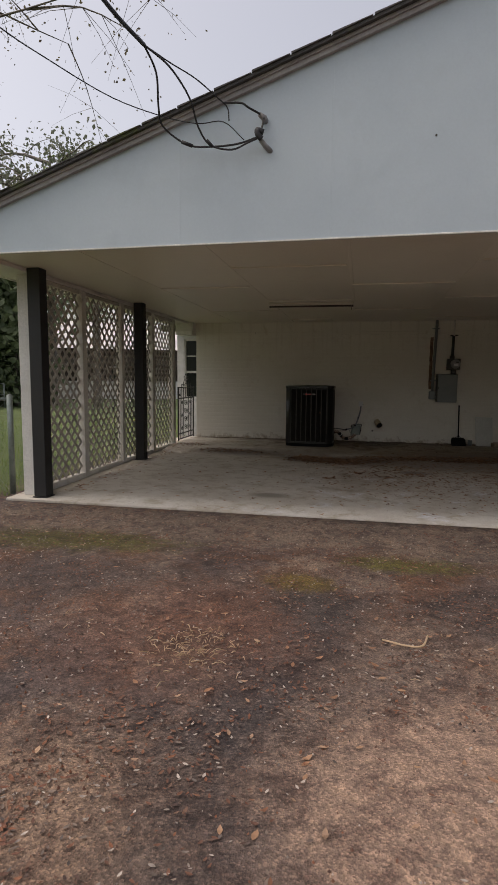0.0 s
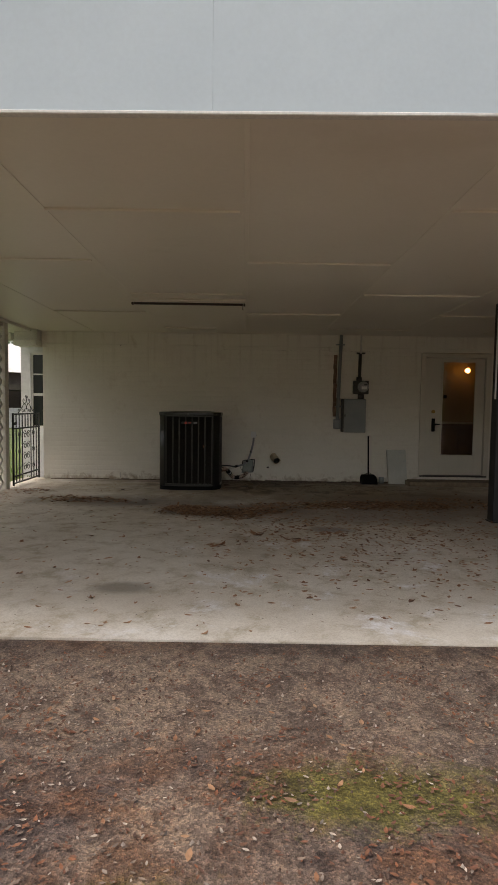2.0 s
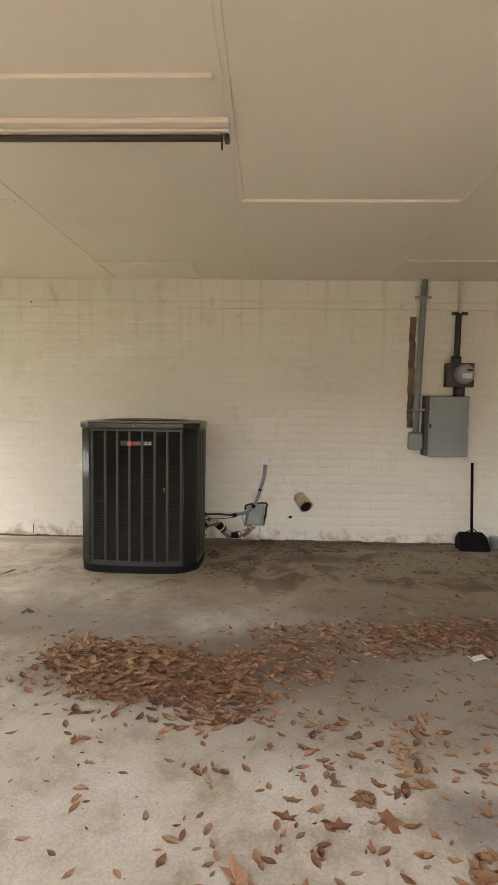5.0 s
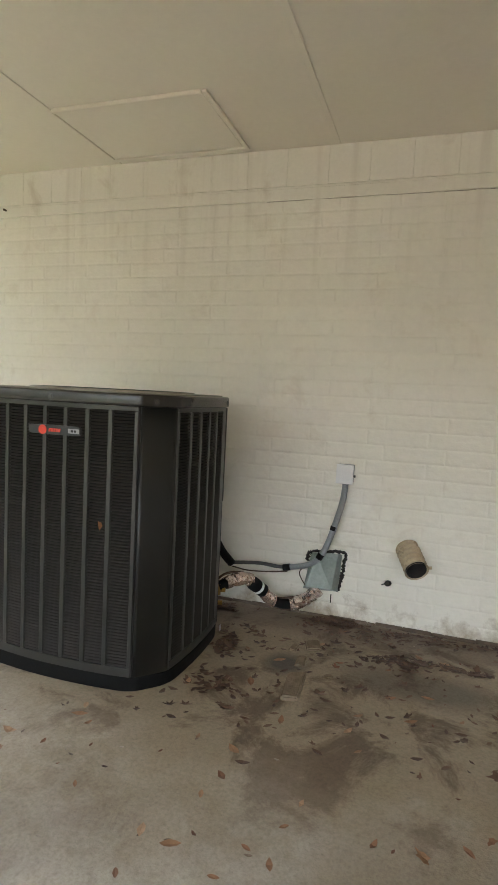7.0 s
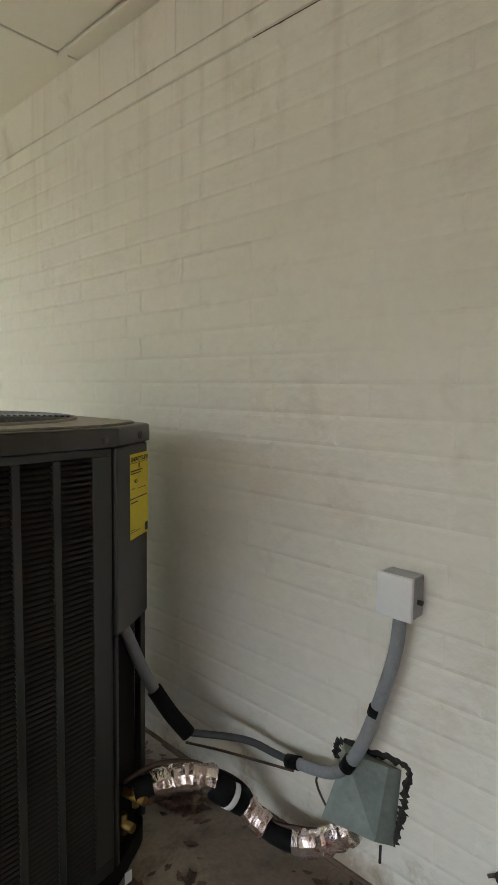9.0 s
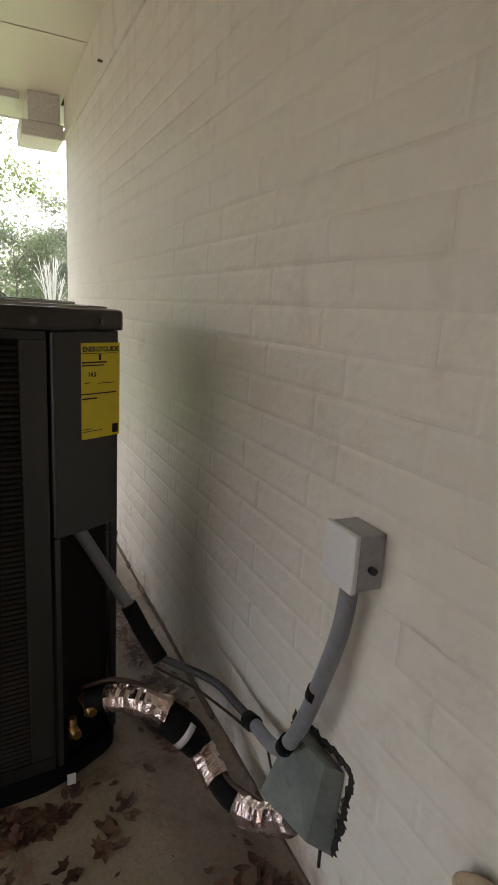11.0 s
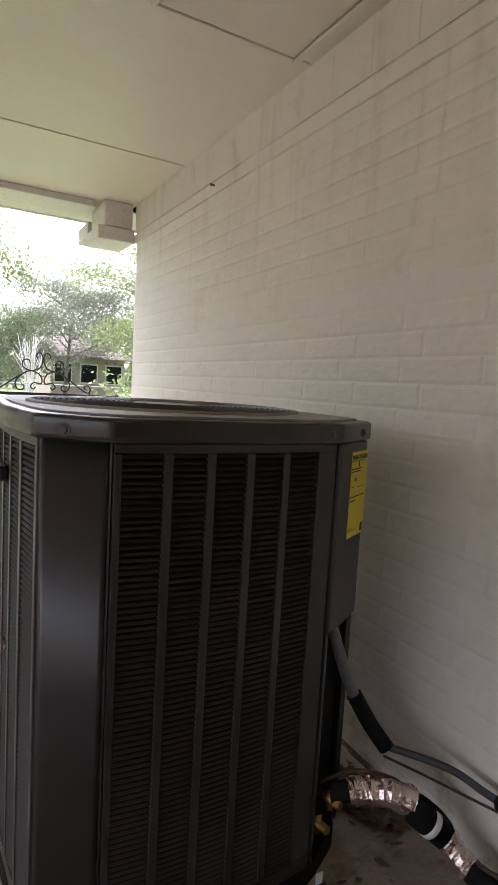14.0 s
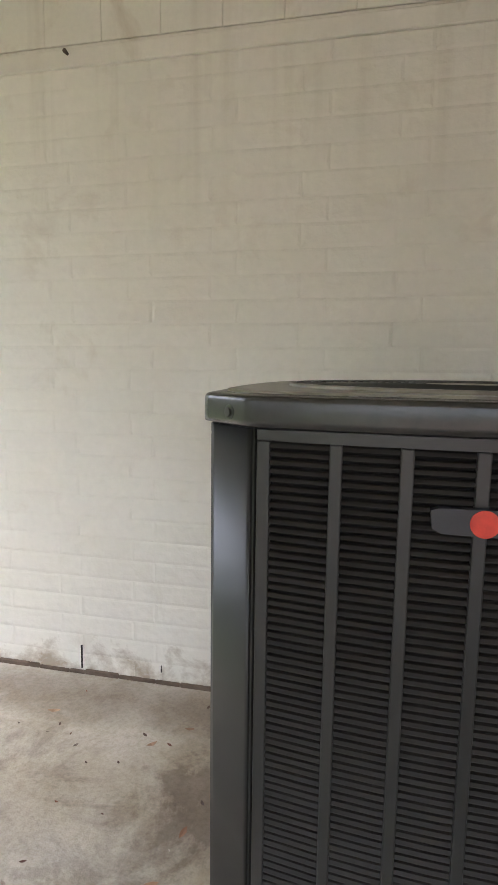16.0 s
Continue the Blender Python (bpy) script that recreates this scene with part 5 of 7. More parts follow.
def conduit_run():
    c = thing("flexible_conduit", "grey flexible conduit looping from the wall box to the air conditioner", "conduit", at=(-0.5, 11.025, 0.25))
    part("hose", add_tube(bmesh.new(), smooth_path([(-0.245, 11.037, 0.742), (-0.255, 11.033, 0.63), (-0.292, 11.02, 0.48), (-0.318, 11.012, 0.40), (-0.345, 11.006, 0.345)], 8), 0.0155, 12), M_CONDUIT, c)
    part("hose", add_tube(bmesh.new(), smooth_path([(-0.342, 11.006, 0.350), (-0.37, 11.008, 0.318), (-0.42, 11.015, 0.288), (-0.515, 11.023, 0.262)], 8), 0.0145, 12), M_CONDUIT, c)
    part("hose", add_tube(bmesh.new(), smooth_path([(-0.505, 11.023, 0.262), (-0.57, 11.015, 0.262), (-0.66, 10.985, 0.275), (-0.785, 10.882, 0.288)], 8), 0.0095, 10), M_CONDUITDARK, c)
    part("sleeve", add_tube(bmesh.new(), smooth_path([(-0.772, 10.89, 0.283), (-0.808, 10.858, 0.34), (-0.838, 10.825, 0.41)], 6), 0.021, 12), M_RUBBER, c, "black taped sleeve")
    part("hose", add_tube(bmesh.new(), smooth_path([(-0.838, 10.826, 0.405), (-0.828, 10.77, 0.51), (-0.805, 10.705, 0.63), (-0.80, 10.68, 0.655)], 6), 0.0155, 12), M_CONDUIT, c)
    for q0, q1, r in (((-0.338, 11.007, 0.362), (-0.352, 11.006, 0.336), 0.0175), ((-0.498, 11.023, 0.267), (-0.535, 11.021, 0.257), 0.0175), ((-0.287, 11.022, 0.506), (-0.292, 11.020, 0.486), 0.0165)):
        part("clamp", add_tube(bmesh.new(), [q0, q1], r, 12), M_RUBBER, c)
    part("thin_wire", add_tube(bmesh.new(), smooth_path([(-0.43, 11.025, 0.28), (-0.45, 11.030, 0.24), (-0.425, 11.035, 0.19), (-0.40, 11.045, 0.165)], 6), 0.003, 6), M_COPPER, c)
    part("thin_wire", add_tube(bmesh.new(), smooth_path([(-0.76, 10.87, 0.275), (-0.70, 10.950, 0.24), (-0.60, 10.995, 0.235), (-0.51, 11.015, 0.245)], 6), 0.0035, 6), M_COPPER, c)
    c.location += Vector((-0.008, 0, 0.022))
    # the white wall box
    b = thing("disconnect_box", "small white switch box on the painted brick wall", "electrical box", at=(-0.245, WALL_Y, 0.74))
    part("cover", add_box(bmesh.new(), -0.300, -0.216, 11.010, 11.020, 0.747, 0.843, 0.003, 2), M_WHITEPLASTIC, b)
    part("body", add_box(bmesh.new(), -0.297, -0.219, 11.020, WALL_Y - 0.0005, 0.749, 0.841, 0.002), M_BADGEGREY, b)
    part("screw", add_tube(bmesh.new(), [(-0.220, 11.045, 0.785), (-0.209, 11.045, 0.785)], 0.006, 8), M_DARKMETAL, b)


def sheet_metal_cover():
    g = thing("pipe_cover", "bent galvanised sheet cover over the pipe hole in the wall", "cover", at=(-0.31, WALL_Y, 0.26))
    bm = bmesh.new()
    tl, bl, br, tr, wtr, wbr, wtl, wbl = [bm.verts.new(q) for q in ((-0.36, 11.03, 0.352), (-0.397, 10.993, 0.188), (-0.274, 11.030, 0.178), (-0.252, 11.036, 0.365), (-0.236, 11.0675, 0.351), (-0.247, 11.0675, 0.160), (-0.39, 11.0675, 0.346), (-0.425, 11.0675, 0.150))]
    for q in ((tl, bl, br, tr), (tr, br, wbr, wtr), (tl, tr, wtr, wtl), (tl, wtl, wbl, bl), (bl, wbl, wbr, br)):
        bm.faces.new(q)
    ob = part("hood", bm, M_GALV, g)
    so = ob.modifiers.new("thickness", "SOLIDIFY")
    so.thickness = 0.002
    bm = bmesh.new()
    rnd = random.Random(12)
    rim = smooth_path([(-0.425, 0, 0.30), (-0.412, 0, 0.350), (-0.33, 0, 0.368), (-0.216, 0, 0.372), (-0.214, 0, 0.29), (-0.222, 0, 0.22), (-0.240, 0, 0.155)], 11)
    band = []
    for k, q in enumerate(rim):
        d = (rim[min(k + 1, len(rim) - 1)] - rim[max(k - 1, 0)]).normalized()
        o = Vector((d.z, 0, -d.x)) * -1
        w = rnd.uniform(0.018, 0.034)
        band.append([bm.verts.new(Vector((0, WALL_Y + e, 0)) + q - o * s) for s, e in ((rnd.uniform(-0.008, 0.004), 0.002), (w * 0.5, -0.006), (w, 0.002))])
    for a, b in zip(band, band[1:]):
        for k in range(2):
            bm.faces.new((a[k], b[k], b[k + 1], a[k + 1]))
    part("foam_gap", bm, M_CAULK, g, "black crumbling foam round the cover")
    part("drip_mark", add_box(bmesh.new(), -0.282, -0.277, WALL_Y - 0.005, WALL_Y, 0.095, 0.140), M_CAULK, g)
    g.location += Vector((-0.016, 0, 0.024))


def drain_pipe():
    p = thing("drain_pipe", "short ribbed tan drain pipe jutting from the wall", "pipe", at=(0.06, WALL_Y, 0.455))
    a, b = Vector((0.062, 11.078, 0.445)), Vector((0.118, 10.945, 0.376))
    n = 34
    pts = [a + (b - a) * k / n for k in range(n + 1)]
    rs = [0.053 + 0.0045 * math.sin(k * 2 * math.pi / 6.5) for k in range(n + 1)]
    part("outer_wall", add_tube(bmesh.new(), pts, rs, 28, False), M_PVC, p)
    inner = [a + (b - a) * k for k in (0.3, 1.0)]
    part("inner_wall", add_tube(bmesh.new(), inner, 0.047, 28, False), M_CAULK, p, "dark inside of the pipe")
    bm = bmesh.new()
    add_tube(bm, [b, b + (b - a).normalized() * 0.0015], 0.0505, 28, False)
    part("rim", bm, M_PVC, p)
    part("stop", add_tube(bmesh.new(), [a + (b - a) * 0.30, a + (b - a) * 0.31], 0.0465, 24), M_CAULK, p)
    part("screw", add_tube(bmesh.new(), [(0.165, 10.99, 0.385), (0.185, 10.992, 0.387)], 0.008, 8), M_PVC, p)
    p.location += Vector((-0.003, 0, 0.008))
    h = thing("wall_hole", "small dark hole with a broken plug in the brick wall", "hole", at=(0.011, WALL_Y, 0.25))
    part("plug", add_tube(bmesh.new(), [(0.011, WALL_Y + 0.004, 0.252), (0.004, WALL_Y - 0.022, 0.256)], 0.014, 10), M_CAULK, h)
    part("nail", add_tube(bmesh.new(), [(0.0, WALL_Y, 0.25), (-0.022, WALL_Y - 0.02, 0.246)], 0.004, 6), M_DARKMETAL, h)
    h.location += Vector((-0.024, 0, 0.014))


def wall_electrics():
    y = WALL_Y
    p = thing("breaker_panel", "grey metal electric panel mounted on the brick wall", "electric panel", at=(1.33, y, 0.86))
    part("body", add_box(bmesh.new(), 1.135, 1.515, y - 0.105, y - 0.0005, 0.858, 1.382, 0.006), M_DARKMETAL, p, "dark weathered panel body")
    part("door", add_box(bmesh.new(), 1.165, 1.513, y - 0.120, y - 0.106, 0.852, 1.378, 0.006, 2), M_GREYMETAL, p)
    part("latch", add_box(bmesh.new(), 1.172, 1.190, y - 0.127, y - 0.1205, 1.10, 1.14, 0.002), M_DARKMETAL, p)
    m = thing("electric_meter", "round glass electric meter in a dark square box", "electric meter", at=(1.44, y, 1.46))
    part("box", add_box(bmesh.new(), 1.315, 1.555, y - 0.09, y - 0.0005, 1.462, 1.672, 0.008, 2), M_DARKMETAL, m)
    part("collar", add_tube(bmesh.new(), [(1.462, y - 0.0905, 1.575), (1.462, y - 0.115, 1.575)], 0.088, 28), M_GREYMETAL, m)
    part("dial", add_tube(bmesh.new(), [(1.462, y - 0.1155, 1.575), (1.462, y - 0.150, 1.575), (1.462, y - 0.165, 1.575)], [0.080, 0.078, 0.066], 28), M_BADGEGREY, m)
    part("face_plate", add_box(bmesh.new(), 1.425, 1.505, y - 0.1685, y - 0.1655, 1.535, 1.58, 0.001), M_WHITEPLASTIC, m)
    part("display", add_box(bmesh.new(), 1.465, 1.515, y - 0.1685, y - 0.1655, 1.598, 1.614, 0.001), M_INK, m)
    part("nipple", add_tube(bmesh.new(), [(1.44, y - 0.05, 1.462), (1.44, y - 0.05, 1.3825)], 0.05, 14), M_DARKMETAL, m)
    mast = thing("meter_riser", "dark riser pipe between the meter and the ceiling", "pipe", at=(1.415, y, 1.67))
    part("riser", add_tube(bmesh.new(), [(1.41, y - 0.045, 1.672), (1.415, y - 0.045, 2.10)], 0.026, 14), M_DARKMETAL, mast)
    part("coupling", add_tube(bmesh.new(), [(1.405, y - 0.045, 1.672), (1.407, y - 0.045, 1.73)], 0.044, 14), M_DARKMETAL, mast)
    part("upper_pipe", add_tube(bmesh.new(), [(1.425, y - 0.045, 2.10), (1.425, y - 0.045, CEIL_Z - 0.002)], 0.014, 10), M_TRIM, mast, "thin pale upper pipe")
    part("strap", add_box(bmesh.new(), 1.36, 1.50, y - 0.03, y - 0.0125, 2.095, 2.12, 0.003), M_DARKMETAL, mast)
    c = thing("service_conduit", "thick grey service conduit running down from the ceiling", "conduit", at=(1.09, y, 0.9))
    part("pipe", add_tube(bmesh.new(), [(1.072, y - 0.055, 1.04), (1.085, y - 0.055, 1.6), (1.108, y - 0.055, CEIL_Z - 0.002)], 0.027, 16), M_GREYMETAL, c)
    part("elbow_box", add_box(bmesh.new(), 1.012, 1.13, y - 0.09, y - 0.01, 0.905, 1.06, 0.014, 2), M_GREYMETAL, c)
    part("stub", add_tube(bmesh.new(), [(1.12, y - 0.05, 0.945), (1.16, y - 0.05, 0.945)], 0.03, 12), M_GREYMETAL, c)
    for z in (1.25, 2.22):
        part("strap", add_box(bmesh.new(), 1.02, 1.16, y - 0.093, y - 0.0885, z, z + 0.02), M_GREYMETAL, c)


def loose_by_wall():
    y = 10.945
    z = floor_height(y)
    d = thing("dustpan", "black long handled lobby dustpan standing by the wall", "dustpan", at=(1.58, y, z))
    bm = bmesh.new()
    prof = [(0.0, 0.0), (0.0, 0.10), (0.03, 0.145), (0.075, 0.15), (0.16, 0.02), (0.165, 0.0)]
    ends = [[bm.verts.new((x, y + 0.06 - o, z + 0.002 + h * s)) for o, h in prof] for x, s in ((1.455, 0.82), (1.475, 1.0), (1.66, 1.0), (1.705, 0.7))]
    for a, b in zip(ends, ends[1:]):
        for k in range(len(prof)):
            j = (k + 1) % len(prof)
            bm.faces.new((a[k], b[k], b[j], a[j]))
    bm.faces.new(ends[0][::-1])
    bm.faces.new(ends[-1])
    part("pan", bm, M_RUBBER, d)
    part("handle", add_tube(bmesh.new(), [(1.575, y + 0.0, z + 0.14), (1.568, y + 0.04, z + 0.76)], 0.0125, 10), M_RUBBER, d)
    part("wire_bail", add_tube(bmesh.new(), smooth_path([(1.465, y + 0.02, z + 0.05), (1.49, y - 0.01, z + 0.13), (1.575, y - 0.012, z + 0.175), (1.62, y - 0.01, z + 0.15), (1.69, y + 0.02, z + 0.06)], 6), 0.005, 6), M_RUBBER, d)
    can = thing("small_can", "small grey metal can on the slab beside the dustpan", "can", at=(1.80, 11.005, floor_height(11.005)))
    part("body", add_tube(bmesh.new(), [(1.80, 11.010, 0.041), (1.80, 11.010, 0.14)], 0.04, 16), M_GREYMETAL, can)
    bm = bmesh.new()
    v = [bm.verts.new(q) for q in ((1.895, 10.925, 0.041), (2.195, 10.925, 0.041), (2.185, 11.047, 0.575), (1.878, 11.047, 0.58), (1.895, 10.941, 0.041), (2.195, 10.941, 0.041), (2.185, 11.063, 0.575), (1.878, 11.063, 0.58))]
    for q in ((0, 1, 2, 3), (4, 7, 6, 5), (0, 4, 5, 1), (1, 5, 6, 2), (2, 6, 7, 3), (3, 7, 4, 0)):
        bm.faces.new([v[k] for k in q])
    tagged(mesh_ob("leaning_board", bm, M_WOODBRD), "pale painted board leaning against the brick wall", "board")
    # worn and broken bricks half sunk in the dirt
    for plan, top, lab in ((((-0.322, 10.203), (-0.256, 10.222), (-0.272, 10.436), (-0.344, 10.402)), 0.060, "worn dusty brick lying on the slab"),
                           (((-0.322, 10.640), (-0.258, 10.676), (-0.286, 10.763), (-0.350, 10.732)), 0.053, "square tan brick end bedded in dirt"),
                           (((-0.398, 10.615), (-0.366, 10.622), (-0.362, 10.690), (-0.392, 10.692)), 0.048, "small pale brick sliver in the dirt"),
                           (((-0.338, 10.480), (-0.296, 10.492), (-0.302, 10.590), (-0.344, 10.585)), 0.049, "chipped tan brick strip in the dirt"),
                           (((-0.205, 10.43), (-0.165, 10.44), (-0.170, 10.475), (-0.208, 10.47)), 0.048, "small chipped brick fragment on the slab")):
        bm = bmesh.new()
        lo = [bm.verts.new((x, y, REAR_Z - 0.004)) for x, y in plan]
        cx, cy = sum(q[0] for q in plan) / 4, sum(q[1] for q in plan) / 4
        hi = [bm.verts.new((cx + (x - cx) * 0.94, cy + (y - cy) * 0.96, top - 0.003 * (k % 2))) for k, (x, y) in enumerate(plan)]
        bm.faces.new(lo[::-1])
        bm.faces.new(hi)
        for k in range(4):
            bm.faces.new((lo[k], lo[(k + 1) % 4], hi[(k + 1) % 4], hi[k]))
        bmesh.ops.bevel(bm, geom=list(bm.edges), offset=0.006, segments=2, affect="EDGES")
        tagged(mesh_ob("loose_brick", bm, M_DUSTBRICK), lab, "brick", "broken bricks")
    bm = bmesh.new()
    for i in range(6):
        a = i * 1.047
        bm.verts.new((0.85 + 0.055 * math.cos(a), 8.815 + 0.028 * math.sin(a), 0.012 + 0.018 * (i % 2)))
    bm.faces.new(bm.verts[:])
    bmesh.ops.triangulate(bm, faces=bm.faces[:])
    ob = mesh_ob("paper_scrap", bm, M_PAPER)
    ob.modifiers.new("thickness", "SOLIDIFY").thickness = 0.002
    tagged(ob, "crumpled white paper scrap on the slab", "paper")


def strip_light():
    x0, x1, y = -1.655, -0.405, 8.33
    s = thing("strip_light", "white ceiling strip light with a dark brown tube, switched off", "ceiling light", at=((x0 + x1) / 2, y, CEIL_Z))
    part("housing", add_box(bmesh.new(), x0, x1, y - 0.10, y + 0.06, CEIL_Z - 0.022, CEIL_Z - 0.0005, 0.006), M_CEIL, s)
    part("reflector", add_box(bmesh.new(), x0 + 0.004, x1 - 0.004, y - 0.055, y + 0.035, CEIL_Z - 0.033, CEIL_Z - 0.0225, 0.006), M_CEIL, s)
    part("tube", add_tube(bmesh.new(), [(x0 + 0.03, y - 0.015, CEIL_Z - 0.045), (x1 - 0.03, y - 0.015, CEIL_Z - 0.045)], 0.0135, 12), M_TUBE, s, "dark brown tube")
    for x in (x0 + 0.004, x1 - 0.024):
        part("socket", add_box(bmesh.new(), x, x + 0.02, y - 0.035, y + 0.005, CEIL_Z - 0.062, CEIL_Z - 0.0335, 0.004), M_TUBE, s)
    part("pull_bead", add_tube(bmesh.new(), [(x1 - 0.03, y - 0.06, CEIL_Z - 0.05), (x1 - 0.03, y - 0.06, CEIL_Z - 0.11)], 0.004, 6), M_TUBE, s)
    n = mesh_ob("wall_nail", add_tube(bmesh.new(), [(-2.376, WALL_Y - 0.004, 2.176), (-2.376, WALL_Y - 0.032, 2.178)], [0.004, 0.007], 8), M_WALLBROWN)
    tagged(n, "rusty nail in the frieze board", "nail")


def service_cables():
    w = thing("service_bracket", "two stubby metal cable anchors on the gable with a black clevis", "bracket", at=(-1.02, 4.39, 3.05))
    part("anchor", add_tube(bmesh.new(), [(-1.008, 4.389, 3.035), (-1.05, 4.33, 3.065), (-1.085, 4.295, 3.10)], [0.022, 0.02, 0.018], 10), M_ANCHOR, w)
    part("clevis", add_tube(bmesh.new(), smooth_path([(-1.075, 4.28, 3.10), (-1.10, 4.27, 3.13), (-1.105, 4.275, 3.165), (-1.06, 4.285, 3.15)], 4), 0.022, 10), M_CABLE, w)
    part("upper_anchor", add_tube(bmesh.new(), [(-1.06, 4.389, 3.262), (-1.062, 4.33, 3.272), (-1.095, 4.29, 3.285)], [0.026, 0.024, 0.018], 10), M_ANCHOR, w)
    part("link", add_tube(bmesh.new(), smooth_path([(-1.062, 4.31, 3.265), (-1.07, 4.30, 3.21), (-1.085, 4.285, 3.16)], 4), 0.008, 6), M_DARKMETAL, w)

    def cable(pts, r, label, seg=8):
        tagged(mesh_ob("overhead_cable", add_tube(bmesh.new(), smooth_path(pts, 5), r, seg), M_CABLE), label, "cable", "service cables")

    cable([(-2.9, -14.0, 7.4), (-2.6, -6.0, 5.6), (-2.2, 0.5, 3.95), (-1.93, 2.6, 3.60), (-1.885, 3.35, 3.575), (-1.848, 3.85, 3.615)], 0.014, "thick black twisted service cable sagging from the sky")
    cable([(-1.85, 3.83, 3.62), (-1.799, 3.95, 3.478), (-1.82, 4.05, 3.292), (-1.822, 4.15, 3.193), (-1.664, 4.25, 3.089), (-1.489, 4.27, 3.068), (-1.267, 4.28, 3.077), (-1.097, 4.28, 3.119)], 0.0075, "black service wire drooping to the gable anchor")
    cable([(-1.85, 3.84, 3.615), (-1.695, 3.95, 3.507), (-1.577, 4.05, 3.331), (-1.542, 4.15, 3.172), (-1.464, 4.22, 3.06), (-1.303, 4.26, 3.031), (-1.177, 4.28, 3.083), (-1.088, 4.28, 3.114)], 0.0075, "black service wire looping to the gable anchor")
    cable([(-1.84, 3.85, 3.61), (-1.694, 3.95, 3.537), (-1.534, 4.05, 3.465), (-1.387, 4.15, 3.362), (-1.325, 4.2, 3.311), (-1.312, 4.2, 3.217)], 0.005, "thin dark bare neutral wire")
    cable([(-1.36, 4.19, 3.345), (-1.30, 4.2, 3.345), (-1.211, 4.2, 3.334), (-1.163, 4.22, 3.307), (-1.085, 4.29, 3.285)], 0.008, "short dark tie wire at the upper anchor")
    cable([(-3.6, -12.0, 6.2), (-2.9, -3.0, 4.0), (-2.45, 1.0, 3.12), (-2.30, 2.6, 3.17), (-2.317, 3.4, 3.319), (-2.114, 3.9, 3.307), (-1.812, 4.15, 3.262), (-1.557, 4.2, 3.215), (-1.368, 4.25, 3.234), (-1.213, 4.29, 3.107)], 0.004, "thin dark communication wire")
    for q0, q1 in (((-1.70, 4.235, 3.105), (-1.62, 4.258, 3.078)), ((-1.49, 4.20, 3.09), (-1.45, 4.227, 3.048))):
        tagged(mesh_ob("cable_splice", add_tube(bmesh.new(), [q0, q1], 0.014, 10), M_CABLE), "black splice sleeve on the service wire", "splice", "cable splices")


def chain_link_fence():
    y, x1, x0 = 5.42, -4.10, -10.0
    f = thing("chain_link_fence", "galvanised chain link fence beside the carport", "fence", at=(x1, y, -0.07))
    for x in (x1, -6.6, -9.1):
        part("post", add_tube(bmesh.new(), [(x, y, -0.05), (x, y, 1.06), (x, y, 1.075)], [0.033, 0.033, 0.012], 12), M_GALV, f)
    part("top_rail", add_tube(bmesh.new(), [(x0, y, 1.02), (x1, y, 1.02)], 0.02, 10), M_GALV, f)
    bm = bmesh.new()
    for s in (1, -1):
        c = x0
        while c < x1 + 1.05:
            p0, p1 = (c, 0.0), (c - 1.0, 1.0)
            if s < 0:
                p0, p1 = (c - 1.0, 0.0), (c, 1.0)
            q0, q1 = Vector((p0[0], y, p0[1])), Vector((p1[0], y, p1[1]))
            if min(q0.x, q1.x) >= x0 and max(q0.x, q1.x) <= x1:
                add_tube(bm, [q0, q1], 0.002, 3, False)
            c += 0.075
    tagged(part("wire_mesh", bm, M_GALV, f), kind="stuff")
    g = thing("lawn_fence", "low wire fence running across the lawn", "fence", at=(-15.0, 12.0, -0.045))
    for k in range(7):
        part("post", add_tube(bmesh.new(), [(-15.0, 3.0 + 3 * k, -0.05), (-15.0, 3.0 + 3 * k, 1.0)], 0.03, 8), M_GALV, g)
    for z in (0.5, 0.97):
        part("rail", add_tube(bmesh.new(), [(-15.0, 3.0, z), (-15.0, 21.0, z)], 0.016, 6), M_GALV, g)


# ---- planting and distance ----
def leaf_quads(centres, size, rng, droop=0.0):
    """Small folded leaves, each an island of two triangles."""
    n = len(centres)
    d = rng.normal(size=(n, 3))
    d[:, 2] -= droop
    d /= np.linalg.norm(d, axis=1)[:, None]
    u = np.cross(d, rng.normal(size=(n, 3)))
    u /= np.linalg.norm(u, axis=1)[:, None] + 1e-9
    s = size * rng.uniform(0.6, 1.3, n)[:, None]
    v = np.stack([centres, centres + d * s * 0.5 + u * s * 0.32, centres + d * s, centres + d * s * 0.5 - u * s * 0.32], 1).reshape(-1, 3)
    f = np.arange(4 * n).reshape(n, 4)
    return v, f


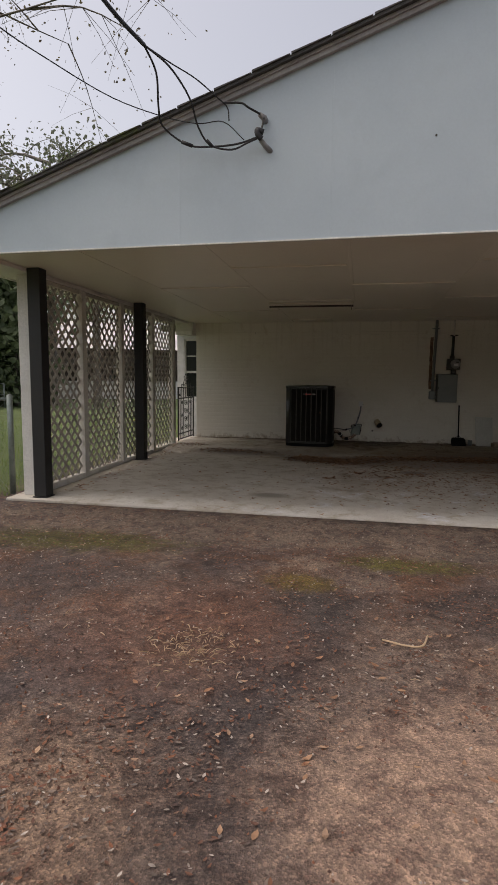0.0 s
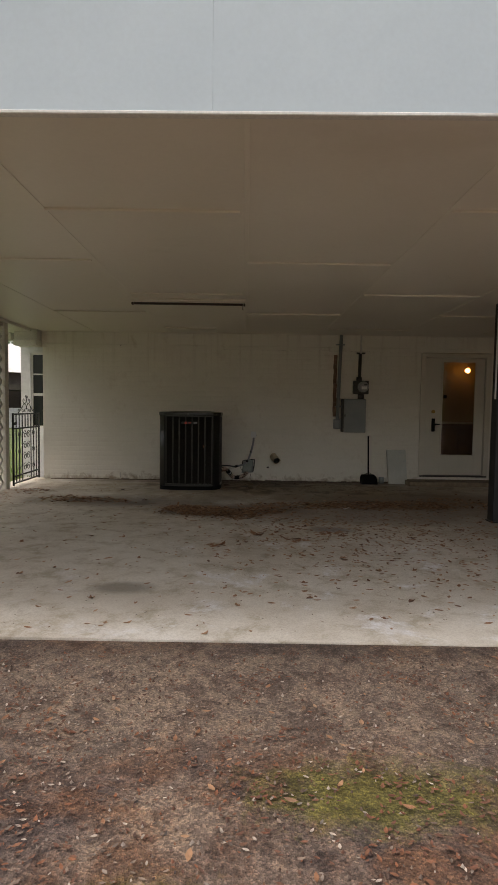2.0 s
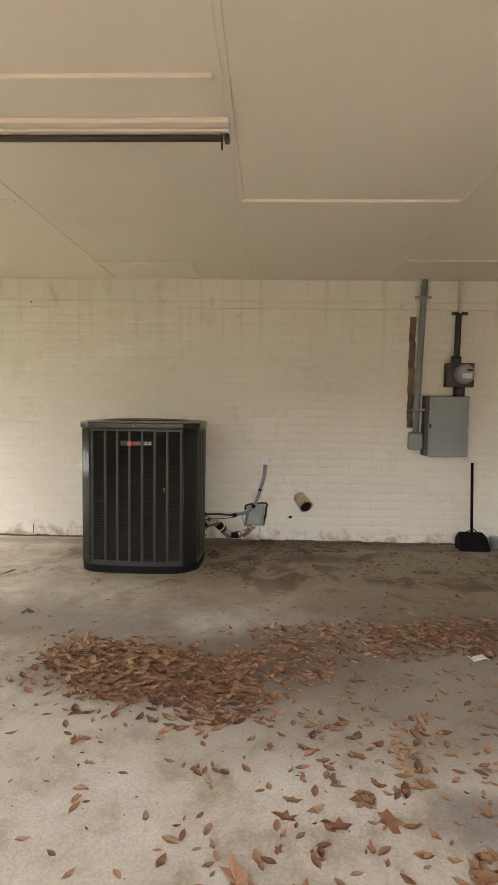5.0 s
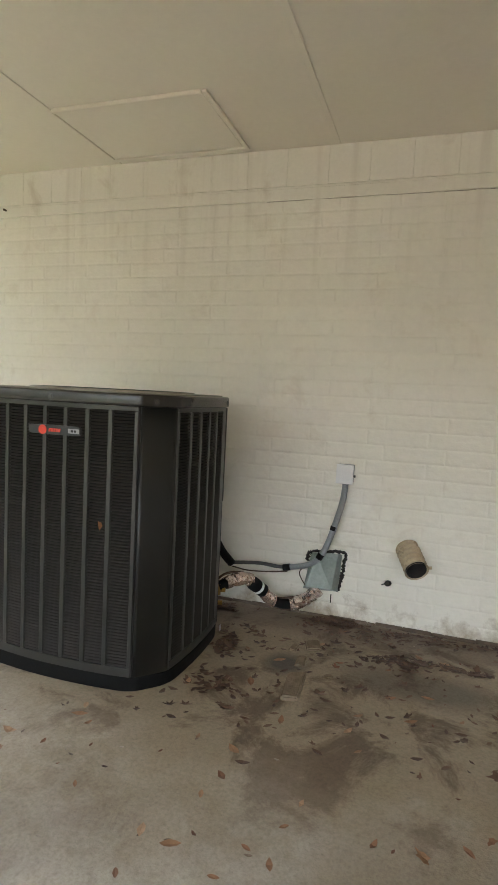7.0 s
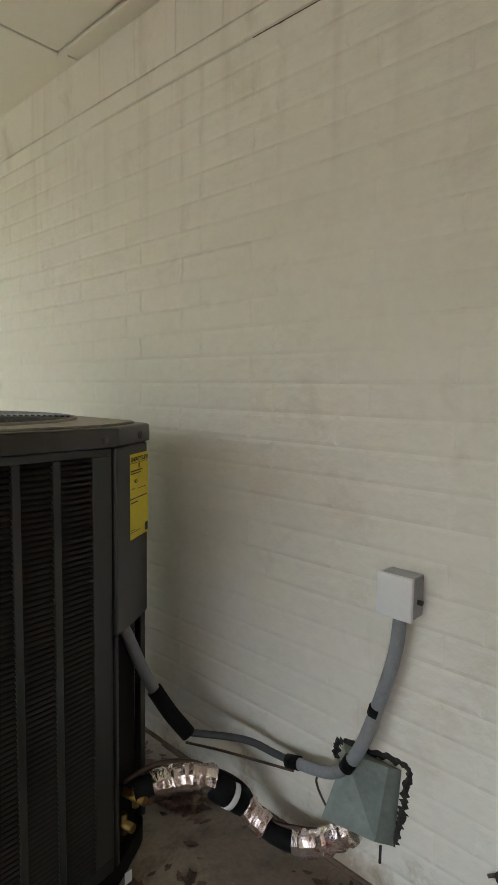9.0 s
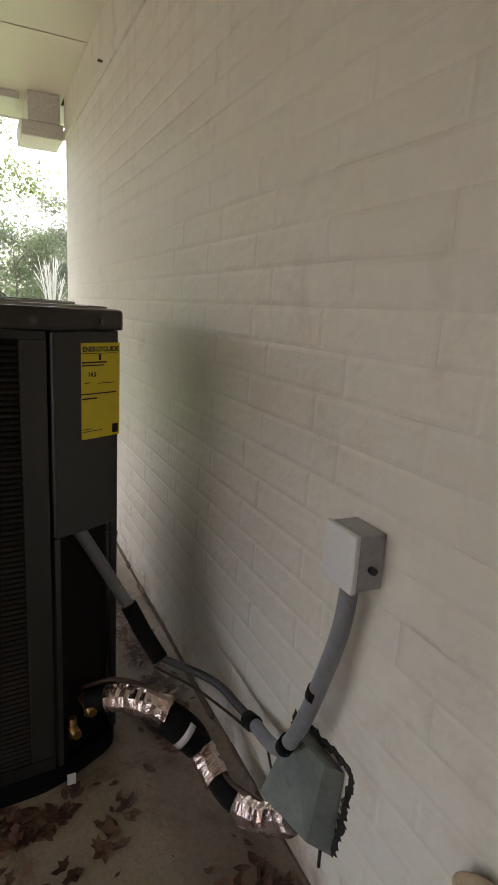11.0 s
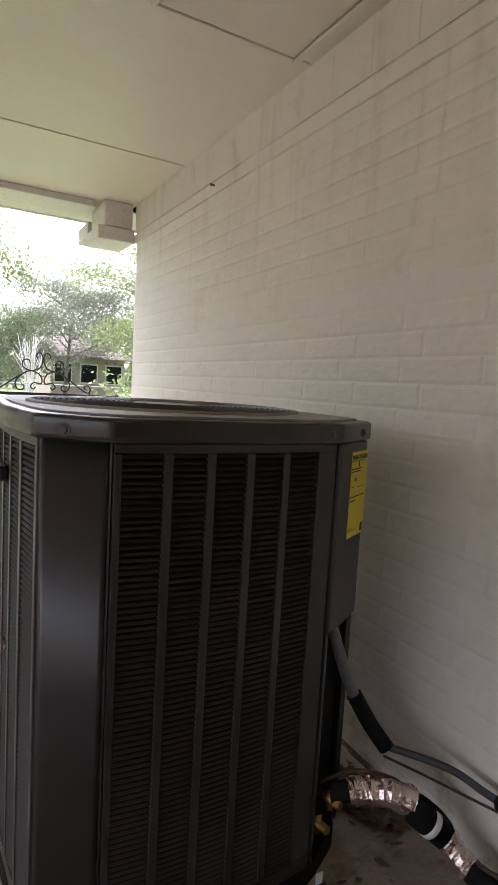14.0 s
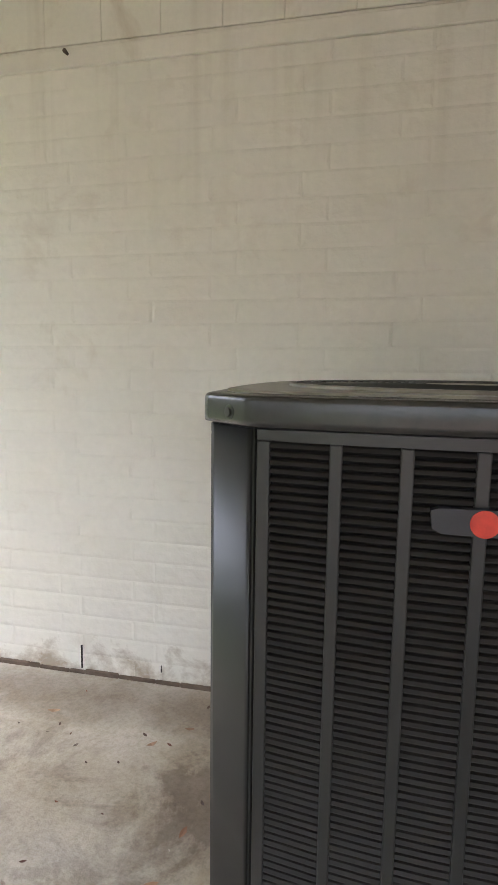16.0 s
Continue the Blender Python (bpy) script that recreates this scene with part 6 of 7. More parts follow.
def tree(x, y, h, spread, leaf_mat, seed, leaves=3500, size=0.16, bare=False, trunk_r=None, label="leafy green tree on the lawn", low=0.3):
    rnd = random.Random(seed)
    rng = np.random.default_rng(seed)
    t = thing("tree", label, "tree", at=(x, y, -0.045))
    bm = bmesh.new()
    r0 = trunk_r or h * 0.018
    zt = h * 0.55
    lean = Vector((rnd.uniform(-0.4, 0.4), rnd.uniform(-0.4, 0.4), 0))
    trunk = [Vector((x, y, -0.1)) + lean * (k / 5) ** 1.5 + Vector((0, 0, h * 0.85 * k / 5)) for k in range(6)]
    add_tube(bm, smooth_path(trunk, 3), [r0 * (1 - 0.85 * k / 15) for k in range(16)], 8)
    tips = []
    nl = 13 if not bare else 22
    for k in range(nl):
        f = low + (0.97 - low) * (k + rnd.random() * 0.6) / nl
        base = trunk[0].lerp(trunk[-1], f / 0.97 * 0.97)
        az = k * 2.4 + rnd.uniform(-0.5, 0.5)
        ln = spread * (1.05 - 0.6 * abs(f - 0.5)) * rnd.uniform(0.75, 1.1)
        up = 0.45 if not bare else 0.55
        e = base + Vector((math.cos(az) * ln, math.sin(az) * ln, ln * up * rnd.uniform(0.5, 1.2) * (1.2 - f)))
        mid = base.lerp(e, 0.5) + Vector((rnd.uniform(-0.2, 0.2), rnd.uniform(-0.2, 0.2), 0.12 * ln))
        limb = smooth_path([base, mid, e], 4)
        add_tube(bm, limb, [r0 * 0.38 * (1 - 0.85 * i / 8) for i in range(9)], 5, False)
        for j in range(6):
            p = limb[3 + j % 6]
            a2 = rnd.uniform(0, 6.28)
            l2 = ln * rnd.uniform(0.2, 0.42)
            q = p + Vector((math.cos(a2) * l2, math.sin(a2) * l2, l2 * (rnd.uniform(-0.2, 0.7) if not bare else rnd.uniform(-0.75, 0.35))))
            tw = smooth_path([p, p.lerp(q, 0.5) + Vector((0, 0, 0.12 * l2)), q], 3)
            add_tube(bm, tw, [r0 * 0.13 * (1 - 0.8 * i / 6) for i in range(7)], 4, False)
            tips += [tw[3], tw[5], tw[6]]
            if bare:
                for _ in range(8):
                    b0 = tw[rnd.randint(2, 6)]
                    b1 = b0 + Vector((rnd.uniform(-1, 1), rnd.uniform(-1, 1), rnd.uniform(-1.3, 0.3))) * l2 * 0.5
                    add_tube(bm, [b0, b0.lerp(b1, 0.5) + Vector((0, 0, 0.05)), b1], [r0 * 0.04, r0 * 0.028, r0 * 0.016], 3, False)
                    tips += [b0.lerp(b1, 0.5), b1]
    part("trunk", bm, M_BARK, t)
    tp = np.array([tuple(q) for q in tips])
    pick = tp[rng.integers(0, len(tp), leaves)]
    sg = spread * (0.10 if not bare else 0.03)
    cen = pick + rng.normal(size=(leaves, 3)) * np.array([sg, sg, sg * 0.7])
    v, f = leaf_quads(cen, size, rng, 0.5)
    flat_mesh("crown", v.tolist(), f.tolist(), leaf_mat, t)
    return t


def planting():
    tree(-9.6, 7.0, 12.0, 6.4, M_BUD, 11, 9500, 0.05, True, 0.13, "bare spreading tree with small new leaves", 0.35)
    tree(-19.0, 6.7, 11.5, 4.7, M_LEAF_L, 21, 70000, 0.12, label="broad tree in bright spring green leaf", low=0.1)
    tree(-22.0, 3.0, 12.5, 5.0, M_LEAF_L, 22, 70000, 0.12, label="tall tree in bright spring green leaf", low=0.1)
    tree(-29.0, 15.6, 6.6, 3.4, M_LEAF_G, 23, 16000, 0.12, label="thin grey green tree beyond the lawn", low=0.2)
    tree(-27.0, 19.2, 7.4, 4.0, M_LEAF_G, 24, 18000, 0.12, label="open grey green tree beyond the lawn", low=0.15)
    tree(-20.0, 17.8, 7.5, 3.6, M_LEAF_L, 25, 14000, 0.12, label="slender light green tree on the lawn", low=0.1)
    tree(-27.0, 12.2, 4.6, 2.8, M_LEAF_D, 26, 14000, 0.11, label="low dark green bushy tree", low=0.05)
    tree(-14.5, 24.0, 13.5, 5.0, M_LEAF_G, 27, 5500, 0.2, label="tall thin tree behind the house", low=0.5)
    tree(-24.0, 47.0, 13.0, 5.5, M_LEAF_D, 28, 6500, 0.26, label="tall dark green tree beyond the lawn", low=0.15)
    tree(-24.0, 25.0, 12.0, 5.0, M_LEAF_D, 29, 6500, 0.26, label="dark green tree beyond the lawn", low=0.15)
    tree(-10.0, 46.0, 12.0, 4.6, M_LEAF_D, 30, 5500, 0.26, label="dark green tree behind the neighbouring house", low=0.25)
    tree(-11.8, 23.1, 12.2, 3.2, M_LEAF_L, 33, 5200, 0.15, label="light green treetop showing over the roof", low=0.5)
    # many bare pale stems rising from one foot
    s = thing("shrub", "leafless pale many stemmed shrub on the lawn", "shrub", at=(-24.0, 13.26, -0.045))
    rnd = random.Random(6)
    for k in range(16):
        a, r = k * 2.4, rnd.uniform(0.2, 1.0)
        dx, dy, h = 0.8 * r * math.cos(a), 0.8 * r * math.sin(a), rnd.uniform(1.9, 2.9)
        bm = add_tube(bmesh.new(), smooth_path([(-24.0 + dx * 0.1, 13.26 + dy * 0.1, -0.06), (-24.0 + dx * 0.5, 13.26 + dy * 0.5, h * 0.5), (-24.0 + dx, 13.26 + dy, h)], 3), [0.03 - 0.0035 * i for i in range(7)], 5)
        for j in range(3):
            q = Vector((-24.0 + dx * 0.7, 13.26 + dy * 0.7, h * (0.55 + 0.12 * j)))
            add_tube(bm, [q, q + Vector((rnd.uniform(-0.4, 0.4), rnd.uniform(-0.4, 0.4), 0.6))], [0.012, 0.005], 4, False)
        part("stem", bm, M_TRIM, s)
    # a bush in yellow leaf by the fence
    b = thing("bush", "low yellow green bush beside the fence", "bush", at=(-13.2, 14.7, -0.045))
    rng = np.random.default_rng(5)
    c = rng.normal(size=(1500, 3)) * np.array([0.55, 0.6, 0.3]) + np.array([-13.2, 14.7, 0.75])
    c[:, 2] = np.abs(c[:, 2])
    v, f = leaf_quads(c, 0.13, rng)
    flat_mesh("crown", v.tolist(), f.tolist(), M_LEAF_L, b)
    bm = bmesh.new()
    for k in range(7):
        add_tube(bm, [(-13.2, 14.7, -0.05), (-13.2 + 0.5 * math.cos(k), 14.7 + 0.5 * math.sin(k), 0.8)], [0.02, 0.008], 5, False)
    part("trunk", bm, M_BARK, b)
    # the far woods: one sheet of leaves over many stems; the unseen rest of the ring is added for reflections
    rng = np.random.default_rng(77)
    vs, fs, base, near_v = [], [], 0, []
    bm = bmesh.new()
    for k in range(150):
        a = 2 * math.pi * k / 150 + rng.uniform(-0.02, 0.02)
        r = rng.uniform(50, 66)
        x, y, h = r * math.cos(a), 8 + r * math.sin(a), rng.uniform(6.0, 10.5)
        m = 1500
        u = rng.uniform(0, 1, m)
        w = 3.4 * np.sqrt(np.clip(1 - (u * 2 - 0.9) ** 2 / 1.5, 0.05, 1))
        c = np.stack([x + rng.normal(size=m) * w * 0.55, y + rng.normal(size=m) * w * 0.55, 0.2 + h * u], 1)
        v, f = leaf_quads(c, 0.36, rng)
        vs.append(v)
        fs.append(f + base)
        base += len(v)
        add_tube(bm, [(x, y, -0.2), (x, y, h * 0.9)], [0.2, 0.05], 5, False)
    for k in range(9):
        x, y, h = -15.4 - 0.65 * k + rng.uniform(-0.3, 0.3), 22.5 + 0.3 * k + rng.uniform(-0.6, 0.6), rng.uniform(5.5, 7.5)
        u = rng.uniform(0, 1, 1500)
        w = 1.9 * np.sqrt(np.clip(1 - (u * 2 - 0.9) ** 2 / 1.5, 0.05, 1))
        c = np.stack([x + rng.normal(size=1500) * w * 0.55, y + rng.normal(size=1500) * w * 0.55, 0.1 + h * u], 1)
        v, f = leaf_quads(c, 0.38, rng)
        near_v.append(v)
        add_tube(bm, [(x, y, -0.2), (x, y, h * 0.9)], [0.16, 0.04], 5, False)
    woods = thing("far_woods", "line of mixed spring woods, its unseen part added for reflections", "woods", at=(0, 60, 0), kind="stuff")
    part("trunks", bm, M_BARK, woods)
    v = np.concatenate(near_v)
    flat_mesh("leaves", v.tolist(), np.arange(len(v)).reshape(-1, 4).tolist(), M_LEAF_D, woods)
    for i, mt in ((0, M_LEAF_D), (1, M_LEAF_G), (2, M_LEAF_L)):
        sel = [k for k in range(len(vs)) if (k * 7) % 5 in ((0, 1), (2, 3), (4,))[i]]
        v = np.concatenate([vs[k] for k in sel])
        f = np.arange(len(v)).reshape(-1, 4)
        flat_mesh("leaves", v.tolist(), f.tolist(), mt, woods)


def far_houses():
    def house(name, label, cx, cy, wx, wy, h, roof_h, wall_mat, turn, porch=False, roof_mat=M_ROOF):
        t = new(name)
        t.matrix_basis = pose(cx, cy, -0.045, 0, 0, turn)
        tagged(t, label, "house")

        def put(nm, bm, mt):
            ob = mesh_ob(nm, bm, mt)
            ob.parent = t
            return ob

        put("wall", add_box(bmesh.new(), -wx, wx, -wy, wy, 0, h), wall_mat)
        bm = bmesh.new()
        e = 0.5
        v = [bm.verts.new(q) for q in ((-wx - e, -wy - e, h), (wx + e, -wy - e, h), (wx + e, wy + e, h), (-wx - e, wy + e, h), (-wx + wy * 0.2, 0, h + roof_h), (wx - wy * 0.2, 0, h + roof_h))]
        for q in ((0, 1, 5, 4), (1, 2, 5), (2, 3, 4, 5), (3, 0, 4), (0, 3, 2, 1)):
            bm.faces.new([v[k] for k in q])
        put("roof", bm, roof_mat)
        for k in range(3):
            x = -wx * 0.7 + k * wx * 0.7
            wdw = put("window", add_box(bmesh.new(), x - 0.5, x + 0.5, -wy - 0.03, -wy, 0.9, 2.0), M_TRIM)
            ob = mesh_ob("pane", add_box(bmesh.new(), x - 0.42, x + 0.42, -wy - 0.05, -wy - 0.031, 0.98, 1.92), M_DARKGLASS)
            ob.parent = wdw
        if porch:
            put("porch_wall", add_box(bmesh.new(), -wx, wx, -wy - 2.2, -wy - 2.05, 0, 1.08), M_PALEWALL)
            put("porch_roof", add_box(bmesh.new(), -wx - 0.4, wx + 0.4, -wy - 2.6, -wy - 0.5, 2.05, 2.35), M_ROOF)
            for k in range(5):
                x = -wx + 0.1 + k * (2 * wx - 0.2) / 4
                put("porch_post", add_box(bmesh.new(), x - 0.07, x + 0.07, -wy - 2.19, -wy - 2.06, 1.0805, 2.05), M_TRIM)

    house("neighbouring_house", "long low house with a pale metal roof and porch wall", -17.0, 36.0, 6.5, 2.6, 3.1, 1.9, M_ROOF, 28, True, M_PALEWALL)
    house("tan_house", "small tan sided house with a grey brown roof among trees", -33.0, 17.0, 2.0, 2.2, 2.3, 1.2, M_TANWALL, 95)
    v = thing("parked_trailer", "low white parked trailer beyond the lawn", "trailer", at=(-34.0, 9.6, -0.045))
    box_part("box", (-35.2, -33.4, 8.8, 10.8, 0.14, 0.66), M_PALEWALL, v, bev=0.05)
    box_part("roof_hatch", (-35.0, -33.6, 9.1, 10.4, 0.6605, 0.84), M_ROOF, v, bev=0.03)
    for yy in (9.2, 10.4):
        w = part("wheel", add_tube(bmesh.new(), [(-34.02, yy, 0.15), (-33.78, yy, 0.15)], 0.20, 18), M_RUBBER, v)
        part("rim", add_tube(bmesh.new(), [(-33.7795, yy, 0.15), (-33.76, yy, 0.15)], 0.09, 14), M_DARKMETAL, w)


# ---- leaves, litter, grass ----
def dry_leaves(name, places, size, rng, material, label, category, lobed=0.0):
    """Curled fallen leaves: pointed ovals, and some large lobed ones, lying at odd tilts."""
    verts, faces = [], []
    for x, y, z in places:
        s = size * rng.uniform(0.55, 1.35)
        a = rng.uniform(0, 6.283)
        curl = rng.uniform(0.05, 0.38)
        tl, tw = rng.normal() * 0.16, rng.normal() * 0.16
        if rng.random() < lobed:
            s *= 1.5
            m = 11
            rad = [(1.0 if k % 2 == 0 else 0.6) * rng.uniform(0.6, 1.15) * 0.55 for k in range(m)]
            outline = [(math.cos(2 * math.pi * k / m) * rad[k] * 1.15 + 0.1, math.sin(2 * math.pi * k / m) * rad[k] * 0.7) for k in range(m)]
        else:
            outline = [(-0.62, 0.0), (-0.3, -0.20), (0.05, -0.27), (0.36, -0.17), (0.62, 0.0), (0.36, 0.17), (0.05, 0.27), (-0.3, 0.20)]
        b = len(verts)
        verts.append((x, y, z + 0.002))
        for u, v in outline:
            px, py = u * s, v * s * rng.uniform(0.85, 1.1)
            pz = curl * s * (v * v * 4 * 0.5 + max(0, u) ** 2 * 0.8) + abs(tl * px) + abs(tw * py) * 0.6
            verts.append((x + px * math.cos(a) - py * math.sin(a), y + px * math.sin(a) + py * math.cos(a), z + 0.002 + pz))
        m = len(outline)
        faces += [(b, b + 1 + k, b + 1 + (k + 1) % m) for k in range(m)]
    ob = flat_mesh(name, verts, faces, material)
    tagged(ob, label, category, kind="stuff")


def scatter():
    rng = np.random.default_rng(8)
    pts = []

    def heap(cx, cy, rx, ry, n, hgt):
        for _ in range(int(n * 1.5)):
            r, a = math.sqrt(rng.random()), rng.uniform(0, 6.283)
            if rng.random() < 0.25:
                r *= rng.uniform(1.0, 1.8)
            x, y = cx + rx * r * math.cos(a), cy + ry * r * math.sin(a)
            pts.append((x, y, floor_height(y) + max(0, 1 - r) * hgt * rng.random()))

    heap(-1.08, 8.74, 0.28, 0.20, 470, 0.05)
    heap(-0.78, 8.58, 0.42, 0.26, 620, 0.06)
    heap(-0.45, 8.38, 0.22, 0.20, 200, 0.035)
    heap(-0.15, 8.72, 0.28, 0.24, 150, 0.02)
    heap(0.35, 9.05, 0.7, 0.2, 300, 0.015)
    heap(1.1, 9.12, 0.6, 0.26, 450, 0.03)
    heap(1.75, 9.15, 0.5, 0.26, 360, 0.03)
    heap(2.3, 9.3, 0.5, 0.3, 190, 0.03)
    heap(-2.35, 9.25, 0.5, 0.14, 170, 0.02)
    heap(-2.75, 9.35, 0.3, 0.14, 60, 0.02)
    heap(0.2, 8.1, 0.3, 0.3, 40, 0.01)
    heap(-3.5, 8.6, 0.15, 1.0, 60, 0.01)
    heap(-3.45, 6.2, 0.12, 1.0, 30, 0.01)
    heap(-3.3, 9.75, 0.25, 0.2, 50, 0.02)
    dry_leaves("fallen_leaves", pts, 0.05, rng, M_PILELEAF, "drifts of dry brown leaves heaped on the slab", "leaves", 0.03)
    pts = []
    heap(-0.24, 11.01, 0.10, 0.035, 110, 0.02)
    heap(0.03, 10.68, 0.10, 0.05, 36, 0.01)
    heap(0.22, 10.73, 0.22, 0.03, 60, 0.008)
    heap(-0.62, 10.22, 0.08, 0.08, 22, 0.01)
    heap(-0.67, 10.56, 0.04, 0.10, 45, 0.012)
    heap(-0.88, 10.94, 0.07, 0.05, 130, 0.025)
    heap(-0.52, 10.42, 0.20, 0.30, 22, 0.006)
    heap(-0.62, 10.70, 0.13, 0.12, 16, 0.008)
    heap(-0.95, 10.95, 0.12, 0.06, 80, 0.02)
    heap(-1.3, 10.96, 0.25, 0.05, 80, 0.02)
    heap(0.35, 10.45, 0.9, 0.45, 110, 0.004)
    heap(1.2, 10.3, 0.8, 0.5, 80, 0.004)
    heap(-0.15, 10.93, 0.26, 0.09, 60, 0.008)
    heap(0.5, 10.99, 0.9, 0.04, 130, 0.008)
    heap(-0.6, 10.10, 0.3, 0.2, 16, 0.004)
    dry_leaves("rotting_leaves", pts, 0.030, rng, M_WETLEAF, "dark rotting leaves on the dirty slab by the wall", "leaves", 0.3)
    pts = []
    for _ in range(2000):
        x = rng.uniform(-3.7, 4.6)
        y = 4.95 + 6.0 * rng.random() ** 0.8
        if rng.random() < 0.6:
            x = rng.normal(1.0, 1.1)
            y = rng.normal(7.7, 0.9)
        if -3.75 < x < 4.8 and 5.1 < y < 11.0 and not (-1.72 < x < -0.70 and 9.9 < y < 10.9):
            pts.append((x, y, floor_height(y)))
    for _ in range(360):
        x, y = rng.normal(0.85, 0.75), rng.normal(7.1, 0.75)
        if -2.5 < x < 2.3 and 5.4 < y < 8.9:
            pts.append((x, y, floor_height(y)))
    dry_leaves("scattered_leaves", pts, 0.038, rng, M_DRYLEAF, "single dry brown leaves scattered on the slab", "leaves", 0.1)
    # torn clumps of large lobed leaves
    own = np.random.default_rng(44)
    pts = []
    for cx, cy, n, sp in ((-0.645, 6.99, 7, 0.045), (0.13, 7.17, 8, 0.05), (-0.39, 7.16, 3, 0.02), (-0.21, 7.38, 5, 0.03), (0.48, 7.45, 6, 0.06), (-0.04, 7.75, 7, 0.07), (0.3, 7.6, 5, 0.07)):
        for _ in range(n):
            x, y = cx + own.normal() * sp * 1.3, cy + own.normal() * sp
            pts.append((x, y, floor_height(y) + own.random() * 0.008))
    dry_leaves("lobed_leaves", pts, 0.062, own, M_DRYLEAF, "torn clumps of large lobed dry leaves on the slab", "leaves", 0.8)
    # fine crumbs and twigs on the slab
    pts = []
    for _ in range(1500):
        x, y = rng.uniform(-3.6, 3.5), rng.uniform(5.15, 11.0)
        if not (-1.72 < x < -0.70 and 9.9 < y < 10.9):
            pts.append((x, y, floor_height(y)))
    dry_leaves("leaf_crumbs", pts, 0.014, rng, M_LITTER, "small crumbs and specks of leaf on the slab", "debris")
    # the drive
    pts = []
    for _ in range(38000):
        x, y = rng.uniform(-4.2, 3.2), rng.uniform(0.2, 4.9)
        dens = 0.5 + 0.5 * noise.noise(Vector((x * 1.3, y * 1.3, 7)))
        if (x - 0.15) ** 2 / 0.36 + (y - 1.35) ** 2 / 0.38 < 1.0:
            dens *= 0.12
        if rng.random() < dens:
            pts.append((x, y, -0.064 + lift(y) + 0.022 * noise.noise(Vector((x * 0.9, y * 0.9, 0.3)))))
    dry_leaves("drive_litter", pts, 0.016, rng, M_LITTER, "fine leaf litter and chips on the drive", "debris")
    pts = [(x, y, -0.058 + lift(y)) for x, y in zip(rng.uniform(-4, 3, 720), rng.uniform(0.3, 4.95, 720))]
    dry_leaves("drive_leaves", pts, 0.030, rng, M_DRYLEAF, "curled dry leaves scattered on the drive", "leaves", 0.02)
    pts = []
    for _ in range(17000):
        x, y = rng.uniform(-4.2, 3.2), rng.uniform(0.2, 4.9)
        if noise.noise(Vector((x * 2.1, y * 2.1, 3))) + 0.4 * noise.noise(Vector((x * 7, y * 7, 5))) > 0.08 and (x - 0.15) ** 2 / 0.4 + (y - 1.35) ** 2 / 0.42 > 1.0:
            pts.append((x, y, -0.062 + lift(y) + 0.022 * noise.noise(Vector((x * 0.9, y * 0.9, 0.3)))))
    dry_leaves("rusty_litter", pts, 0.020, rng, M_RUSTY, "rusty brown bark flakes and rotted straw in drifts", "debris")
    # pebbles
    vs, fs = [], []
    for _ in range(6500):
        x, y = rng.uniform(-4.2, 3.2), rng.uniform(0.2, 4.9)
        r = rng.uniform(0.003, 0.008)
        b, g = len(vs), lift(y)
        vs += [(x + r, y, g - 0.067), (x, y + r, g - 0.067), (x - r, y, g - 0.067), (x, y - r, g - 0.067), (x, y, g - 0.063 + r)]
        fs += [(b, b + 1, b + 4), (b + 1, b + 2, b + 4), (b + 2, b + 3, b + 4), (b + 3, b, b + 4)]
    tagged(flat_mesh("pebbles", vs, fs, M_LITTER), "small pale pebbles in the drive", "gravel", kind="stuff")
    # straw
    bm = bmesh.new()
    for cx, cy, n, sp in ((-1.05, 2.36, 150, 0.12), (-1.75, 2.6, 9, 0.15), (0.35, 2.5, 5, 0.3), (-2.6, 2.4, 6, 0.4)):
        for _ in range(n):
            x, y, a, ln = cx + rng.normal() * sp, cy + rng.normal() * sp, rng.uniform(0, 6.28), rng.uniform(0.012, 0.055)
            d = Vector((math.cos(a), math.sin(a), 0)) * ln / 2
            p = Vector((x, y, -0.052 + rng.random() * 0.015))
            add_tube(bm, [p - d, p + Vector((0, 0, rng.random() * 0.012)), p + d], rng.uniform(0.0009, 0.0026), 4)
    tagged(mesh_ob("dry_straw", bm, M_STRAW), "bleached straw and stems lying on the drive", "straw", kind="stuff")
    for i, (pts, lab) in enumerate((([(-0.12, 2.62, -0.045), (0.0, 2.56, -0.037), (0.07, 2.57, -0.035), (0.11, 2.70, -0.04)], "crooked pale stick on the drive"), ([(0.95, 3.25, -0.045), (1.15, 3.12, -0.04), (1.3, 3.08, -0.045)], "thin dark twig on the drive"), ([(-2.15, 9.90, 0.035), (-2.10, 10.0, 0.045), (-2.10, 10.05, 0.035)], "short dark twig on the slab"))):
        tagged(mesh_ob("stick", add_tube(bmesh.new(), smooth_path(pts, 4), 0.005, 6), M_STRAW if i == 0 else M_BARK), lab, "stick")
    # grass near the carport side
    n = 16000
    c = np.stack([-4.15 - 7 * rng.random(n) ** 1.4, rng.uniform(2.5, 17.5, n), np.full(n, -0.07)], 1)
    h = rng.uniform(0.03, 0.10, n)
    lean = rng.normal(size=(n, 2)) * 0.03
    v = np.stack([c + [0.004, 0, 0], c - [0.004, 0, 0], c + np.stack([lean[:, 0], lean[:, 1], h], 1)], 1).reshape(-1, 3)
    tagged(flat_mesh("lawn_grass", v.tolist(), np.arange(3 * n).reshape(n, 3).tolist(), M_GRASS), "uneven spring lawn grass", "grass", kind="stuff")


air_conditioner()
caught_leaf()
line_set()
conduit_run()
sheet_metal_cover()
drain_pipe()
wall_electrics()
loose_by_wall()
strip_light()
service_cables()
chain_link_fence()
planting()
far_houses()
scatter()


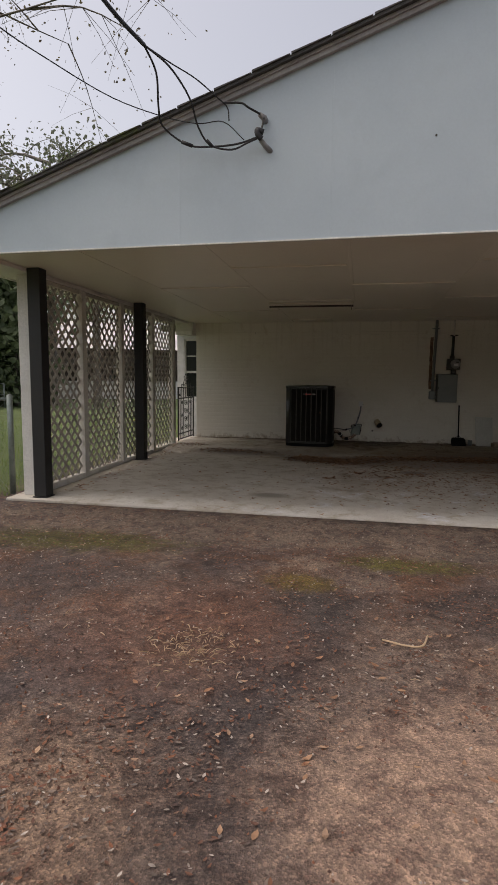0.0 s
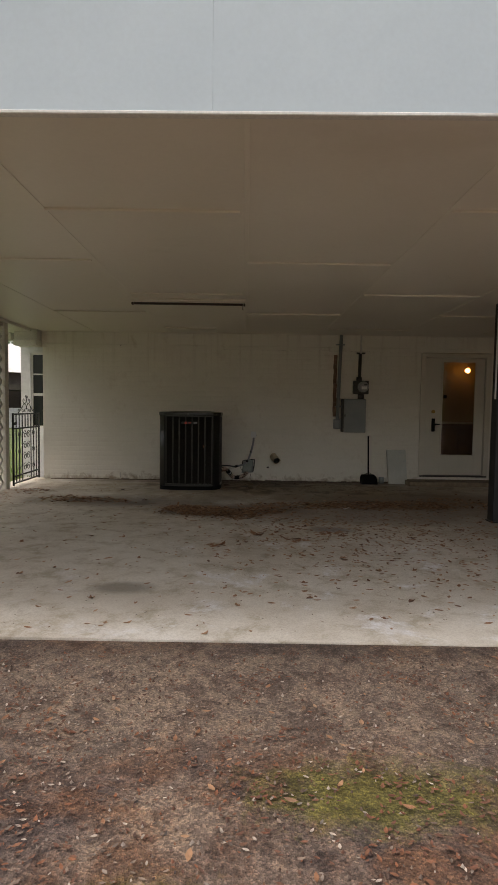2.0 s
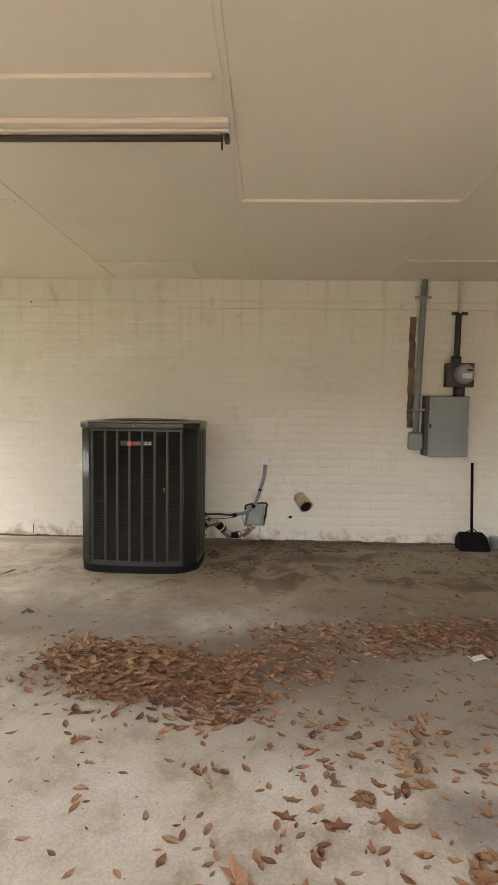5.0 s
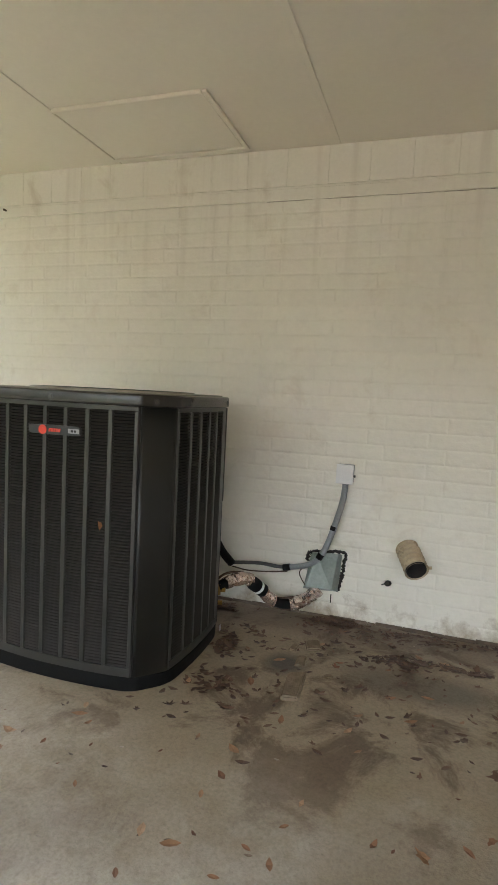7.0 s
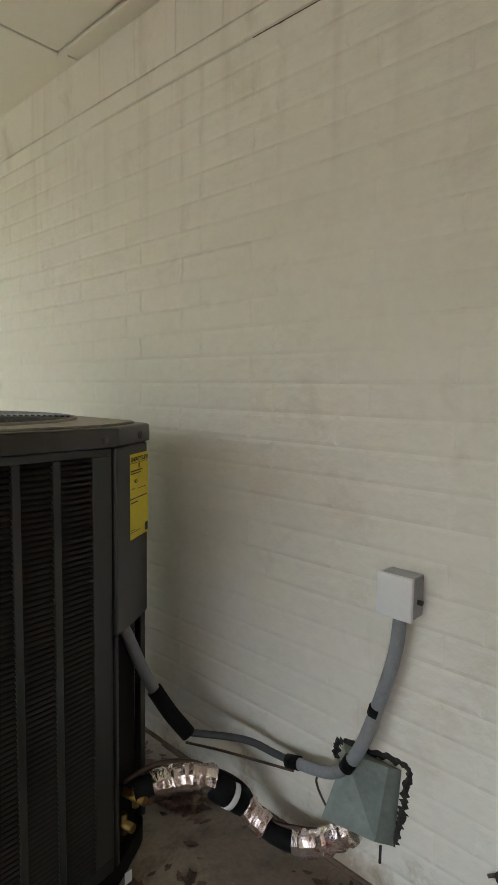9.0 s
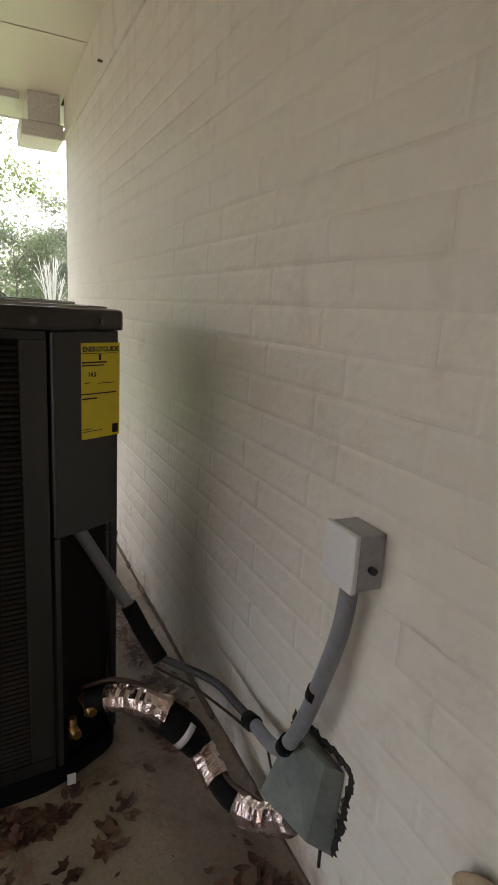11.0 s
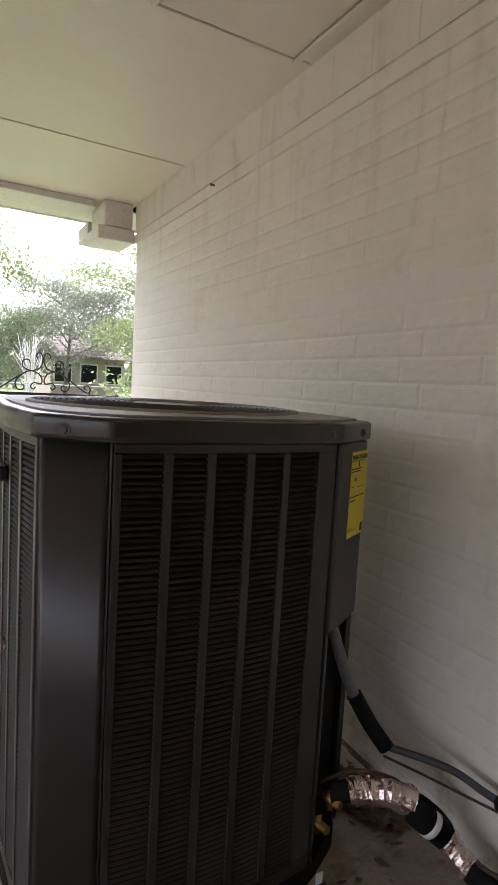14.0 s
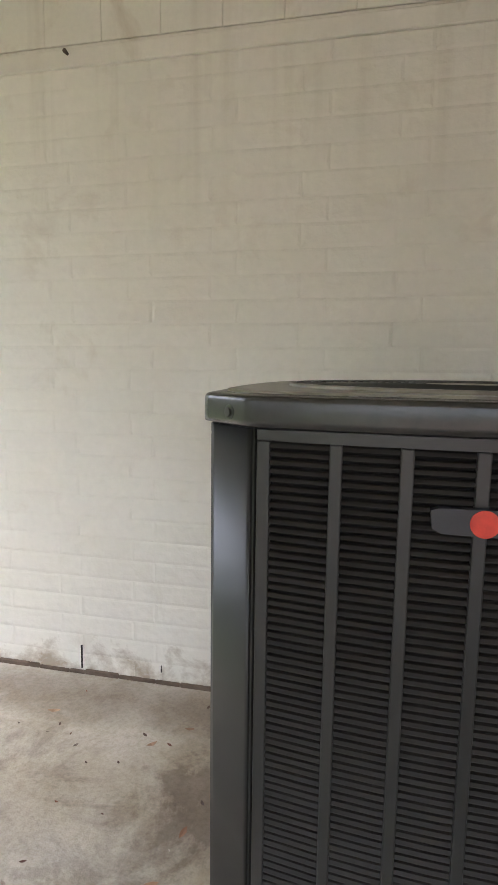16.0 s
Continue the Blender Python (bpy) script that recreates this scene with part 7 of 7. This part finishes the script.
# ---- the bricks of the rear wall ----
def brick_mesh(seed, ln):
    rnd = random.Random(seed)
    hgt, j, ch = 0.0755, 0.0004, 0.010
    o = [(j / 2, j / 2), (ln - j / 2, j / 2), (ln - j / 2, hgt - j / 2), (j / 2, hgt - j / 2)]
    i = [(j / 2 + ch, j / 2 + ch), (ln - j / 2 - ch, j / 2 + ch), (ln - j / 2 - ch, hgt - j / 2 - ch), (j / 2 + ch, hgt - j / 2 - ch)]
    mid = [(ln * 0.33, hgt * 0.5), (ln * 0.66, hgt * 0.5)]
    v = [(x + rnd.uniform(-0.001, 0.001), 0.0018, z + rnd.uniform(-0.0002, 0.0002)) for x, z in o] + [(x + rnd.uniform(-0.0015, 0.0015), 0.0003 + rnd.uniform(-0.0004, 0.0004), z + rnd.uniform(-0.0015, 0.0015)) for x, z in i] + [(x, rnd.uniform(-0.0009, -0.0001), z) for x, z in mid]
    f = [(0, 1, 5, 4), (1, 2, 6, 5), (2, 3, 7, 6), (3, 0, 4, 7), (4, 5, 9, 8), (5, 6, 9), (6, 7, 8, 9), (7, 4, 8)]
    return v, f


BL, BH, BZ = 0.288, 0.0755, 0.041
shared = []
for k in range(8):
    vv, ff = brick_mesh(40 + k, BL)
    me = bpy.data.meshes.new("brick")
    me.from_pydata(vv, [], ff)
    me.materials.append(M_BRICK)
    shared.append(me)
rb = random.Random(31)
far_v, far_f = [], []
for row in range(28):
    z = BZ + BH * row
    if z + BH > 2.165:
        break
    x = (-2.472 if row % 2 == 0 else -2.388) - 5 * BL
    while x < 5.2:
        for a, b in ((-3.62, 2.40), (3.52, 5.2)):
            x0, x1 = max(x, a), min(x + BL, b)
            if x1 - x0 < 0.02:
                continue
            if -2.95 < x and x1 < 0.36 and x1 - x0 > BL - 0.001:
                ob = new("brick", shared[rb.randrange(8)])
                ob.parent = REAR
                ob.matrix_parent_inverse = Matrix.Translation(-REAR.location)
                ob.location = (x0, WALL_Y + rb.uniform(-0.0008, 0.0001), z)
            else:
                vv, ff = brick_mesh(rb.randrange(9999), x1 - x0)
                n0 = len(far_v)
                far_v += [(p[0] + x0, p[1] + WALL_Y - 0.0006, p[2] + z) for p in vv]
                far_f += [tuple(n0 + k for k in f) for f in ff]
        x += BL
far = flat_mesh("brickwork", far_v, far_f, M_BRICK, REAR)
tagged(far, kind="stuff")
# bare red brick where an old board was taken off beside the conduit
bare = bpy.data.meshes.new("bare_brick")
vv, ff = brick_mesh(3, 0.056)
bare.from_pydata(vv, [], ff)
bare.materials.append(M_RAWBRICK)
for row in range(14, 28):
    z = BZ + BH * row
    if z + BH > 2.14:
        continue
    ob = new("bare_brick", bare)
    ob.parent = REAR
    ob.matrix_parent_inverse = Matrix.Translation(-REAR.location)
    ob.location = (1.000 + 0.003 * (row % 3), WALL_Y - 0.0025, z)
